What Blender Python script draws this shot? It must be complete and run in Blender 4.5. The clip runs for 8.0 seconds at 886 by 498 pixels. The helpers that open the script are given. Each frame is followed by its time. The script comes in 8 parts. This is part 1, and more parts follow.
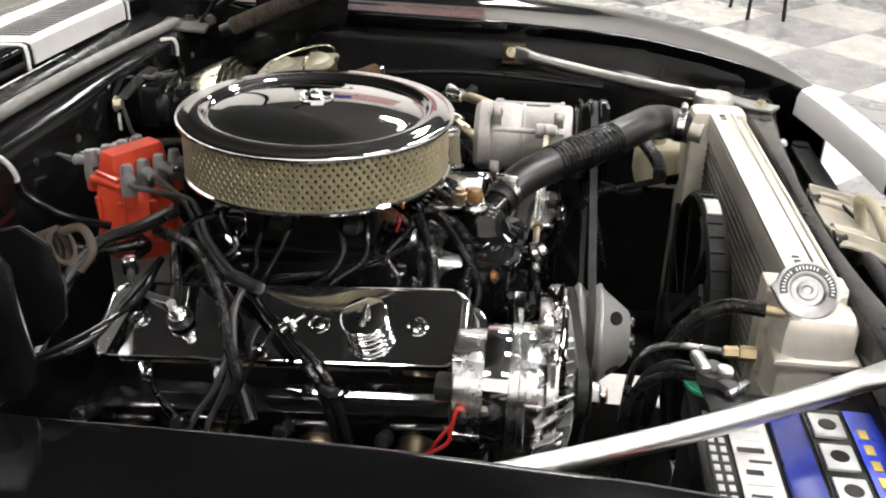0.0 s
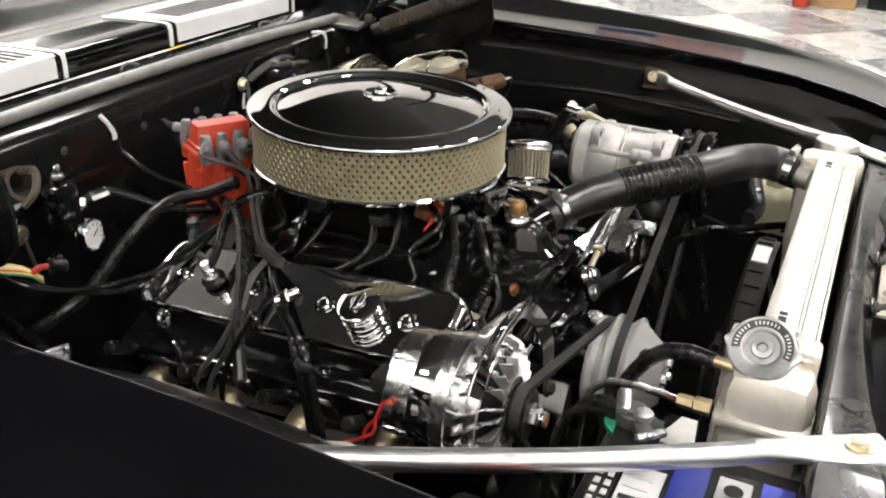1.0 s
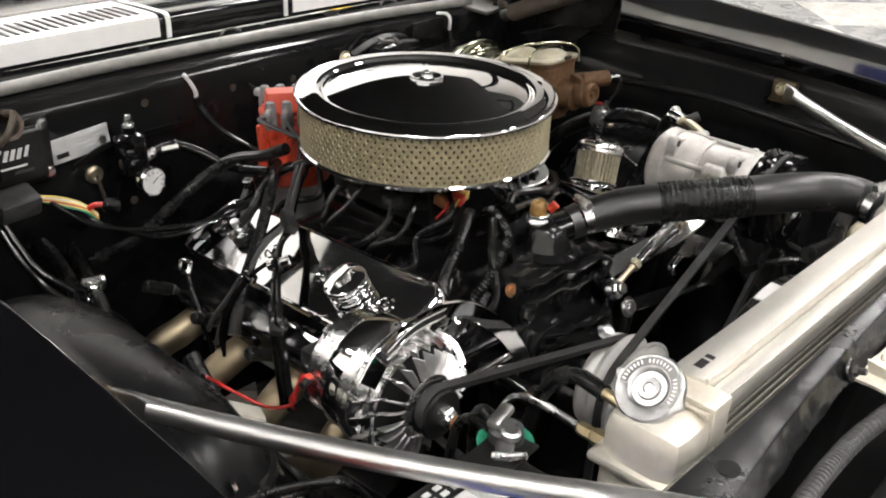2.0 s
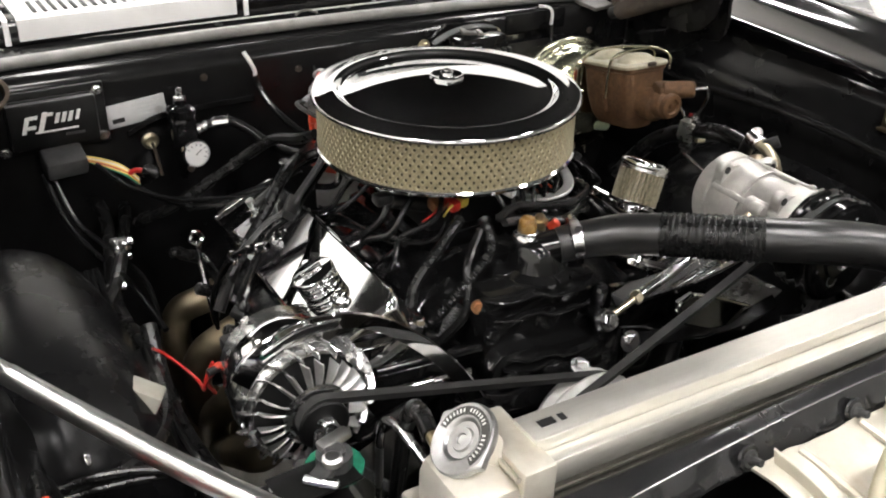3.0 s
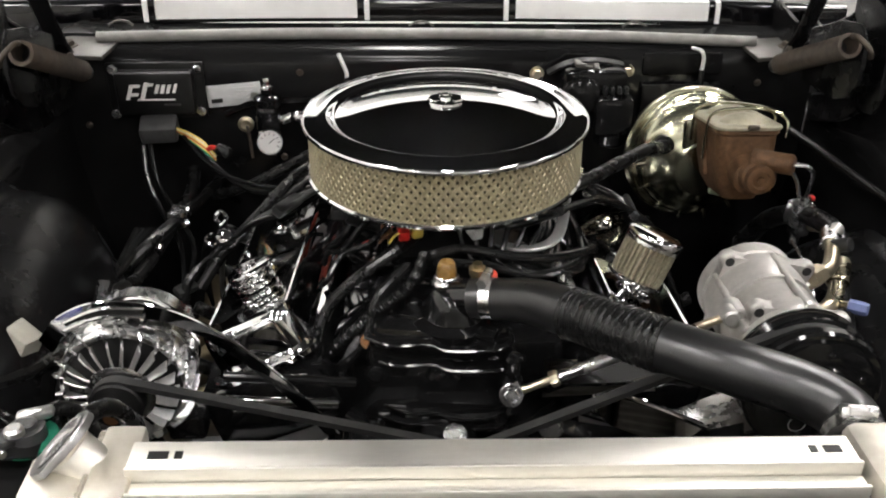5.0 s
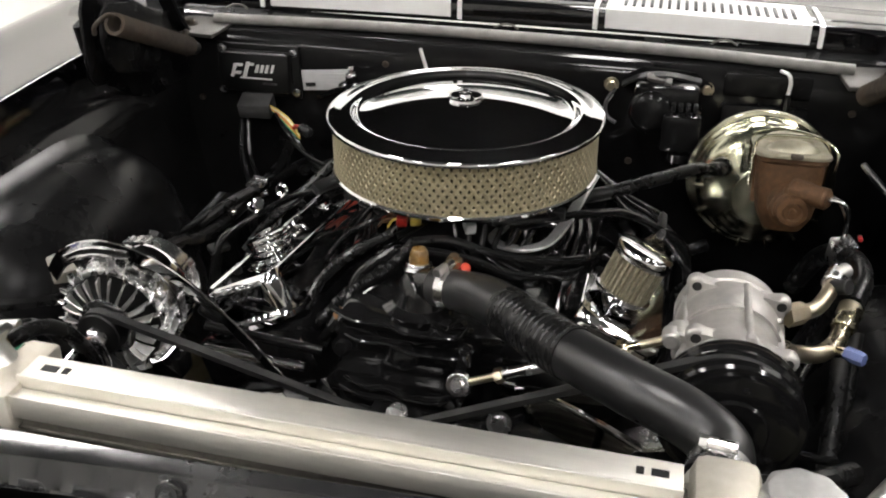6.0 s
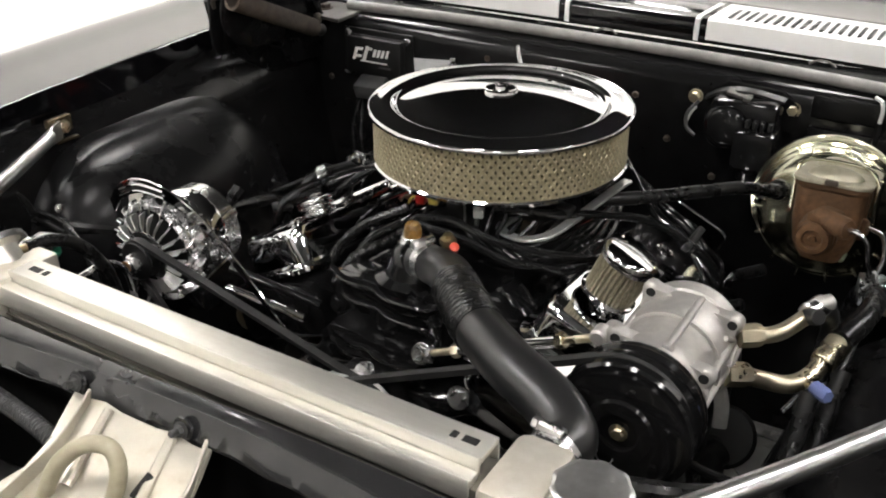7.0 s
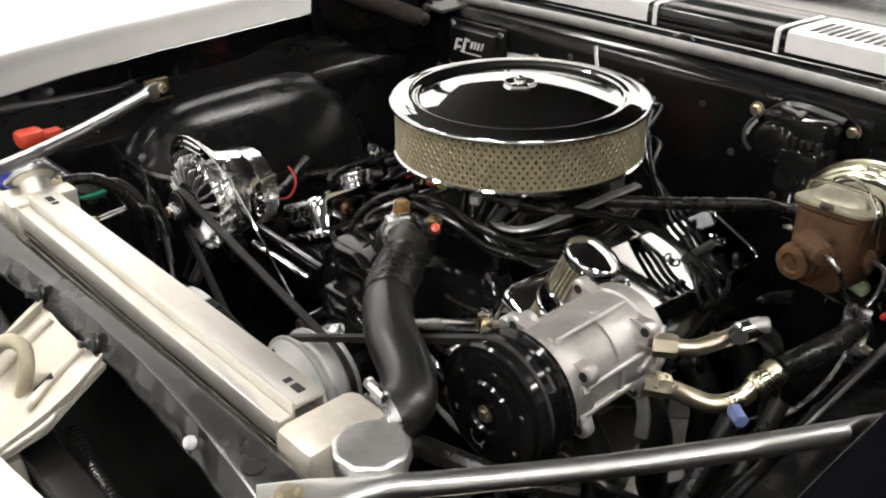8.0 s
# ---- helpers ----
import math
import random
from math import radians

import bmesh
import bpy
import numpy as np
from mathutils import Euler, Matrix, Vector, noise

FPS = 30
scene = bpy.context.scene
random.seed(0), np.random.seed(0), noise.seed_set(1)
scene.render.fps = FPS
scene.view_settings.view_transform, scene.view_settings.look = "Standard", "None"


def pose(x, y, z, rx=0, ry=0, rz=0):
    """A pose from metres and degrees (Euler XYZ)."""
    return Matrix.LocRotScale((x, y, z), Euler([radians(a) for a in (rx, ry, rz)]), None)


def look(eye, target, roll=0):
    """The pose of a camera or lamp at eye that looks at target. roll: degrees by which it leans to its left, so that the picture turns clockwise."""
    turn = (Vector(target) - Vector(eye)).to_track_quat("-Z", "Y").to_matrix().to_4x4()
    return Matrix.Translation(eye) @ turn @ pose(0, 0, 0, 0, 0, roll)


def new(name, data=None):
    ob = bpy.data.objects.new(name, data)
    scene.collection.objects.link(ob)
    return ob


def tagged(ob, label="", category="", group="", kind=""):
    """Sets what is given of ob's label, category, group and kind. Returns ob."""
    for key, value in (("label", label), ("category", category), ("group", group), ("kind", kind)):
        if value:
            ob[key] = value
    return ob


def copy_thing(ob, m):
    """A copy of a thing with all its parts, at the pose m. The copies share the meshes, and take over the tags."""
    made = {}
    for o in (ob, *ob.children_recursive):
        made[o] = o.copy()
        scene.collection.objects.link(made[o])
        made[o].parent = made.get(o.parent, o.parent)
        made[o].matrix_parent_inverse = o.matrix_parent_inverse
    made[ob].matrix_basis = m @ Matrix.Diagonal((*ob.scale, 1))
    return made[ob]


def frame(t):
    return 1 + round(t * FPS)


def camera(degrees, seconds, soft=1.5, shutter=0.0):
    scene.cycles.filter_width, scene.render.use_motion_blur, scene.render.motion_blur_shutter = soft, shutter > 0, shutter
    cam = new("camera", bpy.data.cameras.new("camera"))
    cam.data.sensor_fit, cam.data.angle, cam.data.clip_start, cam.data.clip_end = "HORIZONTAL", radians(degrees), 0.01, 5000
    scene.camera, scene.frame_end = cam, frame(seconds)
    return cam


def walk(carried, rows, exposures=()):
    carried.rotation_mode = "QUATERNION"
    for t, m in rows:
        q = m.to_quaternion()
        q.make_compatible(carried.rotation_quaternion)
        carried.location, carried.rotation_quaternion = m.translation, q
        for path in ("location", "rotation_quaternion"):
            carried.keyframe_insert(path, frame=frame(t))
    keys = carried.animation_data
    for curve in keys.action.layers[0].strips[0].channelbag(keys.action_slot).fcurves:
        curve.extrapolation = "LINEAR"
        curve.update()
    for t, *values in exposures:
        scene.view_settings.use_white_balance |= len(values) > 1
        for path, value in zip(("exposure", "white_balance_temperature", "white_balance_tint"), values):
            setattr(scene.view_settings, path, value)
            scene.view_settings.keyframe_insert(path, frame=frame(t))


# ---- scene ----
cam = camera(49.7, 8.0, soft=2.0)
PATH = [
    (0, (-1.159, -0.281, 1.343), (0.622, -0.108, 0.449), 1.6),
    (0.5, (-1.148, -0.432, 1.342), (0.597, 0.003, 0.467), 1.9),
    (1, (-1.095, -0.591, 1.342), (0.546, 0.144, 0.466), 2.2),
    (1.5, (-1.015, -0.737, 1.346), (0.5, 0.221, 0.459), 2.5),
    (1.7, (-0.977, -0.787, 1.349), (0.459, 0.275, 0.449), 2.5),
    (2.8, (-0.682, -0.996, 1.385), (0.33, 0.42, 0.399), 1.7),
    (3, (-0.62, -1.024, 1.385), (0.282, 0.463, 0.399), 1.5),
    (3.5, (-0.468, -1.072, 1.384), (0.207, 0.537, 0.406), 1.0),
    (4, (-0.337, -1.093, 1.38), (0.109, 0.598, 0.411), 0.7),
    (4.5, (-0.21, -1.106, 1.377), (0.044, 0.626, 0.41), 0.4),
    (5, (-0.056, -1.122, 1.373), (0.028, 0.63, 0.411), 0.3),
    (5.2, (0.005, -1.125, 1.369), (-0.004, 0.63, 0.411), 0.2),
    (6.3, (0.341, -1.141, 1.374), (-0.222, 0.532, 0.433), -0.1),
    (6.5, (0.411, -1.135, 1.371), (-0.256, 0.501, 0.434), -0.2),
    (7, (0.563, -1.086, 1.368), (-0.351, 0.431, 0.44), -0.4),
    (7.5, (0.714, -1.008, 1.366), (-0.368, 0.396, 0.439), -0.6),
    (8, (0.855, -0.921, 1.362), (-0.462, 0.273, 0.444), -1.0),
]
walk(cam, [(t, look(eye, target, roll)) for t, eye, target, roll in PATH],
     exposures=[(0.0, 0.19), (1.0, 0.22), (1.5, 0.18), (3.5, 0.18), (4.0, 0.19), (5.0, 0.02), (6.5, -0.11), (8.0, 0.03)])

# ---- world and light ----
world = bpy.data.worlds.new("world")
scene.world = world
world.use_nodes = True
world.node_tree.nodes["Background"].inputs["Color"].default_value = (0.9, 0.95, 1.0, 1)
world.node_tree.nodes["Background"].inputs["Strength"].default_value = 0.02


# ---- materials ----
def mat(name, color, rough=0.5, metal=0.0, var=0.15, scale=60.0, bump=0.0, bump_scale=None, rough_var=0.12,
        coat=0.0, spec=0.5, dirt=None, dirt_amount=0.0, dirt_scale=14.0, random_tint=0.0, stretch=None):
    """A procedural surface: base colour with fine grain and larger stains, uneven gloss and fine relief."""
    m = bpy.data.materials.new(name)
    m.use_nodes = True
    nt = m.node_tree
    n, l = nt.nodes, nt.links
    b = n["Principled BSDF"]
    b.inputs["Metallic"].default_value = metal
    b.inputs["Specular IOR Level"].default_value = spec
    b.inputs["Coat Weight"].default_value = coat
    b.inputs["Coat Roughness"].default_value = 0.06
    tc = n.new("ShaderNodeTexCoord")
    mp = n.new("ShaderNodeMapping")
    l.new(tc.outputs["Object"], mp.inputs["Vector"])
    if stretch:
        mp.inputs["Scale"].default_value = stretch
    fine = n.new("ShaderNodeTexNoise")
    fine.inputs["Scale"].default_value = scale
    fine.inputs["Detail"].default_value = 6
    broad = n.new("ShaderNodeTexNoise")
    broad.inputs["Scale"].default_value = dirt_scale
    broad.inputs["Detail"].default_value = 8
    broad.inputs["Roughness"].default_value = 0.65
    l.new(mp.outputs["Vector"], fine.inputs["Vector"])
    l.new(tc.outputs["Object"], broad.inputs["Vector"])
    ramp = n.new("ShaderNodeMapRange")
    ramp.inputs["From Min"].default_value, ramp.inputs["From Max"].default_value = 0.3, 0.7
    ramp.inputs["To Min"].default_value, ramp.inputs["To Max"].default_value = 1 - var, 1 + var
    l.new(fine.outputs["Fac"], ramp.inputs["Value"])
    mul = n.new("ShaderNodeMix")
    mul.data_type, mul.blend_type = "RGBA", "MULTIPLY"
    mul.inputs["Factor"].default_value = 1
    mul.inputs["A"].default_value = (*color, 1)
    l.new(ramp.outputs["Result"], mul.inputs["B"])
    out = mul.outputs["Result"]
    stain = n.new("ShaderNodeMapRange")
    stain.inputs["From Min"].default_value, stain.inputs["From Max"].default_value = 0.48, 0.7
    stain.inputs["To Max"].default_value = dirt_amount
    l.new(broad.outputs["Fac"], stain.inputs["Value"])
    if dirt:
        mix = n.new("ShaderNodeMix")
        mix.data_type = "RGBA"
        l.new(stain.outputs["Result"], mix.inputs["Factor"])
        l.new(out, mix.inputs["A"])
        mix.inputs["B"].default_value = (*dirt, 1)
        out = mix.outputs["Result"]
    if random_tint:
        info = n.new("ShaderNodeObjectInfo")
        rr = n.new("ShaderNodeMapRange")
        rr.inputs["To Min"].default_value, rr.inputs["To Max"].default_value = 1 - random_tint, 1 + random_tint
        l.new(info.outputs["Random"], rr.inputs["Value"])
        tint = n.new("ShaderNodeMix")
        tint.data_type, tint.blend_type = "RGBA", "MULTIPLY"
        tint.inputs["Factor"].default_value = 1
        l.new(out, tint.inputs["A"])
        l.new(rr.outputs["Result"], tint.inputs["B"])
        out = tint.outputs["Result"]
    l.new(out, b.inputs["Base Color"])
    rg = n.new("ShaderNodeMapRange")
    rg.inputs["From Min"].default_value, rg.inputs["From Max"].default_value = 0.3, 0.75
    rg.inputs["To Min"].default_value, rg.inputs["To Max"].default_value = max(0.02, rough - rough_var * 0.5), min(1, rough + rough_var)
    l.new(broad.outputs["Fac"], rg.inputs["Value"])
    l.new(rg.outputs["Result"], b.inputs["Roughness"])
    if bump:
        bs = n.new("ShaderNodeTexNoise")
        bs.inputs["Scale"].default_value = bump_scale or scale * 2
        bs.inputs["Detail"].default_value = 4
        l.new(mp.outputs["Vector"], bs.inputs["Vector"])
        bp = n.new("ShaderNodeBump")
        bp.inputs["Strength"].default_value = bump
        bp.inputs["Distance"].default_value = 0.002
        l.new(bs.outputs["Fac"], bp.inputs["Height"])
        l.new(bp.outputs["Normal"], b.inputs["Normal"])
    return m


def glow(name, color, strength):
    m = bpy.data.materials.new(name)
    m.use_nodes = True
    b = m.node_tree.nodes["Principled BSDF"]
    b.inputs["Base Color"].default_value = (*color, 1)
    b.inputs["Emission Color"].default_value = (*color, 1)
    b.inputs["Emission Strength"].default_value = strength
    return m


M_PAINT = mat("black_gloss_paint", (0.0025, 0.0025, 0.003), 0.07, var=0.2, scale=20, coat=0.25, spec=0.4, rough_var=0.03, dirt=(0.012, 0.0115, 0.011), dirt_amount=0.05, dirt_scale=9)
M_BAY = mat("black_bay_paint", (0.0055, 0.0055, 0.0058), 0.24, var=0.2, scale=30, bump=0.03, bump_scale=30, rough_var=0.10, spec=0.12, dirt=(0.014, 0.013, 0.012), dirt_amount=0.2, dirt_scale=11)
M_FIREWALL = mat("black_firewall_paint", (0.006, 0.006, 0.0062), 0.10, var=0.25, scale=26, bump=0.06, bump_scale=9, rough_var=0.10, spec=0.17, dirt=(0.016, 0.015, 0.014), dirt_amount=0.25, dirt_scale=9)
M_SATIN = mat("satin_black", (0.0055, 0.0055, 0.0055), 0.38, var=0.2, scale=80, bump=0.08, rough_var=0.15, spec=0.22, dirt=(0.025, 0.024, 0.022), dirt_amount=0.2)
M_ENGINE = mat("black_engine_enamel", (0.005, 0.005, 0.0052), 0.09, var=0.2, scale=50, bump=0.10, bump_scale=40, spec=0.38, rough_var=0.08, dirt=(0.012, 0.0115, 0.011), dirt_amount=0.2, dirt_scale=16)
M_CHROME = mat("chrome", (0.72, 0.72, 0.725), 0.05, 1.0, var=0.03, scale=60, bump=0.012, bump_scale=25, rough_var=0.06, dirt=(0.55, 0.54, 0.52), dirt_amount=0.2, dirt_scale=25)
M_CHROME_OLD = mat("worn_chrome", (0.58, 0.58, 0.57), 0.31, 1.0, var=0.03, scale=140, rough_var=0.03, dirt=(0.46, 0.44, 0.42), dirt_amount=0.2, dirt_scale=30)
M_LID = mat("lid_chrome", (0.62, 0.62, 0.63), 0.035, 1.0, var=0.02, scale=8, rough_var=0.04)
M_ALU = mat("brushed_aluminium", (0.74, 0.72, 0.665), 0.44, 0.92, var=0.04, scale=30, bump=0.05, bump_scale=160, rough_var=0.14, dirt=(0.55, 0.51, 0.43), dirt_amount=0.3, dirt_scale=12, stretch=(1, 8, 8))
M_TANK = mat("welded_tank_aluminium", (0.64, 0.61, 0.54), 0.44, 0.75, var=0.06, scale=60, bump=0.10, bump_scale=90, rough_var=0.18, dirt=(0.42, 0.37, 0.27), dirt_amount=0.4, dirt_scale=14)
M_CAST = mat("cast_aluminium", (0.45, 0.437, 0.415), 0.50, 0.85, var=0.07, scale=120, bump=0.16, bump_scale=300, rough_var=0.16, dirt=(0.36, 0.34, 0.31), dirt_amount=0.35, dirt_scale=22)
M_SUPPORT = mat("scuffed_black_panel", (0.014, 0.014, 0.0145), 0.17, var=0.3, scale=40, bump=0.9, bump_scale=9, rough_var=0.25, spec=0.45, coat=0.35, dirt=(0.025, 0.024, 0.023), dirt_amount=0.3, dirt_scale=8)
M_CAPGOLD = mat("dull_gold_cap", (0.36, 0.34, 0.26), 0.5, 0.7, var=0.12, scale=80, bump=0.1, dirt=(0.2, 0.17, 0.11), dirt_amount=0.5, dirt_scale=30)
M_FANBLACK = mat("black_fan_plastic", (0.005, 0.005, 0.005), 0.45, var=0.2, scale=60, bump=0.05, spec=0.15)
M_STEEL = mat("polished_steel", (0.7, 0.7, 0.7), 0.2, 1.0, var=0.08, scale=90, bump=0.05, rough_var=0.2, dirt=(0.3, 0.27, 0.24), dirt_amount=0.35, dirt_scale=22)
M_ZINC = mat("yellow_zinc", (0.60, 0.54, 0.40), 0.3, 1.0, var=0.15, scale=40, bump=0.05, rough_var=0.2, dirt=(0.28, 0.22, 0.14), dirt_amount=0.5, dirt_scale=18)
M_BOOSTER = mat("gold_zinc_plate", (0.44, 0.42, 0.32), 0.17, 1.0, var=0.18, scale=12, rough_var=0.15, dirt=(0.33, 0.38, 0.26), dirt_amount=0.5, dirt_scale=7)
M_RUST = mat("rusty_cast_iron", (0.072, 0.037, 0.017), 0.6, 0.0, var=0.3, scale=150, bump=0.5, bump_scale=300, rough_var=0.15, spec=0.22, dirt=(0.040, 0.022, 0.011), dirt_amount=0.7, dirt_scale=20)
M_RUBBER = mat("black_rubber", (0.007, 0.007, 0.007), 0.25, var=0.25, scale=120, bump=0.08, bump_scale=300, rough_var=0.12, spec=0.24, dirt=(0.022, 0.021, 0.019), dirt_amount=0.2, dirt_scale=20)
M_HOSE = mat("smooth_hose_rubber", (0.0085, 0.0085, 0.0087), 0.31, var=0.2, scale=120, bump=0.04, bump_scale=300, rough_var=0.1, spec=0.58, dirt=(0.03, 0.029, 0.027), dirt_amount=0.3, dirt_scale=18)
M_ALTCHROME = mat("dull_chrome", (0.68, 0.68, 0.68), 0.22, 1.0, var=0.05, scale=90, bump=0.03, bump_scale=60, rough_var=0.15, dirt=(0.45, 0.44, 0.42), dirt_amount=0.3, dirt_scale=30)
M_WIRE = mat("black_wire_sleeve", (0.006, 0.006, 0.006), 0.17, var=0.2, scale=100, bump=0.03, rough_var=0.1, spec=0.25, dirt=(0.009, 0.0115, 0.011), dirt_amount=0.25, dirt_scale=30)
M_BELT = mat("belt_rubber", (0.018, 0.018, 0.018), 0.6, var=0.2, scale=150, bump=0.2, spec=0.3, dirt=(0.06, 0.058, 0.055), dirt_amount=0.4, dirt_scale=30)
M_BOOT = mat("grey_boot_rubber", (0.17, 0.17, 0.17), 0.5, var=0.15, scale=90, bump=0.1, spec=0.3, dirt=(0.06, 0.06, 0.058), dirt_amount=0.5)
M_SEAL = mat("grey_rubber_seal", (0.20, 0.195, 0.185), 0.30, var=0.15, scale=60, bump=0.08, dirt=(0.06, 0.058, 0.055), dirt_amount=0.5)
M_LEAD = mat("grey_ignition_sleeve", (0.045, 0.045, 0.045), 0.4, var=0.2, scale=90, bump=0.12, spec=0.3, dirt=(0.025, 0.025, 0.025), dirt_amount=0.5)
M_RED = mat("red_plastic", (0.46, 0.045, 0.018), 0.35, var=0.12, scale=40, bump=0.05, rough_var=0.15, dirt=(0.2, 0.02, 0.012), dirt_amount=0.4)
M_REDWIRE = mat("red_wire_sleeve", (0.34, 0.015, 0.012), 0.35, var=0.12, scale=90)
M_YELLOW = mat("yellow_wire_sleeve", (0.6, 0.45, 0.09), 0.4, var=0.1, scale=80)
M_ORANGE = mat("amber_plastic", (0.09, 0.036, 0.012), 0.4, var=0.3, scale=80, bump=0.1, dirt=(0.06, 0.03, 0.015), dirt_amount=0.6, dirt_scale=60)
M_WHITE = mat("white_paint", (0.8, 0.8, 0.79), 0.18, var=0.03, scale=20, coat=0.4, dirt=(0.6, 0.59, 0.56), dirt_amount=0.2)
M_PLASTIC = mat("cream_plastic", (0.62, 0.58, 0.47), 0.45, var=0.08, scale=40, dirt=(0.45, 0.4, 0.3), dirt_amount=0.4)
# paper coloured far darker than the screen, for shade in its holes
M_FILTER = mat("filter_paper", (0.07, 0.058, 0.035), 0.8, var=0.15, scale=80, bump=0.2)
M_MESH = mat("filter_mesh", (0.26, 0.225, 0.14), 0.45, 0.35, var=0.12, scale=120, dirt=(0.2, 0.18, 0.135), dirt_amount=0.4, dirt_scale=20)
M_PLEAT = mat("grey_breather_mesh", (0.20, 0.18, 0.125), 0.5, 0.5, var=0.25, scale=220, bump=0.3)
M_HEADER = mat("heat_tinted_pipe", (0.24, 0.20, 0.135), 0.42, 1.0, var=0.12, scale=40, bump=0.05, rough_var=0.25, dirt=(0.3, 0.24, 0.16), dirt_amount=0.6, dirt_scale=14)
M_BRASS = mat("brass", (0.46, 0.38, 0.24), 0.36, 1.0, var=0.12, scale=90, dirt=(0.25, 0.16, 0.07), dirt_amount=0.5)
M_COPPER = mat("coppery_nut", (0.5, 0.26, 0.13), 0.4, 1.0, var=0.2, scale=90)
M_BLUE = mat("blue_plastic", (0.014, 0.024, 0.2), 0.3, var=0.1, scale=60)
M_BLUECAP = mat("dusty_blue_cap", (0.10, 0.13, 0.28), 0.5, var=0.1, scale=60)
M_GREEN = mat("green_felt_washer", (0.01, 0.16, 0.09), 0.6, var=0.2, scale=200, bump=0.2)
M_LABEL = mat("white_label", (0.56, 0.56, 0.55), 0.45, var=0.06, scale=30, dirt=(0.4, 0.4, 0.38), dirt_amount=0.4)
M_GREYLABEL = mat("grey_data_plate", (0.55, 0.56, 0.56), 0.38, 0.3, var=0.08, scale=60)
# print, black plastic, and flat pieces painting the shade in holes, slots and vents
M_BLACK = mat("plain_black", (0.012, 0.012, 0.012), 0.45, var=0.1, spec=0.25)
M_PRINT = mat("pale_print", (0.66, 0.66, 0.64), 0.4, var=0.08, scale=90)
M_HINGE = mat("worn_hinge_steel", (0.045, 0.036, 0.028), 0.6, 0.4, var=0.3, scale=70, bump=0.3, dirt=(0.07, 0.045, 0.028), dirt_amount=0.6)
M_DUSTY = mat("dusty_dark_plate", (0.015, 0.0148, 0.014), 0.55, 0.2, var=0.3, scale=40, bump=0.1, dirt=(0.035, 0.033, 0.03), dirt_amount=0.5, dirt_scale=12)
M_CORNER = mat("worn_corner_steel", (0.07, 0.066, 0.06), 0.45, 0.4, var=0.2, scale=50, bump=0.3, bump_scale=70, dirt=(0.08, 0.075, 0.07), dirt_amount=0.7, dirt_scale=24)
M_BARE = mat("plated_bracket_steel", (0.48, 0.455, 0.385), 0.42, 0.6, var=0.1, scale=40, bump=0.05, dirt=(0.28, 0.21, 0.13), dirt_amount=0.5, dirt_scale=20)
M_CORE = mat("grey_radiator_fins", (0.16, 0.15, 0.13), 0.6, 0.5, var=0.2, scale=160, bump=0.3, dirt=(0.08, 0.074, 0.062), dirt_amount=0.5, dirt_scale=14)
M_TUBE_EDGE = mat("dull_radiator_tube", (0.30, 0.285, 0.25), 0.5, 0.7, var=0.15, scale=80, dirt=(0.14, 0.13, 0.11), dirt_amount=0.5, dirt_scale=14)
M_FINS = mat("dark_condenser_fins", (0.075, 0.070, 0.062), 0.5, 0.5, var=0.4, scale=100, bump=0.5)
M_CLEAR = mat("cloudy_bottle_plastic", (0.6, 0.56, 0.40), 0.4, var=0.08, scale=30, dirt=(0.4, 0.34, 0.2), dirt_amount=0.4)
M_TILE_W = mat("white_floor_tile", (0.62, 0.61, 0.58), 0.25, var=0.06, scale=30, rough_var=0.15, dirt=(0.45, 0.43, 0.4), dirt_amount=0.4, dirt_scale=5, random_tint=0.05)
M_TILE_G = mat("grey_floor_tile", (0.26, 0.265, 0.27), 0.25, var=0.1, scale=30, rough_var=0.15, dirt=(0.34, 0.33, 0.32), dirt_amount=0.5, dirt_scale=5, random_tint=0.08)
M_GROUT = mat("floor_joint", (0.2, 0.2, 0.19), 0.7, var=0.2, scale=40)
M_WALL = mat("white_wall_paint", (0.78, 0.77, 0.74), 0.6, var=0.03, scale=8, bump=0.05, dirt=(0.65, 0.64, 0.6), dirt_amount=0.2, dirt_scale=1.2)
M_CEIL = mat("ceiling_paint", (0.05, 0.05, 0.049), 0.8, var=0.03, scale=10)
M_TUBE = glow("lamp_diffuser", (1.0, 0.965, 0.94), 57.0)
M_GLASS = mat("dark_windscreen", (0.01, 0.012, 0.012), 0.03, var=0.1, coat=0.5)


# ---- building blocks ----
def part(name, bm, material, parent=None, label="", smooth=35, kind=""):
    """One mesh object, built in world places, under a thing or under a part."""
    bmesh.ops.recalc_face_normals(bm, faces=bm.faces)
    me = bpy.data.meshes.new(name)
    bm.to_mesh(me)
    bm.free()
    me.materials.append(material)
    if smooth:
        me.shade_smooth()
        me.set_sharp_from_angle(angle=radians(smooth))
    ob = new(name, me)
    if parent:
        ob.parent = parent
        if not parent.parent:
            ob.matrix_parent_inverse = Matrix.Translation(-parent.location)
    return tagged(ob, label, kind=kind)


def thing(name, loc, label, category, group="", kind=""):
    ob = new(name)
    ob.location = loc
    ob.empty_display_size = 0.05
    bpy.context.view_layer.update()
    return tagged(ob, label, category, group, kind)


def V(*a):
    return Vector(a)


def join(*bms):
    out = bmesh.new()
    for b in bms:
        me = bpy.data.meshes.new("tmp")
        b.to_mesh(me)
        b.free()
        out.from_mesh(me)
        bpy.data.meshes.remove(me)
    return out


def moved(bm, m):
    bmesh.ops.transform(bm, matrix=m, verts=bm.verts)
    return bm


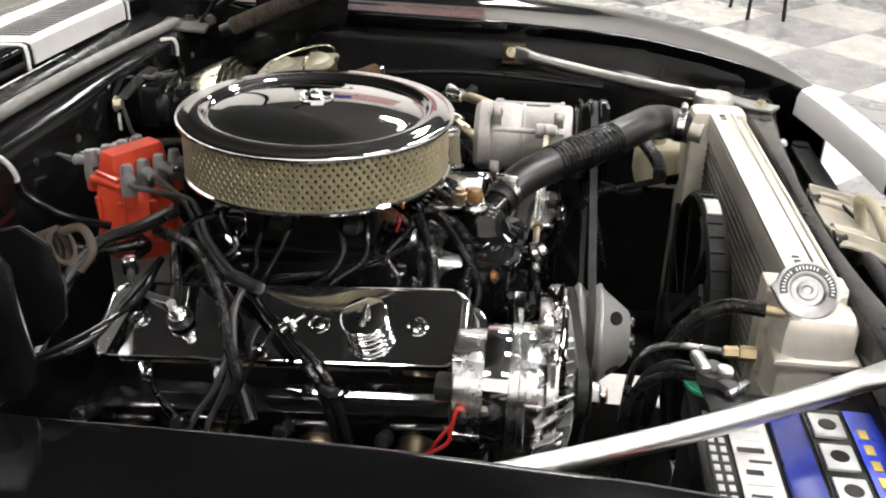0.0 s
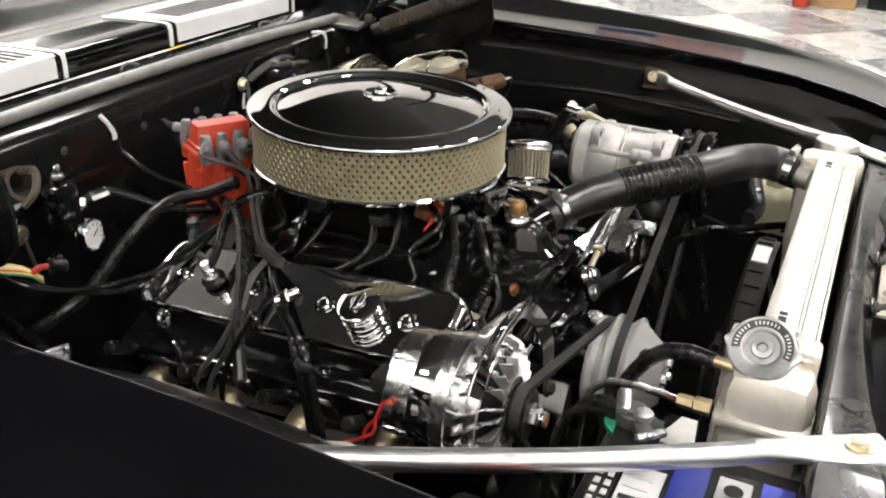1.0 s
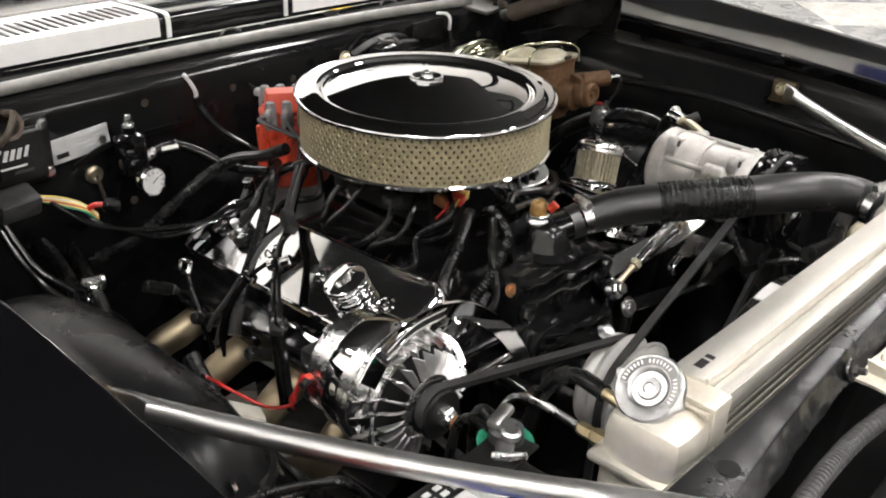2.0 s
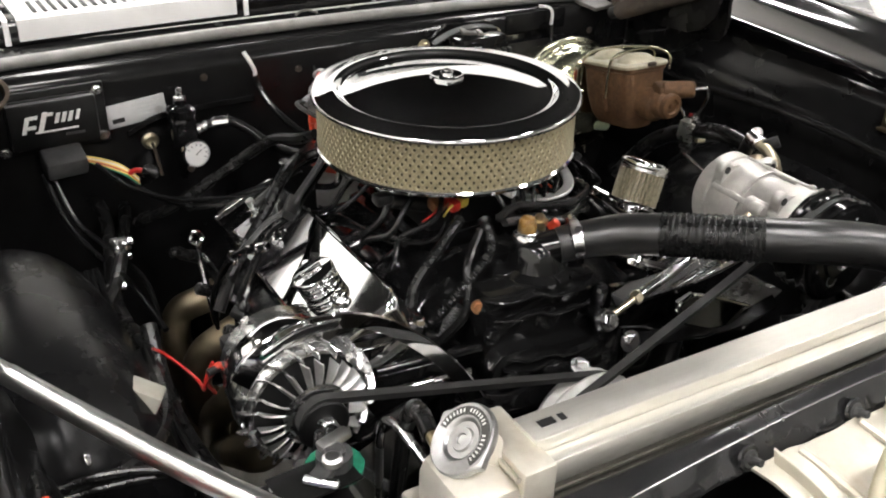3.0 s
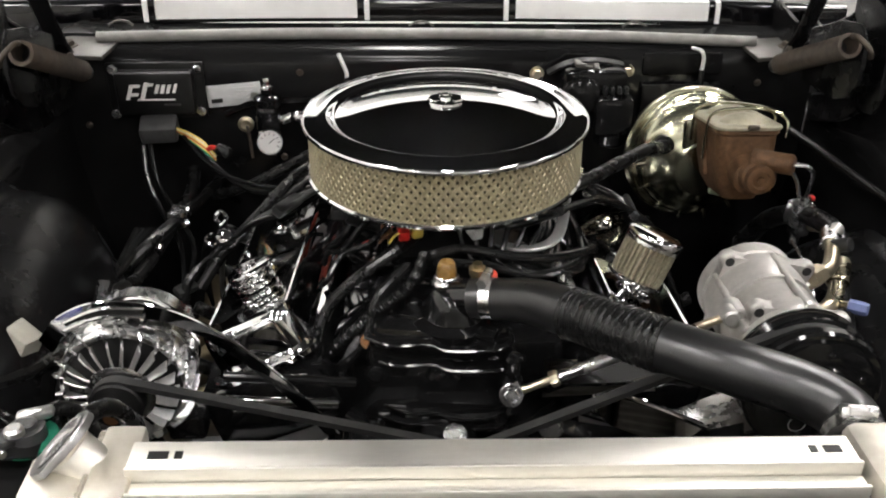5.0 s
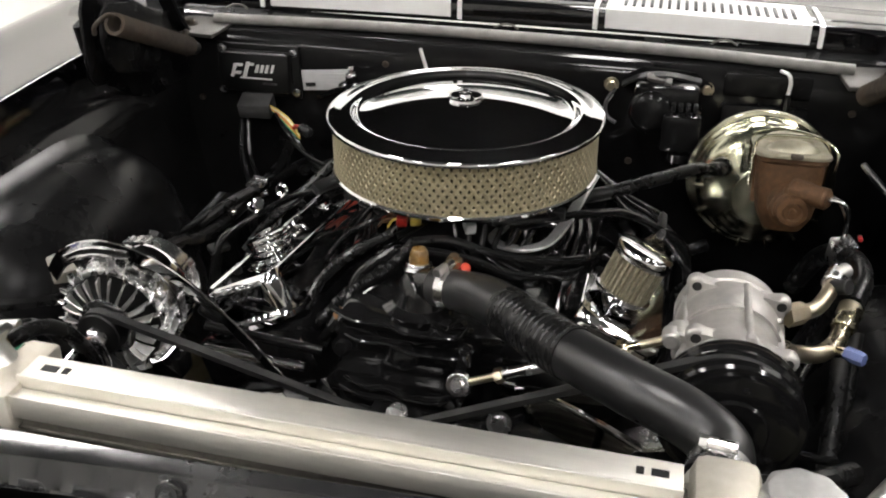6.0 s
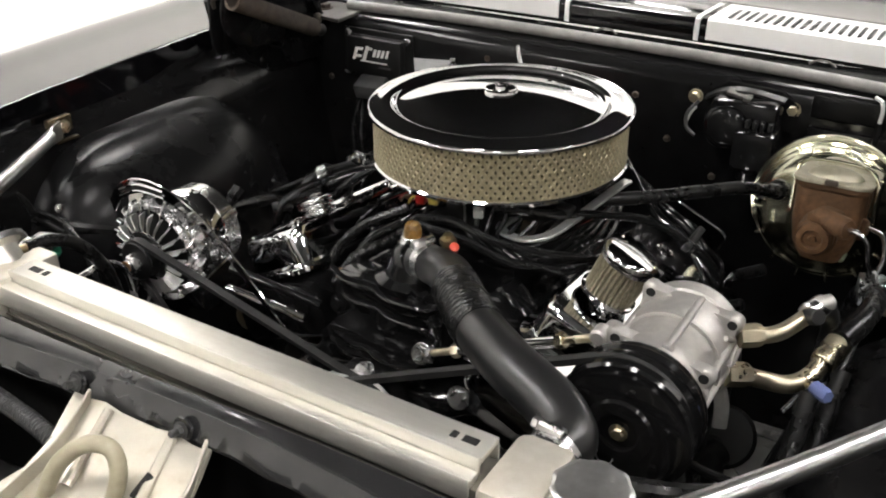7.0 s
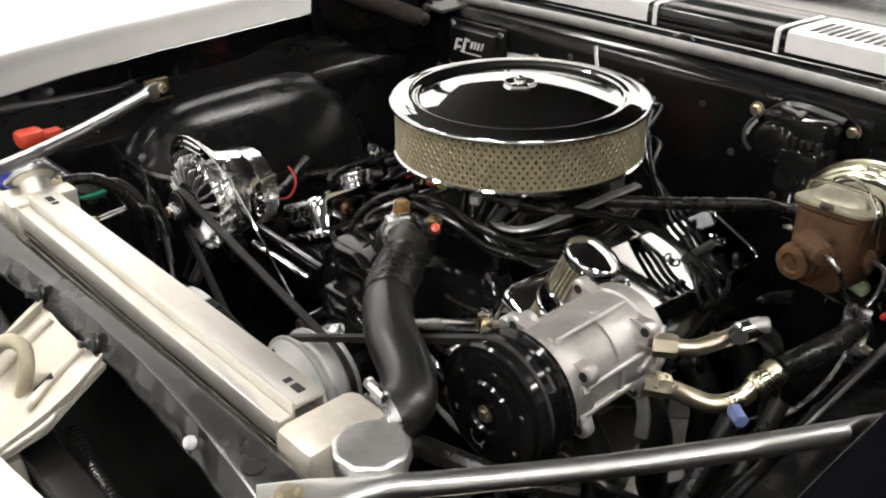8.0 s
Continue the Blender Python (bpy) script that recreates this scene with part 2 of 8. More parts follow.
def box(c, s, bevel=0.0, rot=(0, 0, 0), seg=2):
    bm = bmesh.new()
    bmesh.ops.create_cube(bm, size=1.0)
    bmesh.ops.scale(bm, vec=s, verts=bm.verts)
    if bevel:
        bmesh.ops.bevel(bm, geom=bm.edges[:], offset=bevel, segments=seg, affect="EDGES", profile=0.5)
    return moved(bm, pose(*c, *rot))


def frame_to(a, b):
    """The pose whose z runs from a to b."""
    a, b = Vector(a), Vector(b)
    return Matrix.Translation(a) @ (b - a).to_track_quat("Z", "Y").to_matrix().to_4x4()


def lathe(profile, a=(0, 0, 0), b=(0, 0, 1), n=40, wave=None):
    """A turned body: (radius, height) along the line from a towards b. wave(angle, i) scales the radius."""
    bm = bmesh.new()
    rings = []
    for i, (r, h) in enumerate(profile):
        if r <= 1e-6:
            rings.append([bm.verts.new((0, 0, h))])
        else:
            ring = []
            for k in range(n):
                w = 2 * math.pi * k / n
                q = r * (wave(w, i) if wave else 1)
                ring.append(bm.verts.new((q * math.cos(w), q * math.sin(w), h)))
            rings.append(ring)
    for p, q in zip(rings, rings[1:]):
        for k in range(n):
            j = (k + 1) % n
            if len(p) == 1 and len(q) == 1:
                continue
            if len(p) == 1:
                bm.faces.new((p[0], q[k], q[j]))
            elif len(q) == 1:
                bm.faces.new((p[k], p[j], q[0]))
            else:
                bm.faces.new((p[k], p[j], q[j], q[k]))
    return moved(bm, frame_to(a, b))


def rod(a, b, r, n=16, bevel=0.0, r2=None):
    """A closed round bar from a to b."""
    d = (Vector(b) - Vector(a)).length
    e = min(bevel, r * 0.5)
    r2 = r if r2 is None else r2
    pr = [(0, 0), (r - e, 0), (r, e), (r2, d - e), (r2 - e, d), (0, d)] if e else [(0, 0), (r, 0), (r2, d), (0, d)]
    return lathe(pr, a, b, n)


def smooth_line(pts, steps=8):
    """Points on a smooth curve through pts."""
    p = [Vector(q) for q in pts]
    if len(p) < 3:
        return p
    p = [p[0] * 2 - p[1], *p, p[-1] * 2 - p[-2]]
    out = []
    for i in range(1, len(p) - 2):
        for s in range(steps):
            t = s / steps
            out.append(0.5 * (2 * p[i] + (p[i + 1] - p[i - 1]) * t + (2 * p[i - 1] - 5 * p[i] + 4 * p[i + 1] - p[i + 2]) * t * t
                              + (3 * p[i] - p[i - 1] - 3 * p[i + 1] + p[i + 2]) * t ** 3))
    out.append(p[-2])
    return out


def tube(pts, r, n=10, steps=8, radius=None):
    """A bent hose or wire through pts. radius(u) scales r along it (u from 0 to 1)."""
    line = smooth_line(pts, steps)
    bm = bmesh.new()
    rings = []
    side = None
    for i, p in enumerate(line):
        d = (line[min(i + 1, len(line) - 1)] - line[max(i - 1, 0)]).normalized()
        if side is None:
            side = d.cross(V(0, 0, 1) if abs(d.z) < 0.9 else V(1, 0, 0)).normalized()
        side = (side - d * side.dot(d)).normalized()
        up = d.cross(side)
        q = r * (radius(i / (len(line) - 1)) if radius else 1)
        rings.append([bm.verts.new(p + (side * math.cos(2 * math.pi * k / n) + up * math.sin(2 * math.pi * k / n)) * q) for k in range(n)])
    for a, b in zip(rings, rings[1:]):
        for k in range(n):
            bm.faces.new((a[k], a[(k + 1) % n], b[(k + 1) % n], b[k]))
    bm.faces.new(rings[0])
    bm.faces.new(rings[-1])
    return bm


def strap(pts, width_dir, w, th, steps=8):
    """A flat bar through pts: w wide along width_dir, th thick."""
    line = smooth_line(pts, steps)
    wd = Vector(width_dir).normalized()
    bm = bmesh.new()
    rings = []
    for i, p in enumerate(line):
        d = (line[min(i + 1, len(line) - 1)] - line[max(i - 1, 0)]).normalized()
        nn = d.cross(wd).normalized()
        e = min(w, th) * 0.3
        rings.append([bm.verts.new(p + wd * (a * (w / 2 - e * f)) + nn * (b * (th / 2 - e * (1 - f)))) for a, b, f in ((-1, -1, 0), (-1, -1, 1), (1, -1, 1), (1, -1, 0), (1, 1, 0), (1, 1, 1), (-1, 1, 1), (-1, 1, 0))])
    for a, b in zip(rings, rings[1:]):
        for k in range(8):
            bm.faces.new((a[k], a[(k + 1) % 8], b[(k + 1) % 8], b[k]))
    bm.faces.new(rings[0])
    bm.faces.new(rings[-1])
    return bm


def prism(outline, a, b, bevel=0.0):
    """A flat outline (x, y) given depth: its plane's z runs from a to b (local x across)."""
    bm = bmesh.new()
    d = (Vector(b) - Vector(a)).length
    lo = [bm.verts.new((x, y, 0)) for x, y in outline]
    hi = [bm.verts.new((x, y, d)) for x, y in outline]
    bm.faces.new(lo)
    top = bm.faces.new(hi)
    n = len(outline)
    for k in range(n):
        bm.faces.new((lo[k], lo[(k + 1) % n], hi[(k + 1) % n], hi[k]))
    if bevel:
        bmesh.ops.bevel(bm, geom=list(top.edges), offset=bevel, segments=2, affect="EDGES", profile=0.5)
    return moved(bm, frame_to(a, b))


def sheet(rows, thick=0.0, closed=False):
    """A skin through rows of points (all rows of one length), given thickness."""
    bm = bmesh.new()
    grid = [[bm.verts.new(p) for p in row] for row in rows]
    for a, b in zip(grid, grid[1:]):
        for k in range(len(a) - 1):
            bm.faces.new((a[k], a[k + 1], b[k + 1], b[k]))
    if thick:
        bmesh.ops.recalc_face_normals(bm, faces=bm.faces)
        bmesh.ops.solidify(bm, geom=bm.faces[:], thickness=thick)
    return bm


def hexa(a, b, r):
    """A hexagonal bolt head or nut from a to b, chamfered."""
    d = (Vector(b) - Vector(a)).length
    return lathe([(0, 0), (r, 0), (r, d * 0.8), (r * 0.86, d), (0, d)], a, b, 6)


def bolt(at, axis, r, h=None, washer=True):
    at, ax = Vector(at), Vector(axis).normalized()
    h = h or r * 0.9
    out = [hexa(at, at + ax * h, r)]
    if washer:
        out.append(lathe([(0, 0), (r * 1.45, 0), (r * 1.45, r * 0.2), (0, r * 0.2)], at, at + ax, 18))
    return join(*out)


def clamp(at, axis, r, w=0.012):
    """A worm-drive hose clamp: slotted band and screw housing."""
    at, ax = Vector(at), Vector(axis).normalized()
    band = lathe([(r, -w / 2), (r + 0.0015, -w / 2), (r + 0.0015, w / 2), (r, w / 2), (r, -w / 2)], at, at + ax, 32)
    up = ax.cross(V(0, 0, 1)).cross(ax).normalized()
    c = at + up * (r + 0.005)
    side = ax.cross(up)
    screw = rod(c - side * 0.012, c + side * 0.012, 0.0055, 10, 0.001)
    head = hexa(c + side * 0.012, c + side * 0.018, 0.006)
    return join(band, screw, head)


# ---- room ----
CEIL_Z = 3.7
WEST, EAST, SOUTH, NORTH = -3.0, 7.2, -7.0, 3.7


def slab(name, lo, hi, material, label, category):
    c = [(a + b) / 2 for a, b in zip(lo, hi)]
    s = [b - a for a, b in zip(lo, hi)]
    ob = part(name, box(c, s), material, label=label, smooth=0)
    return tagged(ob, category=category, kind="structure")


floor = slab("floor", (WEST, SOUTH, -0.10), (EAST, NORTH, -0.004), M_GROUT, "checkered grey and white tiled showroom floor", "floor")
slab("wall_west", (WEST - 0.2, SOUTH, -0.1), (WEST, NORTH, CEIL_Z), M_WALL, "plain white painted showroom wall", "wall")
slab("wall_east", (EAST, SOUTH, -0.1), (EAST + 0.2, NORTH, CEIL_Z), M_WALL, "plain white painted showroom wall", "wall")
slab("wall_south", (WEST - 0.2, SOUTH - 0.2, -0.1), (EAST + 0.2, SOUTH, CEIL_Z), M_WALL, "plain white painted showroom wall", "wall")
slab("wall_north", (WEST - 0.2, NORTH, -0.1), (EAST + 0.2, NORTH + 0.2, CEIL_Z), M_WALL, "plain white painted showroom wall", "wall")
# ceiling out of view, near-black so that the chrome mirrors dark
slab("ceiling", (WEST - 0.2, SOUTH - 0.2, CEIL_Z), (EAST + 0.2, NORTH + 0.2, CEIL_Z + 0.15), M_CEIL, "plain showroom ceiling kept near-black for dark reflections", "ceiling")


def ceiling_lamp(x, y):
    t = thing("ceiling_light", (x, y, CEIL_Z), "long white fluorescent ceiling light with a glowing diffuser", "ceiling light", "ceiling lights")
    part("frame", box((x, y, CEIL_Z - 0.03), (0.34, 1.30, 0.06), 0.008), M_WALL, t)
    part("diffuser", box((x, y, CEIL_Z - 0.07), (0.28, 1.24, 0.03), 0.010), M_TUBE, t, "glowing white diffuser")
    return t


first_lamp = ceiling_lamp(-2.2, -4.5)
for lx in (-2.2, 0.0, 2.2):
    for ly in (-4.5, -1.6, 1.4):
        if (lx, ly) != (-2.2, -4.5):
            copy_thing(first_lamp, pose(lx, ly, CEIL_Z))
# lamp at x 4.9 is added for sheen on the radiator support
for lx, ly in ((-1.2, 2.95), (1.0, 2.95), (3.2, 2.95), (4.9, -0.6)):
    copy_thing(first_lamp, pose(lx, ly, CEIL_Z))

# ---- car body ----
car = thing("car", (0, 0, 0), "black car with white stripes, its hood raised over the engine bay", "car")


def mirror_rows(rows, s):
    return [[(s * x, y, z) for x, y, z in row] for row in rows]


def lerp_table(table, u):
    for (u0, v0), (u1, v1) in zip(table, table[1:]):
        if u <= u1:
            k = (u - u0) / (u1 - u0)
            return v0 + (v1 - v0) * max(0.0, k)
    return table[-1][1]


def fender_edge(y):
    return lerp_table([(-0.80, 0.46), (-0.76, 0.50), (-0.72, 0.550), (-0.66, 0.600), (-0.58, 0.630), (-0.48, 0.645), (0.7, 0.645)], y)


def fender(s, name):
    """A front fender: inner gutter, upper edge, broad rolled top and side, falling and rounding in at the nose."""
    rows = []
    for i in range(61):
        y = -0.80 + 1.50 * i / 60
        e = fender_edge(y)
        z = lerp_table([(-0.80, 0.845), (-0.75, 0.860), (-0.61, 0.884), (-0.48, 0.904), (-0.37, 0.915), (-0.20, 0.924), (0.08, 0.930), (0.7, 0.945)], y) + 0.003 * (s < 0)
        k = lerp_table([(-0.80, 0.25), (-0.76, 0.55), (-0.72, 0.80), (-0.60, 0.93), (-0.45, 1.0), (0.7, 1.0)], y)
        c = lerp_table([(-0.80, 0.0), (-0.45, 0.35), (0.10, 1.2), (0.7, 1.3)], y)
        if s < 0:
            e -= lerp_table([(-0.60, 0.0), (-0.45, 0.007), (-0.12, 0.006), (0.05, 0.0)], y)
            c = 0.25
        inner = [(0.016, -0.062), (0.014, -0.045), (0.010, -0.034), (0.006, -0.020)] if s > 0 else [(-0.004, -0.050), (-0.003, -0.038), (-0.002, -0.026), (-0.001, -0.014)]
        over = [(0.0, -0.006), (0.002, -0.001), (0.006, 0.0), (0.014, 0.0002), (0.028, 0.0004), (0.05, 0.0005), (0.095, 0.002), (0.115, 0.005), (0.135, 0.010), (0.155, 0.016), (0.172, 0.019), (0.188, 0.017), (0.205, 0.009)]
        side = [(0.235, -0.018), (0.262, -0.070), (0.272, -0.14), (0.27, -0.35), (0.25, -0.62)]
        rows.append([(e + dx, y, z + dz) for dx, dz in inner] + [(e + dx * k, y, z + dz * c) for dx, dz in over] + [(e + dx * k, y, z + dz) for dx, dz in side])
    return part(name, sheet(mirror_rows(rows, s), 0.004), M_PAINT, car, "glossy black fender", 50)


fender(-1, "fender")
fender(1, "fender")


def apron(s, z):
    """How far out the bay's side panel stands at a height."""
    out = 0.034 if s > 0 else 0.0
    if z > 0.822:
        return 0.592 + out + 0.03 * (z - 0.822) / 0.05
    v = (0.822 - z) / 0.45
    return 0.592 + out - 0.10 * v ** 2


def inner_fender(s):
    """The side apron of the bay: ledge under the fender and drop to the frame."""
    rows = []
    for i in range(25):
        y = -0.66 + 1.03 * i / 24
        cut, drop = fender_edge(y) + 0.010 * (s > 0), lerp_table([(-0.66, 0.032), (-0.45, 0.0), (0.4, 0.0)], y)
        rows.append([(min(x, cut), y, z - drop) for x, z in ((0.648 + 0.014 * (s > 0), 0.898), (0.640 + 0.020 * (s > 0), 0.880))] + [(min(apron(s, z), cut - 0.004), y, z - drop) for z in (0.872 - 0.5 * k / 30 for k in range(31))])
    return part("inner_fender", sheet(mirror_rows(rows, s), 0.003), M_FIREWALL, car, "gloss black side panel of the bay", 60)


def wheelhouse(s):
    """The pressed dome over the wheel, swelling towards the engine with a rolled edge."""
    depth, reach = (0.150, 0.325) if s < 0 else (0.170, 0.225)
    rows = []
    for i in range(49):
        a = math.pi * i / 48
        ca, sa = math.cos(a), math.sin(a)
        by = abs(ca) ** (2 / 4.0) * (1 if ca > 0 else -1) * 0.245
        bz = sa ** (2 / 4.0) * reach
        row = []
        for k in range(33):
            w = 0.5 * math.pi * k / 32
            rho, h = math.sin(w) ** (2 / 3.4), math.cos(w) ** (2 / 2.8)
            if k == 32:
                rho, h = 1.05, -0.01
            y, z = -0.095 + by * rho, 0.515 + bz * rho
            row.append((apron(s, z) - depth * h, y, z))
        rows.append(row)
    low = [[(x, y, z - 0.16) for x, y, z in rows[0]]]
    high = [[(x, y, z - 0.16) for x, y, z in rows[-1]]]
    return part("wheelhouse", sheet(mirror_rows(low + rows + high, s), 0.003), M_BAY, car, "satin black domed wheelhouse panel", 60)


for side in (-1, 1):
    inner_fender(side)
    wheelhouse(side)
# firewall, cowl lip and cowl panel with its white stripes
TILT = 0.011


def cz(x, z):
    """Heights across the cowl, which hangs slightly towards the driver's side."""
    return z - TILT * x


rows = []
for i in range(31):
    x = -0.62 + 1.24 * i / 30
    rows.append([(x, 0.372, 0.30), (x, 0.372, 0.62), (x, 0.366, 0.74), (x, 0.362, cz(x, 0.80)), (x, 0.360, cz(x, 0.895)), (x, 0.366, cz(x, 0.912)),
                 (x, 0.385, cz(x, 0.920)), (x, 0.43, cz(x, 0.926))])
part("firewall", sheet(rows, 0.004), M_FIREWALL, car, "gloss black firewall", 60)
part("cowl_seal", tube([(-0.535, 0.395, cz(-0.535, 0.929)), (-0.2, 0.405, cz(-0.2, 0.933)), (0.2, 0.400, cz(0.2, 0.933)), (0.525, 0.385, cz(0.525, 0.927))], 0.0092, 12),
     M_SEAL, car, "worn grey rubber hood seal")


COWL = [(0.4525, 0.940), (0.4525, 0.968), (0.4545, 0.975), (0.460, 0.978), (0.50, 0.977), (0.56, 0.974), (0.612, 0.971), (0.622, 0.966), (0.66, 0.964), (0.78, 0.972), (0.86, 0.99)]


def cowl_z(x, y):
    return cz(x, lerp_table(COWL[1:], y)) - 0.02 * x * x


def cowl_sheet(x0, x1, lift, upto=len(COWL), bottom=0.940, nx=14, thick=0.002, back=9.0):
    """A strip of the cowl from its upright front face back over the flat top."""
    rows = []
    line = [(y, max(z, bottom)) for y, z in COWL[:upto] if y < back]
    if back < 5:
        line.append((back, lerp_table(COWL[1:], back)))
    for k, (y, z) in enumerate(line):
        rows.append([(x, y - (lift if k < 3 else 0), cz(x, z) - 0.02 * x * x + (lift if k > 1 else 0)) for x in (x0 + (x1 - x0) * i / nx for i in range(nx + 1))])
    return sheet(rows, thick)


cowl = part("cowl_panel", cowl_sheet(-0.70, 0.70, 0.0, nx=40), M_PAINT, car, "glossy black cowl panel", 50)
rows = [[(x, 0.425, cz(x, 0.924)), (x, 0.44, cz(x, 0.931)), (x, 0.456, cz(x, 0.936))] for x in (-0.66 + 1.32 * i / 20 for i in range(21))]
part("cowl_ledge", sheet(rows, 0.003), M_SUPPORT, car, "dusty black ledge under the cowl")
for x0, x1 in ((-0.452, -0.124), (0.138, 0.462)):
    part("stripe", cowl_sheet(x0, x1, 0.003, 7, 0.947, back=0.590), M_WHITE, cowl, "broad white painted stripe", 50)
    part("pinstripe", cowl_sheet(x0 - 0.020, x0 - 0.012, 0.003, 7, 0.943, 2, back=0.590), M_WHITE, cowl, "thin white painted line", 50)
    part("pinstripe", cowl_sheet(x1 + 0.012, x1 + 0.020, 0.003, 7, 0.943, 2, back=0.590), M_WHITE, cowl, "thin white painted line", 50)
    # louvres in the stripe: thin dark strips for the shade in their slots
    for i in range(20):
        xx = x0 + 0.030 + (x1 - x0 - 0.055) * i / 19
        part("louvre", sheet([[(xx + k * 0.0028, y, cowl_z(xx, y) + 0.0056) for k in (-1, 1)] for y in (0.4655, 0.490, 0.515, 0.540)], 0.001), M_BLACK, cowl)
# base of the windscreen
part("windscreen", sheet([[(x, 0.87, 1.035 - 0.02 * x * x), (x, 1.25, 1.24), (x, 1.62, 1.40)] for x in (-0.68 + 1.36 * i / 12 for i in range(13))], 0.006),
     M_GLASS, car, "dark windscreen glass")

# floor pan and tunnel behind the firewall, unseen, added to block the bright floor
part("floor_pan", sheet([[(x, y, 0.27 + 0.12 * math.exp(-(x / 0.16) ** 2)) for x in (-0.72 + 1.44 * i / 24 for i in range(25))] for y in (0.376, 0.7, 1.1, 1.6)], 0.004), M_BAY, car, "black floor pan and tunnel")

# raised hood on its two spring hinges
HY, HZ, HA = 0.40, 1.103, radians(47)
hood_rows = []
for i in range(17):
    u = 1.28 * i / 16
    yy, zz = HY - u * math.cos(HA), HZ + u * math.sin(HA)
    hood_rows.append([(x, yy + 0.04 * (abs(x) / 0.66) ** 3, zz + 0.04 * (abs(x) / 0.66) ** 3) for x in (-0.66 + 1.32 * k / 16 for k in range(17))])
hood = part("hood", sheet(hood_rows, 0.012), M_SATIN, car, "raised hood with a satin black underside")
# radiator support (tie bar) across the front
rows = []
for i in range(161):
    x = -0.62 + 1.24 * i / 160
    dz = -0.011 * x + 0.004 * math.sin(9 * x) - 0.030 * max(0.0, abs(x) - 0.42) / 0.2
    f = -0.628 - 0.2 * x * x
    w = 0.0016 * math.sin(47 * x + 1.3) * math.sin(17 * x) + 0.0009 * math.sin(113 * x + 0.6 * math.sin(31 * x))
    rows.append([(x, -0.611, 0.83 + dz), (x, -0.612, 0.864 + dz), (x, -0.6135, 0.869 + dz), (x, -0.617, 0.8712 + dz), (x, f, 0.8704 + dz), (x, f - 0.003, 0.8690 + dz),
                 (x, f - 0.0045, 0.8665 + dz), (x, f - 0.010 - w, 0.858 + dz + 0.6 * w), (x, f - 0.016 - 0.6 * w, 0.849 + dz), (x, f - 0.0165 - 0.6 * w, 0.846 + dz), (x, f - 0.013, 0.8435 + dz), (x, f - 0.004, 0.8432 + dz)])
support = part("radiator_support", sheet(rows, 0.003), M_SUPPORT, car, "scuffed glossy black radiator support panel", 24)
part("support_web", box((0, -0.612, 0.70), (1.20, 0.004, 0.262), 0.001), M_SATIN, car, "dull black web below the support panel")
for hx, hy, hz2 in ((-0.324, -0.637, 0.8732), (0.317, -0.638, 0.8684)):
    hole = lathe([(0.0, 0.0016), (0.0095, 0.0016), (0.0105, -0.004)], (hx, hy, hz2), (hx, hy, 1), 24)
    part("hole", hole, M_BLACK, support)

# nose panel ahead of the support, carrying the stripes
NOSE = [(-0.780, 0.825, 1), (-0.782, 0.855, 1), (-0.787, 0.865, 1), (-0.800, 0.873, 1), (-0.816, 0.873, 1), (-0.836, 0.862, 1), (-0.860, 0.835, 1), (-0.875, 0.80, 1)]
rows = []
for i in range(41):
    x = -0.50 + 1.00 * i / 40
    rows.append([(x, y + 0.078 * (x / 0.6) ** 2 * k, z) for y, z, k in NOSE])
part("splash_shield", box((0, -0.705, 0.655), (1.14, 0.19, 0.006), 0.002), M_SATIN, car, "dull black shield ahead of the radiator")
part("nose_panel", sheet(rows, 0.003), M_PAINT, car, "black nose panel")

# ---- air cleaner ----
ac = thing("air_cleaner", (0, 0, 0.868), "round chrome air cleaner with a beige mesh filter on the engine", "air cleaner")
Z0 = 0.95
lid = part("lid", lathe([(0.0, Z0 + 0.0150), (0.02, Z0 + 0.0148), (0.04, Z0 + 0.0138), (0.06, Z0 + 0.0120), (0.08, Z0 + 0.0094), (0.10, Z0 + 0.0060), (0.12, Z0 + 0.0018), (0.136, Z0 - 0.0022), (0.1395, Z0 - 0.0022), (0.1425, Z0 + 0.001),
                         (0.1450, Z0 + 0.0042), (0.149, Z0 + 0.005), (0.160, Z0 + 0.0032), (0.170, Z0 + 0.0008), (0.1745, Z0 + 0.0012), (0.1775, Z0 + 0.000),
                         (0.1785, Z0 - 0.003), (0.1778, Z0 - 0.006), (0.175, Z0 - 0.007), (0.171, Z0 - 0.005), (0.0, Z0 - 0.004)], n=160), M_LID, ac, "mirror-bright chrome lid", 60)
part("wing_nut", join(lathe([(0.0, 0.010), (0.006, 0.010), (0.0085, 0.008), (0.0095, 0.003), (0.012, 0.0015), (0.017, 0.002), (0.021, 0.0045), (0.0225, 0.004), (0.0225, -0.001)], (0, 0, Z0 + 0.0140), (0, 0, Z0 + 1), 32),
                      rod((0, 0, Z0 + 0.020), (0, 0, Z0 + 0.026), 0.0045, 10, 0.001)), M_CHROME, lid, "chrome centre nut and washer")
part("base_pan", lathe([(0.06, 0.864), (0.12, 0.864), (0.150, 0.869), (0.169, 0.8725), (0.1735, 0.8750), (0.1742, 0.8785), (0.1720, 0.8805), (0.166, 0.879), (0.0, 0.878)], n=120), M_CHROME, ac, "dull chrome base pan")
filt = part("filter_element", lathe([(0.1655, 0.878), (0.1655, 0.945)], n=240, wave=lambda w, i: 1 - 0.012 * (0.5 + 0.5 * math.cos(120 * w))), M_FILTER, ac, "pleated filter paper, dark brown for shade in the mesh holes")


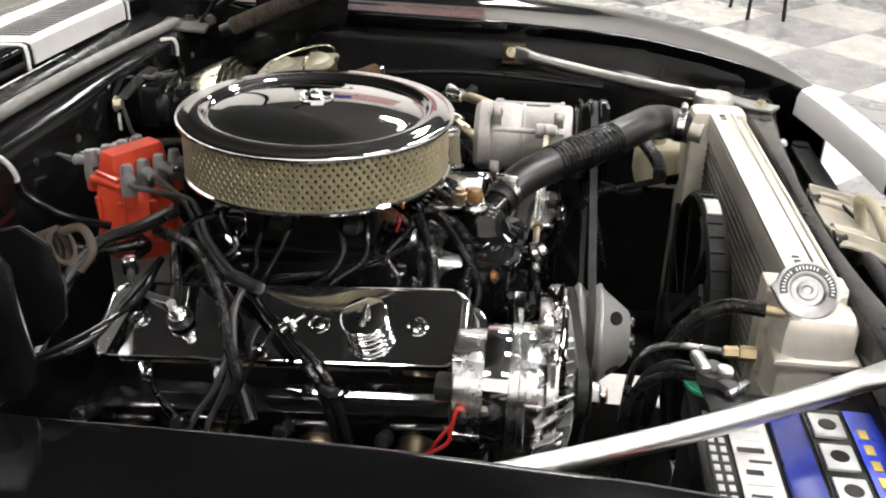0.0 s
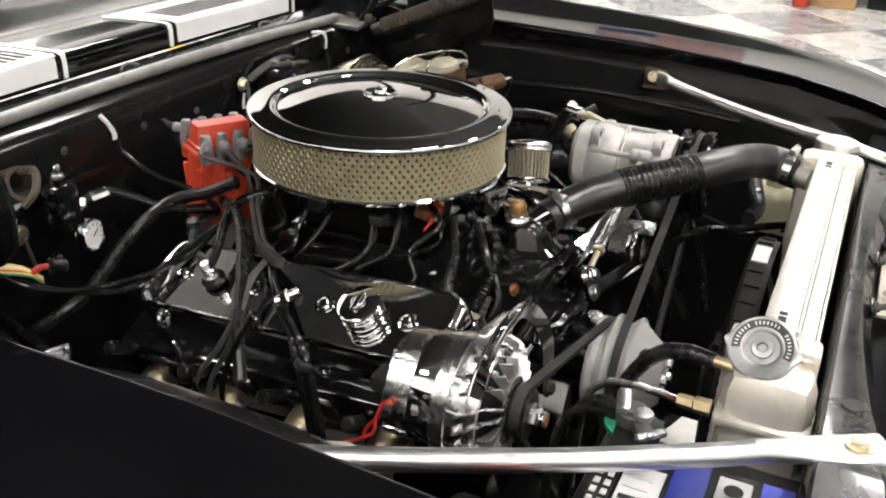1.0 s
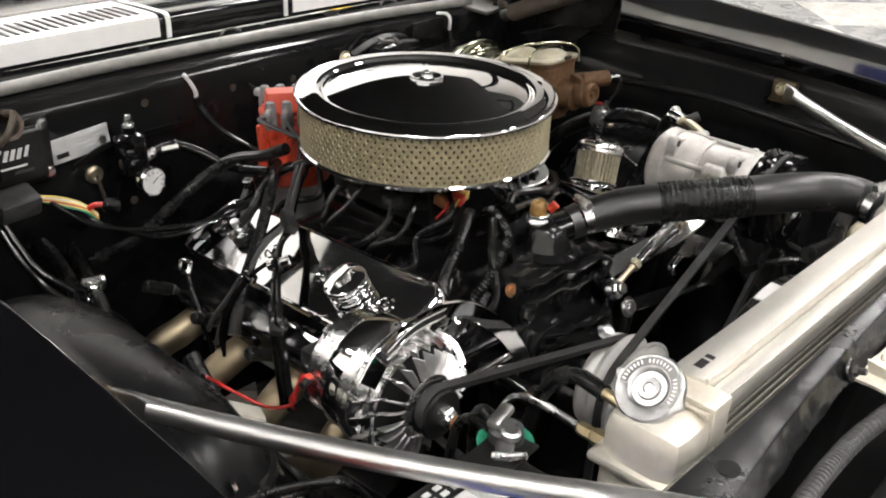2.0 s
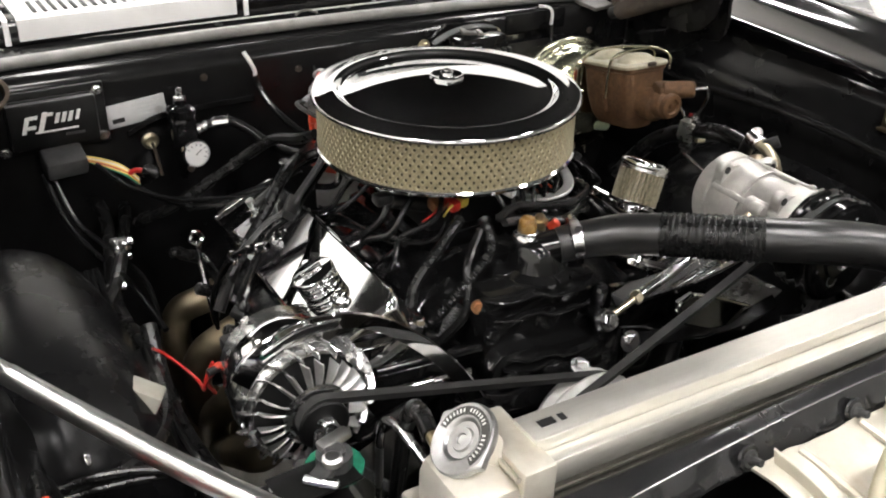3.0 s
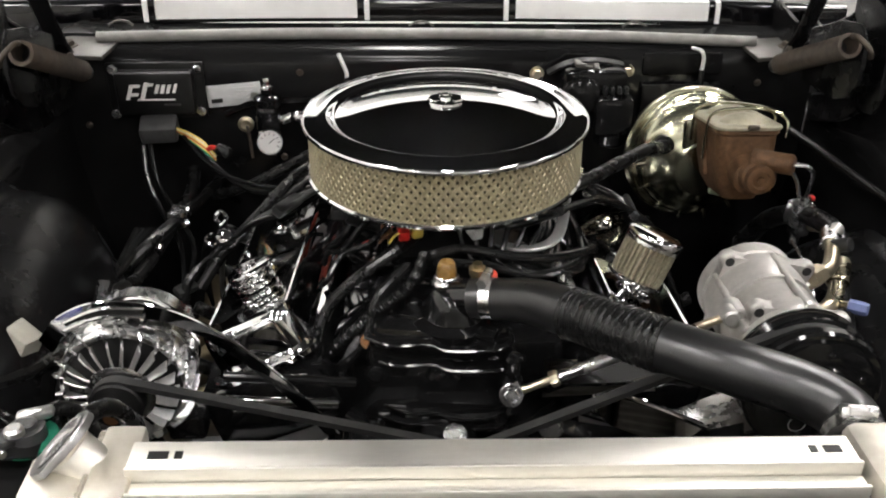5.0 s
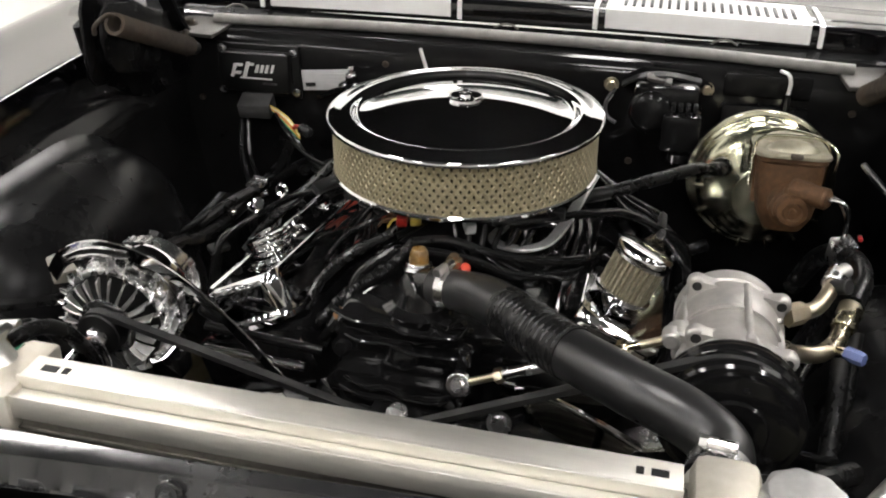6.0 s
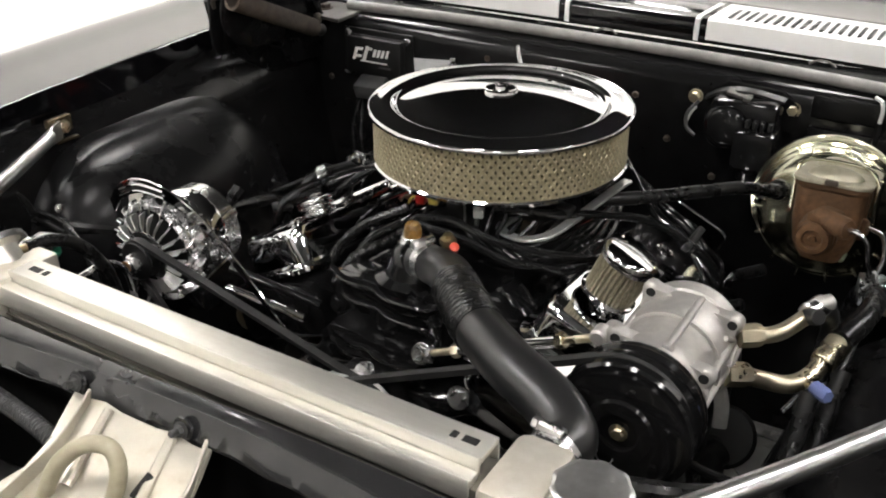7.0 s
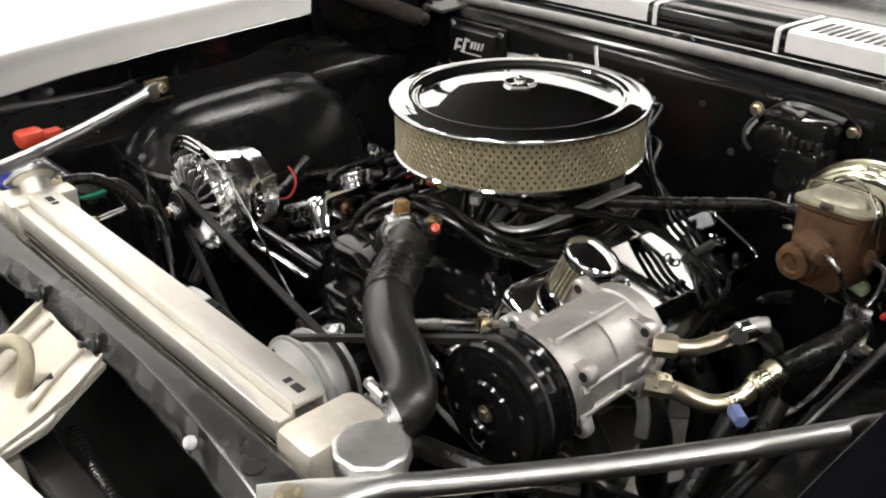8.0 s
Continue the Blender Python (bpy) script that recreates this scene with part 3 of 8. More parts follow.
def expanded_mesh(r, z0, z1, cols, rows):
    """A drum of expanded metal: slanted strands that meet in diamonds."""
    verts, faces = [], []
    h = (z1 - z0) / rows

    def strand(a0, za, a1, zb):
        w, d = 0.0025, 0.0014
        p = Vector((math.cos(a0) * r, math.sin(a0) * r, za))
        q = Vector((math.cos(a1) * r, math.sin(a1) * r, zb))
        out = Vector((math.cos((a0 + a1) / 2), math.sin((a0 + a1) / 2), 0))
        s = (q - p).normalized().cross(out) * w
        i = len(verts)
        for e in (p, q):
            verts.extend([e - s, e - s * 0.6 + out * d, e + s * 0.6 + out * d, e + s])
        faces.extend([(i, i + 1, i + 5, i + 4), (i + 1, i + 2, i + 6, i + 5), (i + 2, i + 3, i + 7, i + 6)])

    da = 2 * math.pi / cols
    for j in range(rows):
        off = 0.5 * (j % 2)
        for k in range(cols):
            a = (k + off) * da
            strand(a, z0 + j * h, a + da / 2, z0 + (j + 1) * h)
            strand(a, z0 + j * h, a - da / 2, z0 + (j + 1) * h)
    me = bpy.data.meshes.new("mesh_screen")
    me.from_pydata([tuple(v) for v in verts], [], faces)
    bm = bmesh.new()
    bm.from_mesh(me)
    bpy.data.meshes.remove(me)
    return bm


part("mesh_screen", expanded_mesh(0.1698, 0.8785, 0.9455, 104, 10), M_MESH, filt, "beige expanded metal screen", 0)

# ---- radiator ----
rad = thing("radiator", (0.03, -0.56, 0.42), "polished aluminium radiator with end tanks behind the support panel", "radiator")


def rz(x, z):
    return z - 0.022 * x


def rbox(x0, x1, y0, y1, z0, z1, bev):
    return moved(box((0, 0, 0), (x1 - x0, y1 - y0, z1 - z0), bev), Matrix.Translation(((x0 + x1) / 2, (y0 + y1) / 2, rz((x0 + x1) / 2, (z0 + z1) / 2))) @ Matrix.Rotation(0.022, 4, "Y"))


channel = part("top_channel", rbox(-0.262, 0.290, -0.578, -0.547, 0.884, 0.890, 0.0012), M_ALU, rad, "brushed aluminium top channel")
part("channel_step", rbox(-0.262, 0.290, -0.596, -0.582, 0.873, 0.8810, 0.0015), M_ALU, rad, "brushed aluminium step")
part("channel_ridge", rbox(-0.262, 0.290, -0.5815, -0.578, 0.873, 0.8925, 0.0012), M_ALU, channel)
part("front_lip", rbox(-0.262, 0.290, -0.5995, -0.596, 0.862, 0.8845, 0.001), M_ALU, channel)
part("rear_lip", rbox(-0.262, 0.290, -0.550, -0.547, 0.85, 0.8835, 0.001), M_ALU, channel)
for xx, ww in ((-0.2405, 0.0150), (-0.2255, 0.0060), (0.2725, 0.0135), (0.2575, 0.0060)):
    part("slot", rbox(xx - ww / 2, xx + ww / 2, -0.567, -0.559, 0.8885, 0.8906, 0), M_BLACK, channel)
core = part("core", rbox(-0.26, 0.29, -0.594, -0.552, 0.42, 0.872, 0.002), M_CORE, rad, "grey finned radiator core")
for i in range(40):
    zz = 0.86 - 0.011 * i
    part("core_tube", rbox(-0.26, 0.29, -0.596, -0.550, zz - 0.0012, zz + 0.0012, 0), M_TUBE_EDGE, core)


def tank(x0, x1, z1, bev, name):
    return part(name, rbox(x0, x1, -0.608, -0.528 if x0 < 0 else -0.522, 0.42, z1, bev), M_TANK, rad, "dull aluminium end tank")


tank_p = tank(-0.350, -0.286, 0.881, 0.022, "end_tank")
tank_d = tank(0.291, 0.345, 0.888, 0.012, "end_tank")
part("tank_header", rbox(-0.294, -0.2625, -0.604, -0.522, 0.42, 0.8865, 0.004), M_TANK, tank_p, "square aluminium header block")
part("weld_bead", tube([(-0.291, -0.524, 0.60), (-0.291, -0.523, 0.75), (-0.291, -0.525, 0.874), (-0.292, -0.536, 0.8865), (-0.292, -0.600, 0.8865)], 0.0022, 8, 20, lambda u: 1 + 0.25 * math.sin(240 * u)), M_TANK, tank_p)
part("pressed_band", rbox(-0.3520, -0.290, -0.6105, -0.5260, 0.826, 0.836, 0.004), M_TANK, tank_p)
part("pressed_band", rbox(-0.3520, -0.290, -0.6105, -0.5260, 0.780, 0.786, 0.0028), M_TANK, tank_p)
part("filler_tank", rbox(0.338, 0.410, -0.604, -0.526, 0.42, 0.848, 0.018), M_TANK, rad, "dull aluminium filler tank")


def rad_cap(c, r, label, tilt, k=1.0):
    t = part("radiator_cap", lathe([(q * r, h * k) for q, h in ((0.80, 0.002), (1.0, 0.001), (1.02, 0.003), (1.0, 0.009), (0.95, 0.0105), (0.90, 0.0100), (0.62, 0.0108), (0.56, 0.0095), (0.50, 0.0065), (0.34, 0.0065), (0.30, 0.0090), (0.16, 0.0095), (0.13, 0.0075), (0, 0.0075))],
                       c, Vector(c) + Vector(tilt), 64, wave=lambda w, i: 1 + (0.14 * max(0, math.cos(2 * w)) ** 24 if 0 < i < 4 else 0.012 * math.cos(28 * w) * (k > 1.2) if 0 < i < 5 else 0)), M_CAPSTAMP, rad, label)
    part("filler_neck", lathe([(r * 0.62, -0.040), (r * 0.62, -0.004), (r * 0.84, 0.001), (r * 0.84, 0.004), (0, 0.004)], c, Vector(c) + Vector(tilt), 36), M_ALU, t)
    return t


M_CAP = mat("dull_zinc_cap", (0.62, 0.62, 0.61), 0.36, 1.0, var=0.08, scale=140, bump=0.1, rough_var=0.12, dirt=(0.45, 0.44, 0.42), dirt_amount=0.3, dirt_scale=30)
M_CAPSTAMP = mat("stamped_steel_cap", (0.34, 0.34, 0.335), 0.36, 1.0, var=0.10, scale=140, bump=0.1, rough_var=0.14, dirt=(0.22, 0.215, 0.21), dirt_amount=0.4, dirt_scale=30)
pcap = rad_cap((-0.310, -0.555, 0.898), 0.0300, "round stamped steel radiator cap on the aluminium tank", (-0.66, 0.08, 0.72), 0.7)
# printed ring on the cap
cax = Vector((-0.66, 0.08, 0.72)).normalized()
cu = (V(1, -0.1, 0) - cax * cax.dot(V(1, -0.1, 0))).normalized()
cv = cax.cross(cu)
cbase = Vector((-0.310, -0.555, 0.898)) + cax * 0.0078
part("printed_ring", sheet([[cbase + (cu * math.cos(w) + cv * math.sin(w)) * q for q in (0.0192, 0.0265)] for w in (radians(-105 + 7 * k) for k in range(31))], 0.0006), mat("dark_printed_metal", (0.07, 0.069, 0.067), 0.32, 0.9, var=0.1, scale=90), pcap, "dark printed warning ring")
for k in range(24):
    w = radians(-98 + 8.5 * k)
    if k not in (7, 8, 16):
        q = cbase + (cu * math.cos(w) + cv * math.sin(w)) * 0.0228 + cax * 0.0006
        rad_dir = cu * math.cos(w) + cv * math.sin(w)
        part("printed_bar", strap([q - rad_dir * 0.0016, q + rad_dir * 0.0016], -cu * math.sin(w) + cv * math.cos(w), 0.0013, 0.0003, 1), M_PRINT, pcap)

c2 = Vector((0.376, -0.566, 0.866))
cap2 = part("radiator_cap", lathe([(0.0, 0.0), (0.027, 0.0), (0.0305, 0.0015), (0.0312, 0.004), (0.0312, 0.0165), (0.0305, 0.0195), (0.028, 0.0212), (0.026, 0.0212), (0.0, 0.0216)], c2, c2 + V(0.03, -0.02, 1), 80, wave=lambda w, i: 1 + (0.030 * math.cos(9 * w) if 0 < i < 7 else 0)), M_CAP, rad, "round silver scalloped radiator cap on the aluminium tank")
part("neck", lathe([(0.022, -0.026), (0.022, -0.006), (0.026, -0.004), (0.026, 0.001)], c2, c2 + V(0.03, -0.02, 1), 40), M_ALU, cap2)

# ---- chrome fender braces ----
M_OLDZINC = mat("tarnished_zinc", (0.12, 0.095, 0.06), 0.38, 0.9, var=0.2, scale=80, bump=0.1, dirt=(0.05, 0.04, 0.03), dirt_amount=0.5, dirt_scale=40)
def flared_end(p, q, side, up):
    """A tube's end hammered out from round at p to a flat tongue at q."""
    p, q, side, up = Vector(p), Vector(q), Vector(side), Vector(up)
    rows = []
    for i in range(9):
        u = i / 8
        k = u * u * (3 - 2 * u)
        w, h = 0.0098 + (0.0185 - 0.0098) * min(1.0, 1.5 * k), 0.0098 + (0.0030 - 0.0098) * min(1.0, 1.6 * k)
        n = 2.0 + 3.0 * k
        rows.append([p + (q - p) * u + side * (w * abs(math.cos(v)) ** (2 / n) * (1 if math.cos(v) > 0 else -1)) + up * (h * abs(math.sin(v)) ** (2 / n) * (1 if math.sin(v) > 0 else -1)) for v in (2 * math.pi * j / 24 for j in range(25))])
    bm = bmesh.new()
    rings = [[bm.verts.new(c) for c in r[:24]] for r in rows]
    for ra, rb in zip(rings, rings[1:]):
        for j in range(24):
            bm.faces.new((ra[j], ra[(j + 1) % 24], rb[(j + 1) % 24], rb[j]))
    bm.faces.new(rings[0])
    bm.faces.new(rings[-1])
    return bm


def brace(s, a, b, label):
    a, b = Vector(a), Vector(b)
    t = thing("fender_brace", a, label, "brace", "fender braces")
    d = (b - a).normalized()
    part("bar", tube([a + d * 0.03, a + d * 0.12 - V(0, 0, 0.004), (a + b) / 2 - V(0, 0, 0.006), b - d * 0.12 - V(0, 0, 0.003), b - d * 0.08], 0.0100, 18), M_CHROME_OLD, t, "polished chrome tube")
    side = d.cross(V(0, 0, 1)).normalized()
    part("flat_end", flared_end(b - d * 0.085, b + d * 0.024, side, side.cross(d)), M_CHROME_OLD, t, "flattened chrome end")
    part("bolt", bolt(b + V(0, 0, 0.003), (0, 0, 1), 0.008), M_ZINC, t)
    br = part("bracket", join(box(a + V(s * 0.010, 0.008, 0.0), (0.012, 0.042, 0.034), 0.003), box(a + V(s * 0.004, 0.008, -0.016), (0.022, 0.040, 0.004), 0.001)), M_OLDZINC, t, "tarnished zinc bracket")
    part("bolt", bolt(a + V(s * 0.003, 0.012, 0.002), (-s, 0, 0.2), 0.007), M_ZINC, br)
    part("flat_end", flared_end(a + d * 0.055, a - d * 0.004, side.cross(d) * 0.75, side), M_CHROME_OLD, t, "flattened chrome end")
    return t


brace(-1, (-0.610, -0.235, 0.871), (-0.392, -0.645, 0.877), "polished chrome brace bar from fender to radiator support")
brace(1, (0.630, -0.239, 0.868), (0.370, -0.640, 0.872), "polished chrome brace bar from fender to radiator support")

# ---- engine ----
E = Matrix.Translation((0, 0, 0.766)) @ Matrix.Rotation(-0.066, 4, "X")
engine = thing("engine", (0, 0, 0.20), "black painted V8 engine with chrome valve covers", "engine")


def eb(c, s, bev=0.004, rot=(0, 0, 0)):
    return moved(box(c, s, bev, rot), E)


block = part("block", join(eb((0, 0.01, -0.26), (0.30, 0.50, 0.30), 0.02), eb((0, 0.01, -0.46), (0.22, 0.46, 0.20), 0.03)), M_ENGINE, engine, "gloss black engine block")
for s in (-1, 1):
    head = part("cylinder_head", eb((s * 0.205, 0.0, -0.095), (0.155, 0.48, 0.085), 0.01, (0, s * 20, 0)), M_ENGINE, engine, "gloss black cylinder head")
    for i in range(4):
        yy = -0.17 + 0.115 * i
        part("exhaust_flange", eb((s * 0.272, yy, -0.118), (0.02, 0.07, 0.06), 0.006, (0, s * 30, 0)), M_ENGINE, head)
intake = part("intake_manifold", join(eb((0, -0.01, -0.075), (0.27, 0.40, 0.09), 0.02), eb((0, -0.01, -0.02), (0.20, 0.26, 0.07), 0.02)), M_ENGINE, engine, "gloss black intake manifold")
for s in (-1, 1):
    for yy in (-0.16, -0.055, 0.055, 0.16):
        part("runner", moved(tube([(s * 0.04, yy * 0.5, -0.03), (s * 0.09, yy * 0.8, -0.035), (s * 0.15, yy, -0.07)], 0.024, 12), E), M_ENGINE, intake)

# throttle body under the air cleaner
tb = part("throttle_body", box((0, 0, 0.82), (0.15, 0.17, 0.075), 0.014), M_SATIN, engine, "dark throttle body with injectors under the air cleaner")
part("flange", box((0, 0, 0.785), (0.18, 0.19, 0.014), 0.006), M_ENGINE, tb)
for xx, yy in ((-0.085, -0.07), (-0.085, 0.02), (0.085, -0.07), (0.085, 0.02)):
    part("injector", rod((xx * 0.8, yy, 0.825), (xx * 1.45, yy, 0.845), 0.010, 12, 0.002), M_SATIN, tb)
    part("connector", box((xx * 1.55, yy, 0.849), (0.022, 0.018, 0.014), 0.003), M_BLACK, tb)
for k, (xx, mm) in enumerate(((-0.075, M_ORANGE), (-0.055, M_REDWIRE), (-0.04, M_YELLOW), (0.03, M_LABEL))):
    part("plug", box((xx, -0.105 - 0.006 * (k % 2), 0.842), (0.014, 0.022, 0.014), 0.003, (10, 0, 8 * k)), mm, tb, "coloured wire plug")
for k, (xx, mm) in enumerate(((-0.085, M_REDWIRE), (-0.072, M_ORANGE), (-0.060, M_YELLOW))):
    part("wire", tube([(xx + 0.02, -0.10, 0.846), (xx + 0.008, -0.116, 0.845), (xx - 0.004, -0.122, 0.840 + 0.002 * k), (xx - 0.012 - 0.006 * (k < 1), -0.120, 0.832)], 0.0014, 6), mm, tb)


def valve_cover(s):
    t = thing("valve_cover", (s * 0.226, 0, 0.70), "chrome valve cover with bolts on the black engine", "valve cover", "valve covers")
    T = Matrix.Translation((s * 0.2275, 0, 0.7655)) @ Matrix.Rotation(0.044 if s < 0 else 0.0, 4, "Z").inverted() @ Matrix.Rotation(-0.083, 4, "X") @ Matrix.Rotation(s * radians(25), 4, "Y")
    b = bmesh.new()
    # rounded body with a raised lip round its sunken top
    def ring(hx, hy, z, r):
        pts = []
        for cx, cy, a0 in ((hx - r, hy - r, 0), (-hx + r, hy - r, 90), (-hx + r, -hy + r, 180), (hx - r, -hy + r, 270)):
            for k in range(7):
                a = radians(a0 + 15 * k)
                pts.append((cx + r * math.cos(a), cy + r * math.sin(a), z))
        return pts
    levels = [(0.0670, 0.237, -0.058, 0.03), (0.0675, 0.238, -0.057, 0.03), (0.0675, 0.238, -0.0515, 0.03), (0.0665, 0.237, -0.0505, 0.03), (0.0590, 0.229, -0.0495, 0.024), (0.0565, 0.226, -0.046, 0.022), (0.0555, 0.225, -0.012, 0.022), (0.0550, 0.2225, -0.004, 0.022),
              (0.0535, 0.218, 0.0002, 0.020), (0.0520, 0.216, 0.0008, 0.019), (0.0508, 0.2145, -0.0002, 0.018), (0.0500, 0.2135, -0.0014, 0.017)]
    rings = [[b.verts.new(p) for p in ring(*lv)] for lv in levels]
    for p, q in zip(rings, rings[1:]):
        for k in range(len(p)):
            j = (k + 1) % len(p)
            b.faces.new((p[k], p[j], q[j], q[k]))
    b.faces.new(rings[-1])
    part("cover", moved(b, T), M_CHROME, t, "bright chrome shell", 30)
    for yy in (-0.165, -0.050, 0.060, 0.172):
        p = T @ V(0.0, yy, -0.003)
        up = (T.to_3x3() @ V(0, 0, 1))
        part("bolt", join(lathe([(0, 0.001), (0.0125, 0.001), (0.0125, 0.0025), (0.0105, 0.0032), (0.009, 0.0018), (0, 0.0018)], p, p + up, 24), hexa(p + up * 0.0015, p + up * 0.008, 0.0056)), M_CHROME, t)
    return t, T


vcp, TP = valve_cover(-1)
vcd, TD = valve_cover(1)
# raised badge plates without lettering
for T, yy, t in ((TP, 0.02, vcp), (TD, -0.01, vcd)):
    for k in range(8):
        part("badge_bar", moved(box((0.030 if T is TP else -0.030, yy - 0.05 + 0.013 * k, -0.0028), (0.010, 0.008, 0.0015), 0.0005), T), M_BLACK, t, "dark badge bar")
part("badge_disc", moved(lathe([(0.014, -0.003), (0.014, -0.0015), (0, -0.0015)], n=24), TD @ Matrix.Translation((0.008, 0.03, 0))), M_BLACK, vcd)

# twist-in oil cap on the passenger cover
p = TP @ V(-0.004, -0.108, -0.003)
up = (TP.to_3x3() @ V(0, 0, 1))
oil = thing("oil_cap", p, "chrome oil filler cap with stacked rings on the valve cover", "oil cap")
part("neck", lathe([(0.021, 0), (0.021, 0.002), (0.0262, 0.0035), (0.0268, 0.006), (0.0262, 0.0085), (0.0225, 0.010), (0.0225, 0.012), (0.0266, 0.0135), (0.0272, 0.016), (0.0266, 0.0185), (0.0225, 0.020)], p, p + up, 48), M_CHROME, oil)
part("cap", lathe([(0.022, 0.019), (0.0272, 0.020), (0.0280, 0.0225), (0.0272, 0.0255), (0.025, 0.0268), (0, 0.0272)], p, p + up, 48), M_CHROME, oil)
OT = Matrix.Translation(p) @ TP.to_3x3().to_4x4()
part("grip", moved(join(box((0, 0, 0.0297), (0.028, 0.008, 0.006), 0.002), box((0, 0, 0.0292), (0.013, 0.015, 0.005), 0.002)), OT), M_CHROME, oil)

# PCV valve and hose on the passenger cover
p = Vector((-0.226, 0.118, 0.757))
pcv = thing("pcv_valve", p, "small steel valve in a rubber grommet with a black hose", "valve")
part("grommet", lathe([(0.016, 0), (0.016, 0.005), (0.012, 0.008), (0, 0.008)], p, p + up, 24), M_RUBBER, pcv)
part("valve", lathe([(0.010, 0.006), (0.011, 0.012), (0.008, 0.014), (0.008, 0.022), (0.0055, 0.024), (0.0055, 0.034), (0, 0.034)], p, p + up, 16), M_STEEL, pcv)
part("hose", tube([p + up * 0.022, (-0.206, 0.127, 0.790), (-0.170, 0.138, 0.815), (-0.13, 0.14, 0.828), (-0.09, 0.10, 0.84)], 0.0068, 12), M_RUBBER, pcv)
sh = thing("steam_line", (-0.151, 0.207, 0.783), "short grey hose from a hex fitting behind the cover", "hose")
part("fitting", hexa((-0.151, 0.207, 0.772), (-0.151, 0.207, 0.790), 0.010), M_STEEL, sh, "steel hex fitting")
part("hose", tube([(-0.151, 0.207, 0.784), (-0.158, 0.204, 0.780), (-0.172, 0.196, 0.768), (-0.190, 0.169, 0.766), (-0.214, 0.130, 0.774)], 0.0042, 10), M_LEAD, sh)

# filter breather on the driver cover
a, c = Vector((0.221, -0.141, 0.787)), Vector((0.246, -0.131, 0.845))
ax = (c - a).normalized()
breather = thing("crankcase_breather", a, "pleated cone breather with a chrome cap on the valve cover", "breather filter")
part("neck", lathe([(0.016, -0.03), (0.016, 0.010), (0.026, 0.010)], a, c, 24), M_CHROME, breather)
part("element", lathe([(0.0315, 0.006), (0.0322, 0.056)], a, c, 240, wave=lambda w, i: 1 - 0.11 * max(0.0, math.cos(32 * w)) ** 0.6), M_PLEAT, breather, "grey pleated filter element", 20)
part("base_ring", lathe([(0.018, 0.000), (0.034, 0.000), (0.0355, 0.003), (0.0355, 0.007), (0.031, 0.008)], a, c, 48), M_CHROME, breather)
part("cap", lathe([(0.031, 0.054), (0.0345, 0.054), (0.0355, 0.057), (0.0350, 0.061), (0.033, 0.0635), (0.027, 0.0655), (0.012, 0.067), (0, 0.0672)], a, c, 64), M_CHROME, breather, "polished chrome cap")
part("band", lathe([(0.0325, 0.049), (0.0338, 0.050), (0.0338, 0.054), (0.0325, 0.055)], a, c, 48), M_STEEL, breather)

# ---- front of the engine ----
wp = thing("water_pump", (0, -0.30, 0.55), "gloss black water pump and timing cover with bolts", "water pump")
part("housing", box((-0.015, -0.235, 0.735), (0.165, 0.055, 0.095), 0.010), M_ENGINE, wp, "gloss black casting")
part("lower_boss", box((-0.015, -0.262, 0.690), (0.15, 0.06, 0.030), 0.010), M_ENGINE, wp)
part("top_rail", box((-0.015, -0.24, 0.785), (0.15, 0.05, 0.016), 0.006), M_ENGINE, wp)
part("flange", prism([(-0.09, 0.0), (-0.075, 0.016), (-0.03, 0.016), (-0.02, 0.008), (0.05, 0.006), (0.06, -0.006), (0.055, -0.02), (-0.085, -0.02)], (-0.012, -0.262, 0.712), (-0.012, -0.285, 0.712), 0.002), M_ENGINE, wp)
part("flange", tube([(-0.092, -0.268, 0.716), (-0.06, -0.280, 0.706), (-0.02, -0.284, 0.706), (0.0, -0.284, 0.700), (0.05, -0.288, 0.704), (0.062, -0.285, 0.722)], 0.006, 8), M_ENGINE, wp)
part("nose", rod((0, -0.26, 0.655), (0, -0.345, 0.650), 0.040, 28, 0.006), M_ENGINE, wp)
for sx in (-1, 1):
    part("inlet", tube([(0, -0.275, 0.66), (sx * 0.07, -0.270, 0.655), (sx * 0.115, -0.235, 0.66)], 0.026, 14), M_ENGINE, wp)
part("timing_cover", lathe([(0.0, 0.0), (0.10, 0.0), (0.11, 0.02), (0.11, 0.05)], (0, -0.275, 0.56), (0, 0, 0.56), 40), M_ENGINE, wp, "black timing cover")
for q in ((-0.004, -0.328, 0.712), (0.062, -0.265, 0.735), (-0.088, -0.262, 0.745), (-0.05, -0.285, 0.705), (0.048, -0.29, 0.705)):
    part("bolt", bolt(q, (0, -0.45, 1) if q[1] < -0.3 else (0, -1, 0.25), 0.0085), M_STEEL if q[1] < -0.3 else M_ENGINE, wp)
part("lug", lathe([(0.014, -0.004), (0.014, 0.004), (0, 0.004)], (-0.004, -0.326, 0.706), (-0.004, -0.34, 0.72), 18), M_ENGINE, wp)

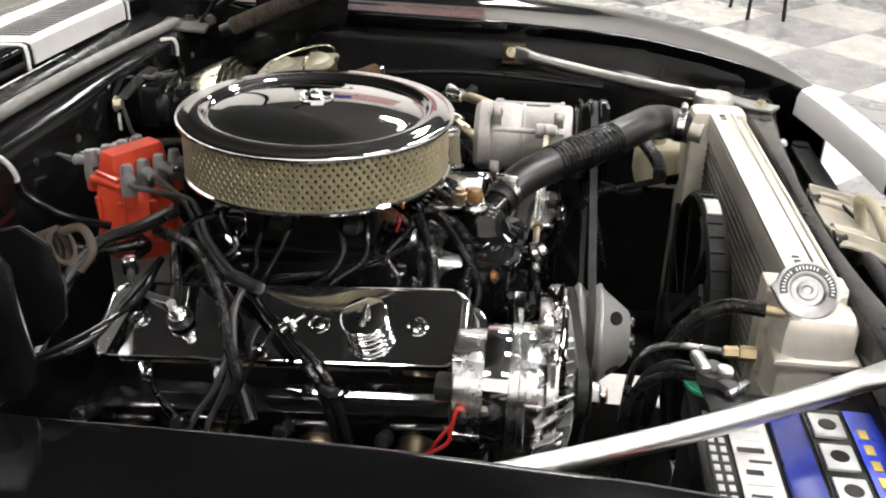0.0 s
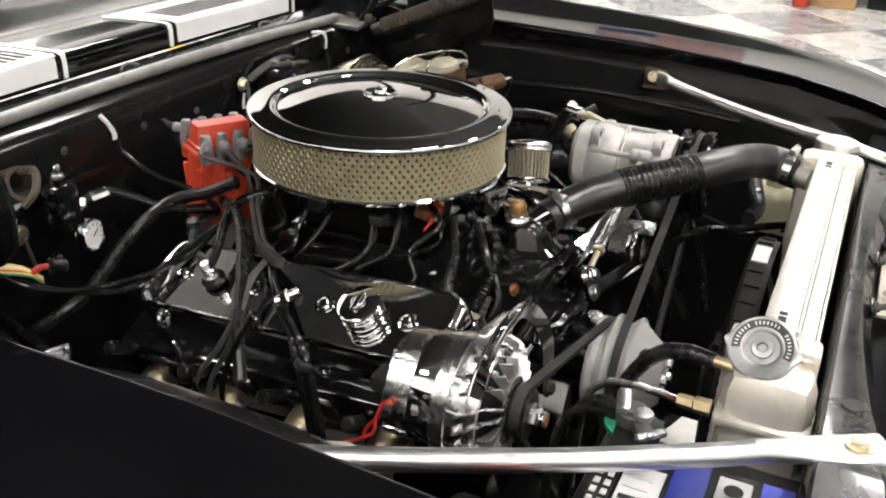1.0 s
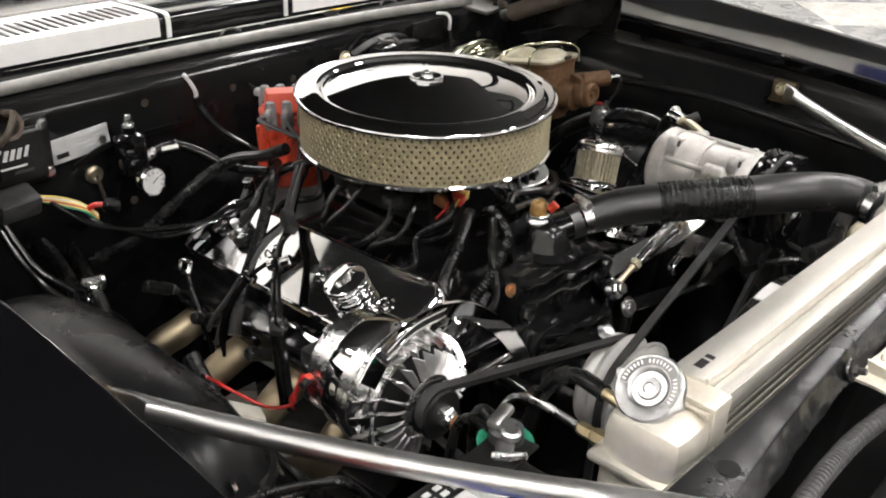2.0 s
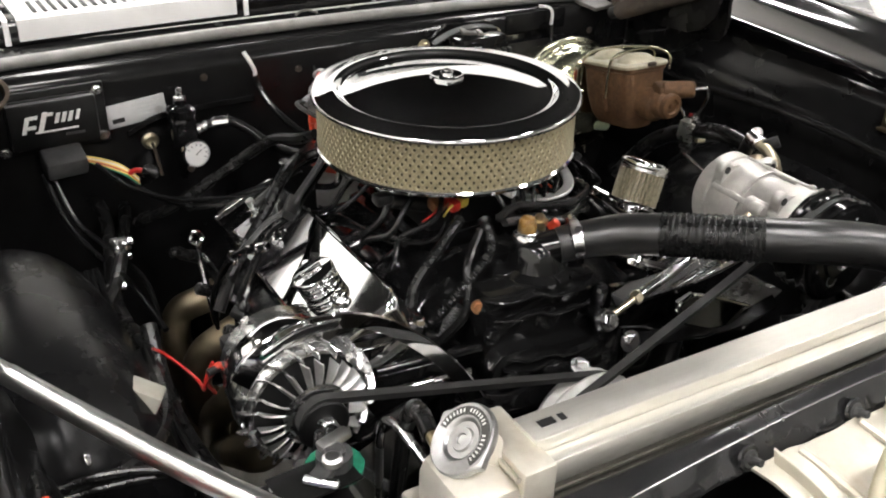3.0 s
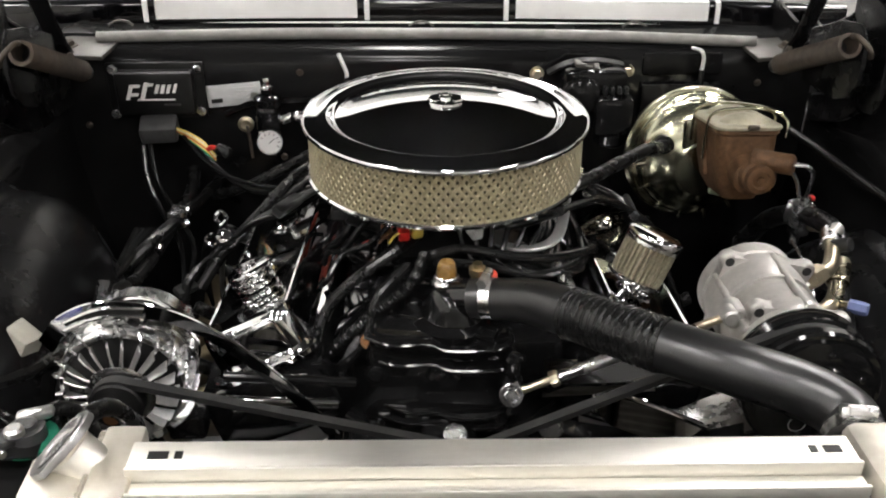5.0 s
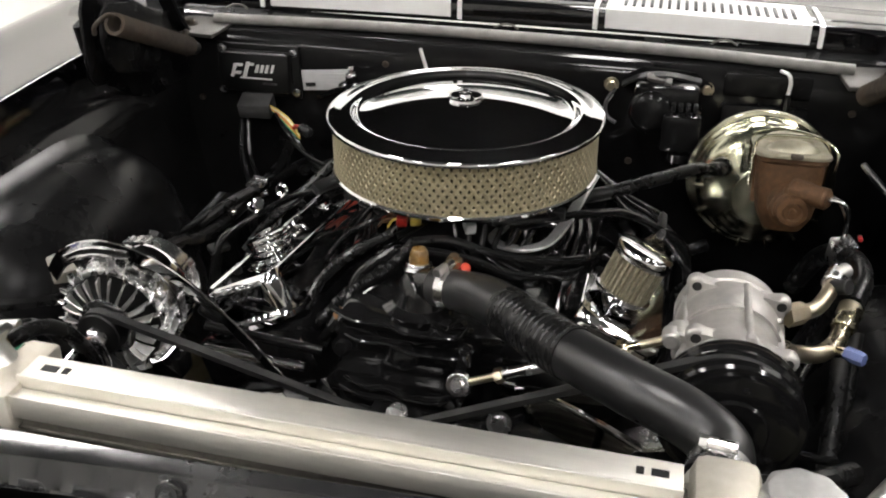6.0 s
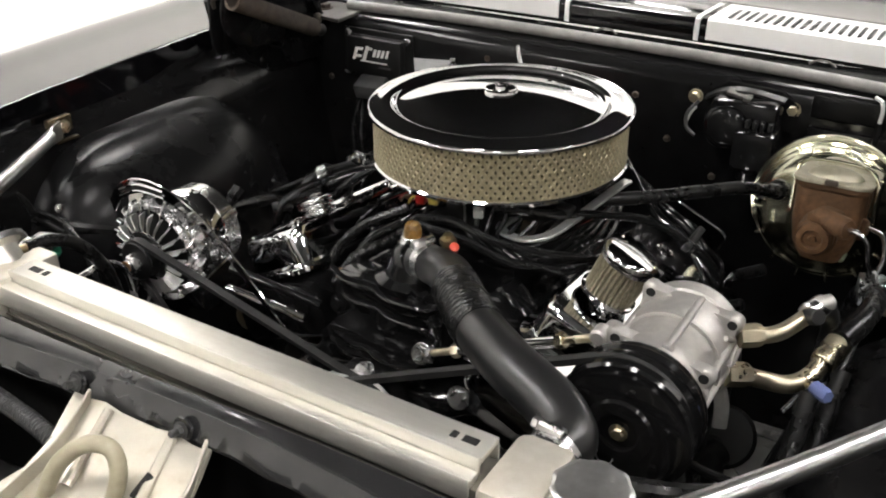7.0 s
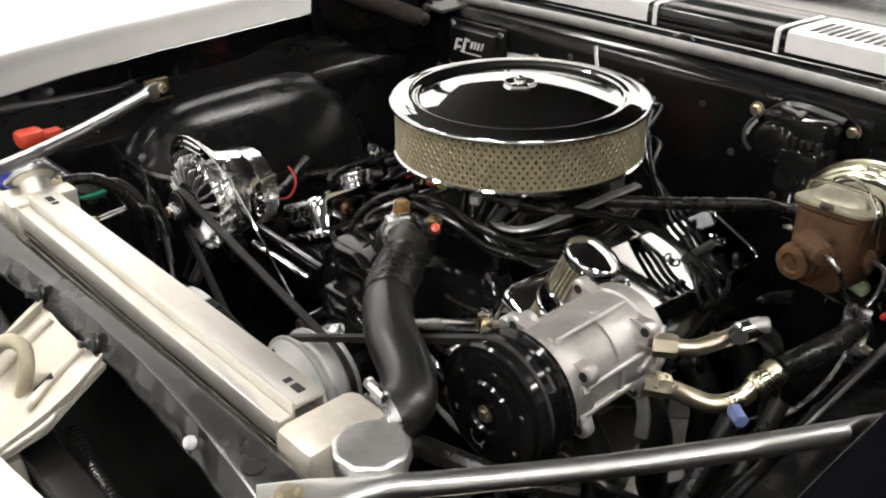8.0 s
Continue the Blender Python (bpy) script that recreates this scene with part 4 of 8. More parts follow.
for zz, yy, x0, x1 in ((0.7885, -0.268, -0.100, 0.060), (0.7600, -0.2645, -0.096, 0.064), (0.7160, -0.2925, -0.080, 0.052), (0.7040, -0.2950, -0.086, 0.058)):
    part("gasket_lip", strap([(x0, yy + 0.012, zz + 0.004), (x0 + 0.03, yy, zz), ((x0 + x1) / 2 - 0.01, yy, zz), ((x0 + x1) / 2 + 0.012, yy - 0.004, zz - 0.006), (x1 - 0.012, yy - 0.004, zz - 0.005), (x1, yy + 0.012, zz)], (0, 1, 0.2), 0.010, 0.005, 5), M_ENGINE, wp)
part("boss", lathe([(0.020, 0), (0.018, 0.006), (0.010, 0.008), (0, 0.006)], (-0.012, -0.262, 0.745), (-0.012, -1, 0.80), 24), M_ENGINE, wp)

# thermostat housing with its sensors
M_SENDER = mat("amber_connector", (0.17, 0.095, 0.028), 0.25, var=0.4, scale=90, bump=0.05, spec=0.5, dirt=(0.10, 0.06, 0.02), dirt_amount=0.5, dirt_scale=60)
th = thing("thermostat_housing", (-0.008, -0.225, 0.79), "gloss black thermostat housing with an amber sender", "thermostat housing")
part("body", lathe([(0.046, -0.004), (0.048, 0.004), (0.036, 0.010), (0.030, 0.024), (0.026, 0.036), (0.018, 0.043), (0, 0.045)], (0.0, -0.222, 0.790), (0.0, -0.222, 1), 32), M_ENGINE, th)
part("flange", join(box((0.0, -0.222, 0.792), (0.115, 0.058, 0.010), 0.004, (0, 0, -25)), box((0.0, -0.222, 0.781), (0.108, 0.066, 0.010), 0.004, (0, 0, -25))), M_ENGINE, th)
part("outlet", rod((0.0, -0.225, 0.818), (0.040, -0.250, 0.833), 0.0205, 20, 0.002), M_ENGINE, th)
for sx in (-1, 1):
    part("bolt", bolt((sx * 0.045, -0.222 - sx * 0.020, 0.797), (0, 0, 1), 0.007), M_ENGINE, th)
SD = Vector((-0.008, -0.210, 0.824))
sender = part("sender", lathe([(0.014, -0.020), (0.014, 0.000), (0.0165, 0.001), (0.0180, 0.004), (0.0180, 0.008), (0.0160, 0.011), (0.0135, 0.011), (0.0135, 0.015), (0.0125, 0.016), (0, 0.016)], SD, SD + V(0, 0, 1), 32), M_STEEL, th, "steel sender body")
part("sender_top", lathe([(0.0110, 0.015), (0.0114, 0.019), (0.0108, 0.024), (0.0100, 0.029), (0.0080, 0.032), (0, 0.033)], SD, SD + V(0.0, 0.03, 1), 24), M_SENDER, sender, "amber plastic connector")
part("fitting", lathe([(0.008, -0.01), (0.008, 0.0), (0.0105, 0.001), (0.0105, 0.008), (0.006, 0.009), (0.006, 0.014), (0, 0.014)], (0.028, -0.186, 0.826), (0.030, -0.186, 1), 6), M_BRASS, th, "brass fitting")
part("fitting", lathe([(0.006, -0.006), (0.006, 0.006), (0, 0.007)], (0.042, -0.196, 0.828), (0.055, -0.21, 0.85), 16), M_RED, th, "red plastic plug")
part("plug", bolt((-0.096, -0.243, 0.776), (-0.4, -1, 0.4), 0.006), M_COPPER, th)

# upper radiator hose with corrugated sleeve
hose = thing("radiator_hose", (0.03, -0.24, 0.83), "black rubber upper radiator hose with a ribbed flexible section", "hose")
HP = [(0.018, -0.238, 0.826), (0.045, -0.250, 0.832), (0.083, -0.277, 0.843), (0.121, -0.321, 0.853), (0.176, -0.383, 0.864), (0.238, -0.432, 0.868), (0.292, -0.458, 0.861), (0.321, -0.482, 0.854), (0.322, -0.506, 0.850), (0.312, -0.528, 0.847)]


def hose_r(u):
    return lerp_table([(0, 0.86), (0.12, 0.9), (0.24, 1.0), (0.6, 1.03), (0.8, 1.02), (0.92, 1.0), (1, 0.98)], u)


part("hose", tube(HP, 0.0250, 24, 10, hose_r), M_HOSE, hose, "smooth black rubber")
part("ribbed_sleeve", tube(smooth_line(HP, 10)[28:43], 0.0267, 32, 18, lambda u: 1.0 + 0.028 * max(-0.8, min(0.8, 1.6 * math.sin(u * 2 * math.pi * 15)))), M_RUBBER, hose, "ribbed flexible rubber")
part("hose_clamp", clamp((0.036, -0.247, 0.831), (0.9, -0.35, 0.15), 0.0215), M_STEEL, hose, "steel worm-drive clamp")
part("hose_clamp", clamp((0.320, -0.510, 0.8495), (-0.15, -0.95, -0.1), 0.0250), M_STEEL, hose, "steel worm-drive clamp")
part("outlet", rod((0.315, -0.520, 0.848), (0.305, -0.545, 0.845), 0.020, 20), M_ALU, rad)

# adjusting rod from pump to compressor
rod1 = thing("adjuster_rod", (0.058, -0.292, 0.736), "steel turnbuckle rod with ball ends bracing the compressor", "turnbuckle")
A, B = Vector((0.058, -0.293, 0.737)), Vector((0.276, -0.300, 0.835))
d = (B - A).normalized()
part("bar", join(rod(A + d * 0.055, B - d * 0.05, 0.0068, 14, 0.001)), M_STEEL, rod1)
part("thread", rod(A + d * 0.012, A + d * 0.06, 0.0045, 12), M_ZINC, rod1)
part("thread", rod(B - d * 0.055, B, 0.0045, 12), M_ZINC, rod1)
part("lock_nut", hexa(A + d * 0.046, A + d * 0.055, 0.009), M_ZINC, rod1)
part("lock_nut", hexa(B - d * 0.052, B - d * 0.042, 0.010), M_ZINC, rod1)
part("ball_end", lathe([(0.006, -0.008), (0.013, -0.007), (0.0155, 0), (0.013, 0.007), (0.006, 0.008)], A, A + V(0, -1, 0.5), 24), M_STEEL, rod1)
part("bolt", bolt(A + V(0, -0.007, 0.004), (0, -1, 0.5), 0.0082, 0.010), M_STEEL, rod1)
part("spacer", rod(A + V(-0.002, 0.004, 0), A + V(0.0, 0.05, 0.005), 0.009, 14), M_ENGINE, rod1)
part("stud", lathe([(0.010, 0), (0.010, 0.02), (0.007, 0.024), (0, 0.026)], (0.062, -0.270, 0.752), (0.062, -0.278, 0.79), 14), M_ENGINE, wp)

part("lug", box((-0.010, -0.318, 0.695), (0.060, 0.036, 0.016), 0.005, (0, 8, 0)), M_ENGINE, wp)
part("washer", lathe([(0.0, 0.0), (0.0115, 0.0), (0.0115, 0.002), (0.0, 0.002)], (-0.003, -0.325, 0.704), (-0.003, -0.345, 0.744), 24), M_STEEL, wp)
part("bolt", bolt((-0.003, -0.326, 0.706), (0, -0.45, 0.9), 0.0085, 0.008), M_STEEL, wp)

# ---- pulleys and belts ----
wpp = thing("water_pump_pulley", (0, -0.38, 0.65), "polished steel water pump pulley with lightening holes", "pulley")
WC = Vector((-0.010, -0.372, 0.651))
M_PULLEY = mat("satin_pulley_steel", (0.60, 0.60, 0.58), 0.40, 0.6, var=0.06, scale=60, bump=0.05, rough_var=0.1, dirt=(0.35, 0.33, 0.30), dirt_amount=0.35, dirt_scale=30)
part("rim", lathe([(0.040, -0.040), (0.062, -0.038), (0.063, -0.034), (0.056, -0.026), (0.066, -0.019), (0.0695, -0.016), (0.0700, -0.0135), (0.060, -0.0035), (0.060, 0.0015), (0.0700, 0.0115), (0.0712, 0.0140), (0.0712, 0.0165), (0.0690, 0.0175), (0.064, 0.0165)], WC, WC + V(0, -1, 0), 72), M_PULLEY, wpp, "bright grooved rim")
dish = part("dish", lathe([(0.0672, 0.0165), (0.0655, 0.0190), (0.0625, 0.0215), (0.046, 0.0430), (0.0375, 0.0535), (0.034, 0.0560), (0.0, 0.0560)], WC, WC + V(0, -1, 0), 72), M_PULLEY, wpp, "satin conical dish")
for k in range(4):
    a = radians(32 + 90 * k)
    q = WC + V(0.0520 * math.cos(a), -0.0352, 0.0520 * math.sin(a))
    nrm = V(0.79 * math.cos(a), -0.61, 0.79 * math.sin(a)).normalized()
    hole = lathe([(0.0, 0.0012), (0.0125, 0.0012), (0.0125, -0.002)], (0, 0, 0), (0, 0, 1), 24)
    bmesh.ops.scale(hole, vec=(1.0, 0.72, 1), verts=hole.verts)
    part("hole", moved(hole, frame_to(q + nrm * -0.0005, q + nrm)), M_BLACK, dish)
    q2 = WC + V(0.021 * math.cos(a + 0.6), -0.056, 0.021 * math.sin(a + 0.6))
    part("bolt", bolt(q2, (0, -1, 0), 0.0065, 0.008), M_STEEL, dish)

# ---- alternator ----
alt = thing("alternator", (-0.345, -0.28, 0.74), "chrome alternator with a bladed fan and pulley", "alternator")
AC = Vector((-0.342, -0.294, 0.780))
FW = V(0, -1, 0)
part("rear_case", lathe([(0, 0.078), (0.040, 0.078), (0.0555, 0.0765), (0.0580, 0.074), (0.0585, 0.048), (0.0585, 0.044)], AC, AC - FW, 56), M_ALTCHROME, alt, "bright chrome rear case")
part("stator_band", lathe([(0.060, 0.020), (0.0640, 0.0205), (0.0645, 0.0215), (0.0645, 0.0445), (0.0640, 0.0455), (0.056, 0.046)], AC, AC - FW, 72), M_CHROME, alt, "polished chrome band")
front = part("front_case", lathe([(0.064, 0.022), (0.067, 0.020), (0.067, -0.006), (0.063, -0.014), (0.052, -0.019), (0.030, -0.021), (0.0, -0.021)], AC, AC - FW, 56), M_ALTCHROME, alt, "bright chrome front case")
part("lip", lathe([(0.0655, 0.012), (0.0685, 0.010), (0.0685, 0.004), (0.0655, 0.002)], AC, AC - FW, 64), M_ALTCHROME, front)
for k in range(12):
    a = 2 * math.pi * k / 12 + 0.2
    q = AC + V(math.cos(a) * 0.0655, -0.004, math.sin(a) * 0.0655)
    part("rib", box(q, (0.004, 0.018, 0.008), 0.0016, (0, -math.degrees(a), 0)), M_ALTCHROME, front)
    if k % 3 == 0:
        q = AC + V(math.cos(a + 0.3) * 0.056, 0.060, math.sin(a + 0.3) * 0.056)
        part("rib", box(q, (0.008, 0.034, 0.012), 0.002, (0, -math.degrees(a + 0.3), 0)), M_ALTCHROME, front)
part("vent_face", lathe([(0.0, 0.0), (0.060, 0.0), (0.060, 0.0015), (0.0, 0.0015)], AC + V(0, -0.0205, 0), AC + V(0, -1, 0), 40), M_BLACK, alt, "flat dark disc for the shade in the vents")
part("cage_ring", lathe([(0.0575, -0.002), (0.0600, -0.0055), (0.0640, -0.005), (0.0665, 0.000), (0.0660, 0.006), (0.0580, 0.006), (0.0575, -0.002)], AC + V(0, -0.022, 0), AC + V(0, 1, 0), 64), M_ALTCHROME, alt, "bright cast ring")
M_FAN = mat("satin_fan_metal", (0.66, 0.66, 0.65), 0.34, 0.9, var=0.08, scale=90, bump=0.05, rough_var=0.15, dirt=(0.35, 0.34, 0.32), dirt_amount=0.35, dirt_scale=40)
fan = part("fan", lathe([(0.0, 0.0), (0.030, 0.0), (0.034, -0.002), (0.035, 0.001), (0.030, 0.003), (0.0, 0.003)], AC + V(0, -0.041, 0), AC + V(0, -1, 0), 48), M_ALTCHROME, alt, "chrome fan disc")


def fan_blade(a):
    """A tapered tooth pressed out of the disc and twisted to catch the air."""
    def at(r, da, dy):
        return AC + V(math.cos(a + da) * r, dy, math.sin(a + da) * r)
    grid = []
    for r, dy, w, lean in ((0.028, -0.0400, 0.080, 0.001), (0.038, -0.0395, 0.052, 0.0035), (0.048, -0.0375, 0.042, 0.0055), (0.0565, -0.0345, 0.036, 0.0065)):
        grid.append([at(r, -w, dy - lean), at(r, 0.0, dy - lean * 0.3), at(r, w, dy + lean)])
    return sheet(grid, 0.0018)


for k in range(22):
    a = 2 * math.pi * k / 22 + 0.05 * math.sin(3.1 * k)
    part("blade", fan_blade(a), M_FAN, fan)
    ends = [AC + V(math.cos(a + da) * r, dy, math.sin(a + da) * r) for da, r, dy in ((0.0, 0.0630, -0.0350), (0.10, 0.0680, -0.0250), (0.24, 0.0700, -0.0080))]
    part("paddle", strap(ends, (math.cos(a + 0.12), 0, math.sin(a + 0.12)), 0.0085, 0.0022, 4), M_ALTCHROME, front)
part("pulley", lathe([(0.0, 0.0), (0.025, 0.0), (0.027, 0.002), (0.020, 0.009), (0.027, 0.016), (0.025, 0.018), (0.016, 0.019), (0.0, 0.019)], AC + V(0, -0.044, 0), AC + V(0, -1, 0), 48), M_SATIN, alt, "dark grooved pulley")
part("shaft_nut", join(hexa(AC + V(0, -0.062, 0), AC + V(0, -0.072, 0), 0.0125), rod(AC + V(0, -0.066, 0), AC + V(0, -0.078, 0), 0.0085, 16, 0.001)), M_ALTCHROME, alt)
part("shaft_end", rod(AC + V(0, -0.078, 0), AC + V(0, -0.0792, 0), 0.008, 16), M_COPPER, alt, "coppery shaft end")
ear = part("mounting_ear", box(AC + V(0.018, -0.012, 0.074), (0.075, 0.014, 0.020), 0.004, (0, 8, 0)), M_ALTCHROME, alt)
part("bolt", bolt(AC + V(0.022, -0.020, 0.078), (0, -1, 0), 0.008), M_ALTCHROME, ear)
part("mounting_ear", box(AC + V(0.055, -0.010, -0.060), (0.04, 0.03, 0.03), 0.005), M_ENGINE, alt)
part("plug", box(AC + V(-0.036, 0.082, 0.02), (0.03, 0.022, 0.018), 0.004), M_BLACK, alt)
part("terminal", rod(AC + V(-0.056, 0.066, 0.010), AC + V(-0.074, 0.062, 0.008), 0.0045, 12), M_BLACK, alt, "dark terminal boot")
part("terminal_boot", rod(AC + V(-0.058, 0.066, 0.010), AC + V(-0.066, 0.065, 0.009), 0.0052, 12, 0.001), M_RED, alt, "red rubber boot")
part("wire", tube([AC + V(-0.066, 0.068, 0.016), AC + V(-0.073, 0.073, -0.004), AC + V(-0.075, 0.079, -0.023), (-0.406, -0.165, 0.720), (-0.403, -0.130, 0.708), (-0.414, -0.106, 0.716), (-0.429, -0.095, 0.731), (-0.440, -0.099, 0.744)], 0.0020, 8), M_REDWIRE, alt, "red wire")
part("wire", tube([AC + V(-0.066, 0.070, 0.000), AC + V(-0.070, 0.085, -0.02), AC + V(-0.060, 0.095, -0.045)], 0.0020, 8), M_REDWIRE, alt, "red wire")

brk = thing("alternator_bracket", (-0.2, -0.3, 0.8), "curved chrome alternator bracket beside the cover", "bracket")
AP = Vector((-0.346, -0.297, 0.786))
arm_pts = [AP + V(-0.064, -0.024, 0.046), AP + V(-0.044, -0.025, 0.070), AP + V(-0.006, -0.026, 0.087), AP + V(0.042, -0.025, 0.084), AP + V(0.090, -0.022, 0.060), (-0.205, -0.318, 0.800), (-0.165, -0.314, 0.750), (-0.135, -0.306, 0.700)]
arm = part("arm", strap(arm_pts, (0.46, 0.89, 0), 0.0035, 0.020), M_CHROME, brk, "curved slotted chrome arm")
for zz in (-0.0042, 0.0042):
    part("slot_rim", tube([AP + V(-0.042, -0.0275, 0.070 + zz), AP + V(-0.006, -0.0285, 0.085 + zz), AP + V(0.038, -0.0275, 0.084 + zz)], 0.0014, 6), M_CHROME, arm)
part("slot", strap([AP + V(-0.040, -0.0268, 0.071), AP + V(-0.006, -0.0278, 0.085), AP + V(0.036, -0.0268, 0.0845)], (0, 1, 0), 0.0012, 0.006), M_BLACK, arm)
part("stay", rod((-0.25, -0.28, 0.76), (-0.11, -0.27, 0.74), 0.006, 12), M_ENGINE, brk)
part("spacer", rod((-0.117, -0.250, 0.668), (-0.117, -0.304, 0.662), 0.011, 18, 0.002), M_ENGINE, brk)
part("bolt", bolt((-0.117, -0.304, 0.662), (-0.1, -1, 0.15), 0.009, 0.009), M_HINGE, brk, "rusty bolt head")
part("stay", rod((-0.25, -0.29, 0.735), (-0.13, -0.28, 0.72), 0.006, 12), M_CHROME, brk)


def belt(name, pulleys, y, w, label):
    """A belt round pulleys given as (centre x, z, radius), in running order."""
    t = thing(name, (pulleys[0][0], y, pulleys[0][1]), label, "belt", "drive belts")
    pts = []
    n = len(pulleys)
    for i in range(n):
        (x0, z0, r0), (x1, z1, r1) = pulleys[i], pulleys[(i + 1) % n]
        dx, dz = x1 - x0, z1 - z0
        dd = math.hypot(dx, dz)
        base = math.atan2(dz, dx)
        off = math.acos(max(-1, min(1, (r0 - r1) / dd)))
        a = base - off
        pts.append((i, a))
    loop = []
    for i in range(n):
        x0, z0, r0 = pulleys[i]
        a_in, a_out = pts[i - 1][1], pts[i][1]
        while a_out < a_in:
            a_out += 2 * math.pi
        steps = max(2, int((a_out - a_in) / 0.15))
        for k in range(steps + 1):
            a = a_in + (a_out - a_in) * k / steps
            loop.append((x0 + r0 * math.cos(a), z0 + r0 * math.sin(a), math.cos(a), math.sin(a)))
    bm = bmesh.new()
    rings = []
    for x, z, nx, nz in loop:
        rings.append([bm.verts.new((x - nx * 0.008, y - w * 0.3, z - nz * 0.008)), bm.verts.new((x, y - w / 2, z)), bm.verts.new((x, y + w / 2, z)), bm.verts.new((x - nx * 0.008, y + w * 0.3, z - nz * 0.008))])
    for i in range(len(rings)):
        a, b = rings[i], rings[(i + 1) % len(rings)]
        for k in range(4):
            bm.faces.new((a[k], a[(k + 1) % 4], b[(k + 1) % 4], b[k]))
    part("belt", bm, M_BELT, t)
    return t


belt("drive_belt", [(-0.342, 0.784, 0.025), (0.0, 0.46, 0.085), (-0.010, 0.651, 0.0635)], -0.347, 0.011, "thin grey-black drive belt round the alternator pulley")
belt("drive_belt", [(0.0, 0.46, 0.085), (0.335, 0.808, 0.066), (-0.010, 0.651, 0.0665)], -0.373, 0.011, "thin grey-black drive belt round the compressor pulley")
crank = thing("crank_pulley", (0, -0.36, 0.46), "black crankshaft pulley low in front of the engine", "pulley")
part("wheel", lathe([(0, 0.0), (0.06, 0.0), (0.085, 0.006), (0.078, 0.014), (0.086, 0.022), (0.078, 0.030), (0.086, 0.038), (0.05, 0.05)], (0, -0.385, 0.46), (0, 0, 0.46), 48), M_ENGINE, crank)

# ---- air conditioning compressor ----
comp = thing("compressor", (0.338, -0.27, 0.74), "cast aluminium air conditioning compressor with a black clutch", "compressor")
CC = Vector((0.338, -0.34, 0.808))
BK = V(0, 1, 0)
body = part("body", lathe([(0.030, -0.004), (0.052, 0.0), (0.055, 0.006), (0.055, 0.034), (0.051, 0.040), (0.051, 0.075), (0.0505, 0.078), (0.0505, 0.080), (0.052, 0.083), (0.055, 0.100), (0.055, 0.122), (0.0535, 0.128), (0.056, 0.130), (0.056, 0.148), (0.048, 0.156), (0.0, 0.158)], CC, CC + BK, 56), M_CAST, comp, "grainy cast aluminium body", 40)


def ear(ang, yy, reach, th=0.015):
    """A flat cast ear standing out from the body, pierced along the axis."""
    a = radians(ang)
    u, w = V(math.cos(a), 0, math.sin(a)), V(-math.sin(a), 0, math.cos(a))
    c = CC + V(0, yy, 0)
    tip = reach - 0.008
    outline = [(0.034, -0.030), (tip - 0.012, -0.0155)] + [(tip + 0.0105 * math.cos(w), 0.0105 * math.sin(w)) for w in (radians(-70 + 20 * k) for k in range(8))] + [(tip - 0.012, 0.0155), (0.034, 0.030)]
    bm = bmesh.new()
    lo = [bm.verts.new(c + u * x + w * y + V(0, -th / 2, 0)) for x, y in outline]
    hi = [bm.verts.new(c + u * x + w * y + V(0, th / 2, 0)) for x, y in outline]
    fa, fb = bm.faces.new(lo), bm.faces.new(hi)
    for k in range(len(lo)):
        bm.faces.new((lo[k], lo[(k + 1) % len(lo)], hi[(k + 1) % len(lo)], hi[k]))
    bmesh.ops.bevel(bm, geom=list(fa.edges) + list(fb.edges), offset=0.004, segments=3, affect="EDGES", profile=0.5)
    return bm, c + u * (reach - 0.008)


for ang, yy, reach in ((126, 0.120, 0.071), (36, 0.120, 0.071), (222, 0.120, 0.067), (318, 0.120, 0.067), (128, 0.022, 0.069), (30, 0.024, 0.068), (-34, 0.024, 0.068), (208, 0.024, 0.067)):
    bm, c = ear(ang, yy, reach)
    lg = part("lug", bm, M_CAST, comp, "cast mounting lug")
    part("lug_hole", rod(c + V(0, -0.0082, 0), c + V(0, -0.0074, 0), 0.0052, 16), M_BLACK, lg)
part("boss", join(rod(CC + V(-0.052, 0.030, 0.030), CC + V(-0.052, 0.058, 0.030), 0.012, 18, 0.002), rod(CC + V(-0.060, 0.024, 0.034), CC + V(-0.060, 0.044, 0.034), 0.009, 18, 0.002)), M_CAST, comp, "cast boss for the adjuster")
# crossed ribs cast on the rear head
for a0, a1 in ((-4, 30), (30, -4), (-30, 2), (2, -30)):
    pts = [CC + V(math.cos(radians(a0 + (a1 - a0) * k / 4)) * 0.0565, 0.100 + 0.012 * k, math.sin(radians(a0 + (a1 - a0) * k / 4)) * 0.0565) for k in range(5)]
    part("rib", tube(pts, 0.0028, 8, 4), M_CAST, body)
part("parting_ring", lathe([(0.0515, -0.003), (0.0545, -0.0025), (0.0545, 0.0025), (0.0515, 0.003)], CC + V(0, 0.078, 0), CC + V(0, 1, 0), 64), M_CAST, body)
for ang in (75, 15, -20, 150):
    a = radians(ang)
    part("through_bolt", join(rod(CC + V(math.cos(a) * 0.0535, 0.020, math.sin(a) * 0.0535), CC + V(math.cos(a) * 0.0535, 0.124, math.sin(a) * 0.0535), 0.0042, 12), hexa(CC + V(math.cos(a) * 0.0535, 0.020, math.sin(a) * 0.0535), CC + V(math.cos(a) * 0.0535, 0.013, math.sin(a) * 0.0535), 0.0068)), M_CAST, comp, "long cast-in bolt")
part("tail_bracket", strap([CC + V(0.040, 0.128, -0.040), CC + V(0.050, 0.126, -0.070), CC + V(0.052, 0.122, -0.098)], (1, 0, 0.2), 0.016, 0.008, 4), M_CAST, comp, "cast lower lug")
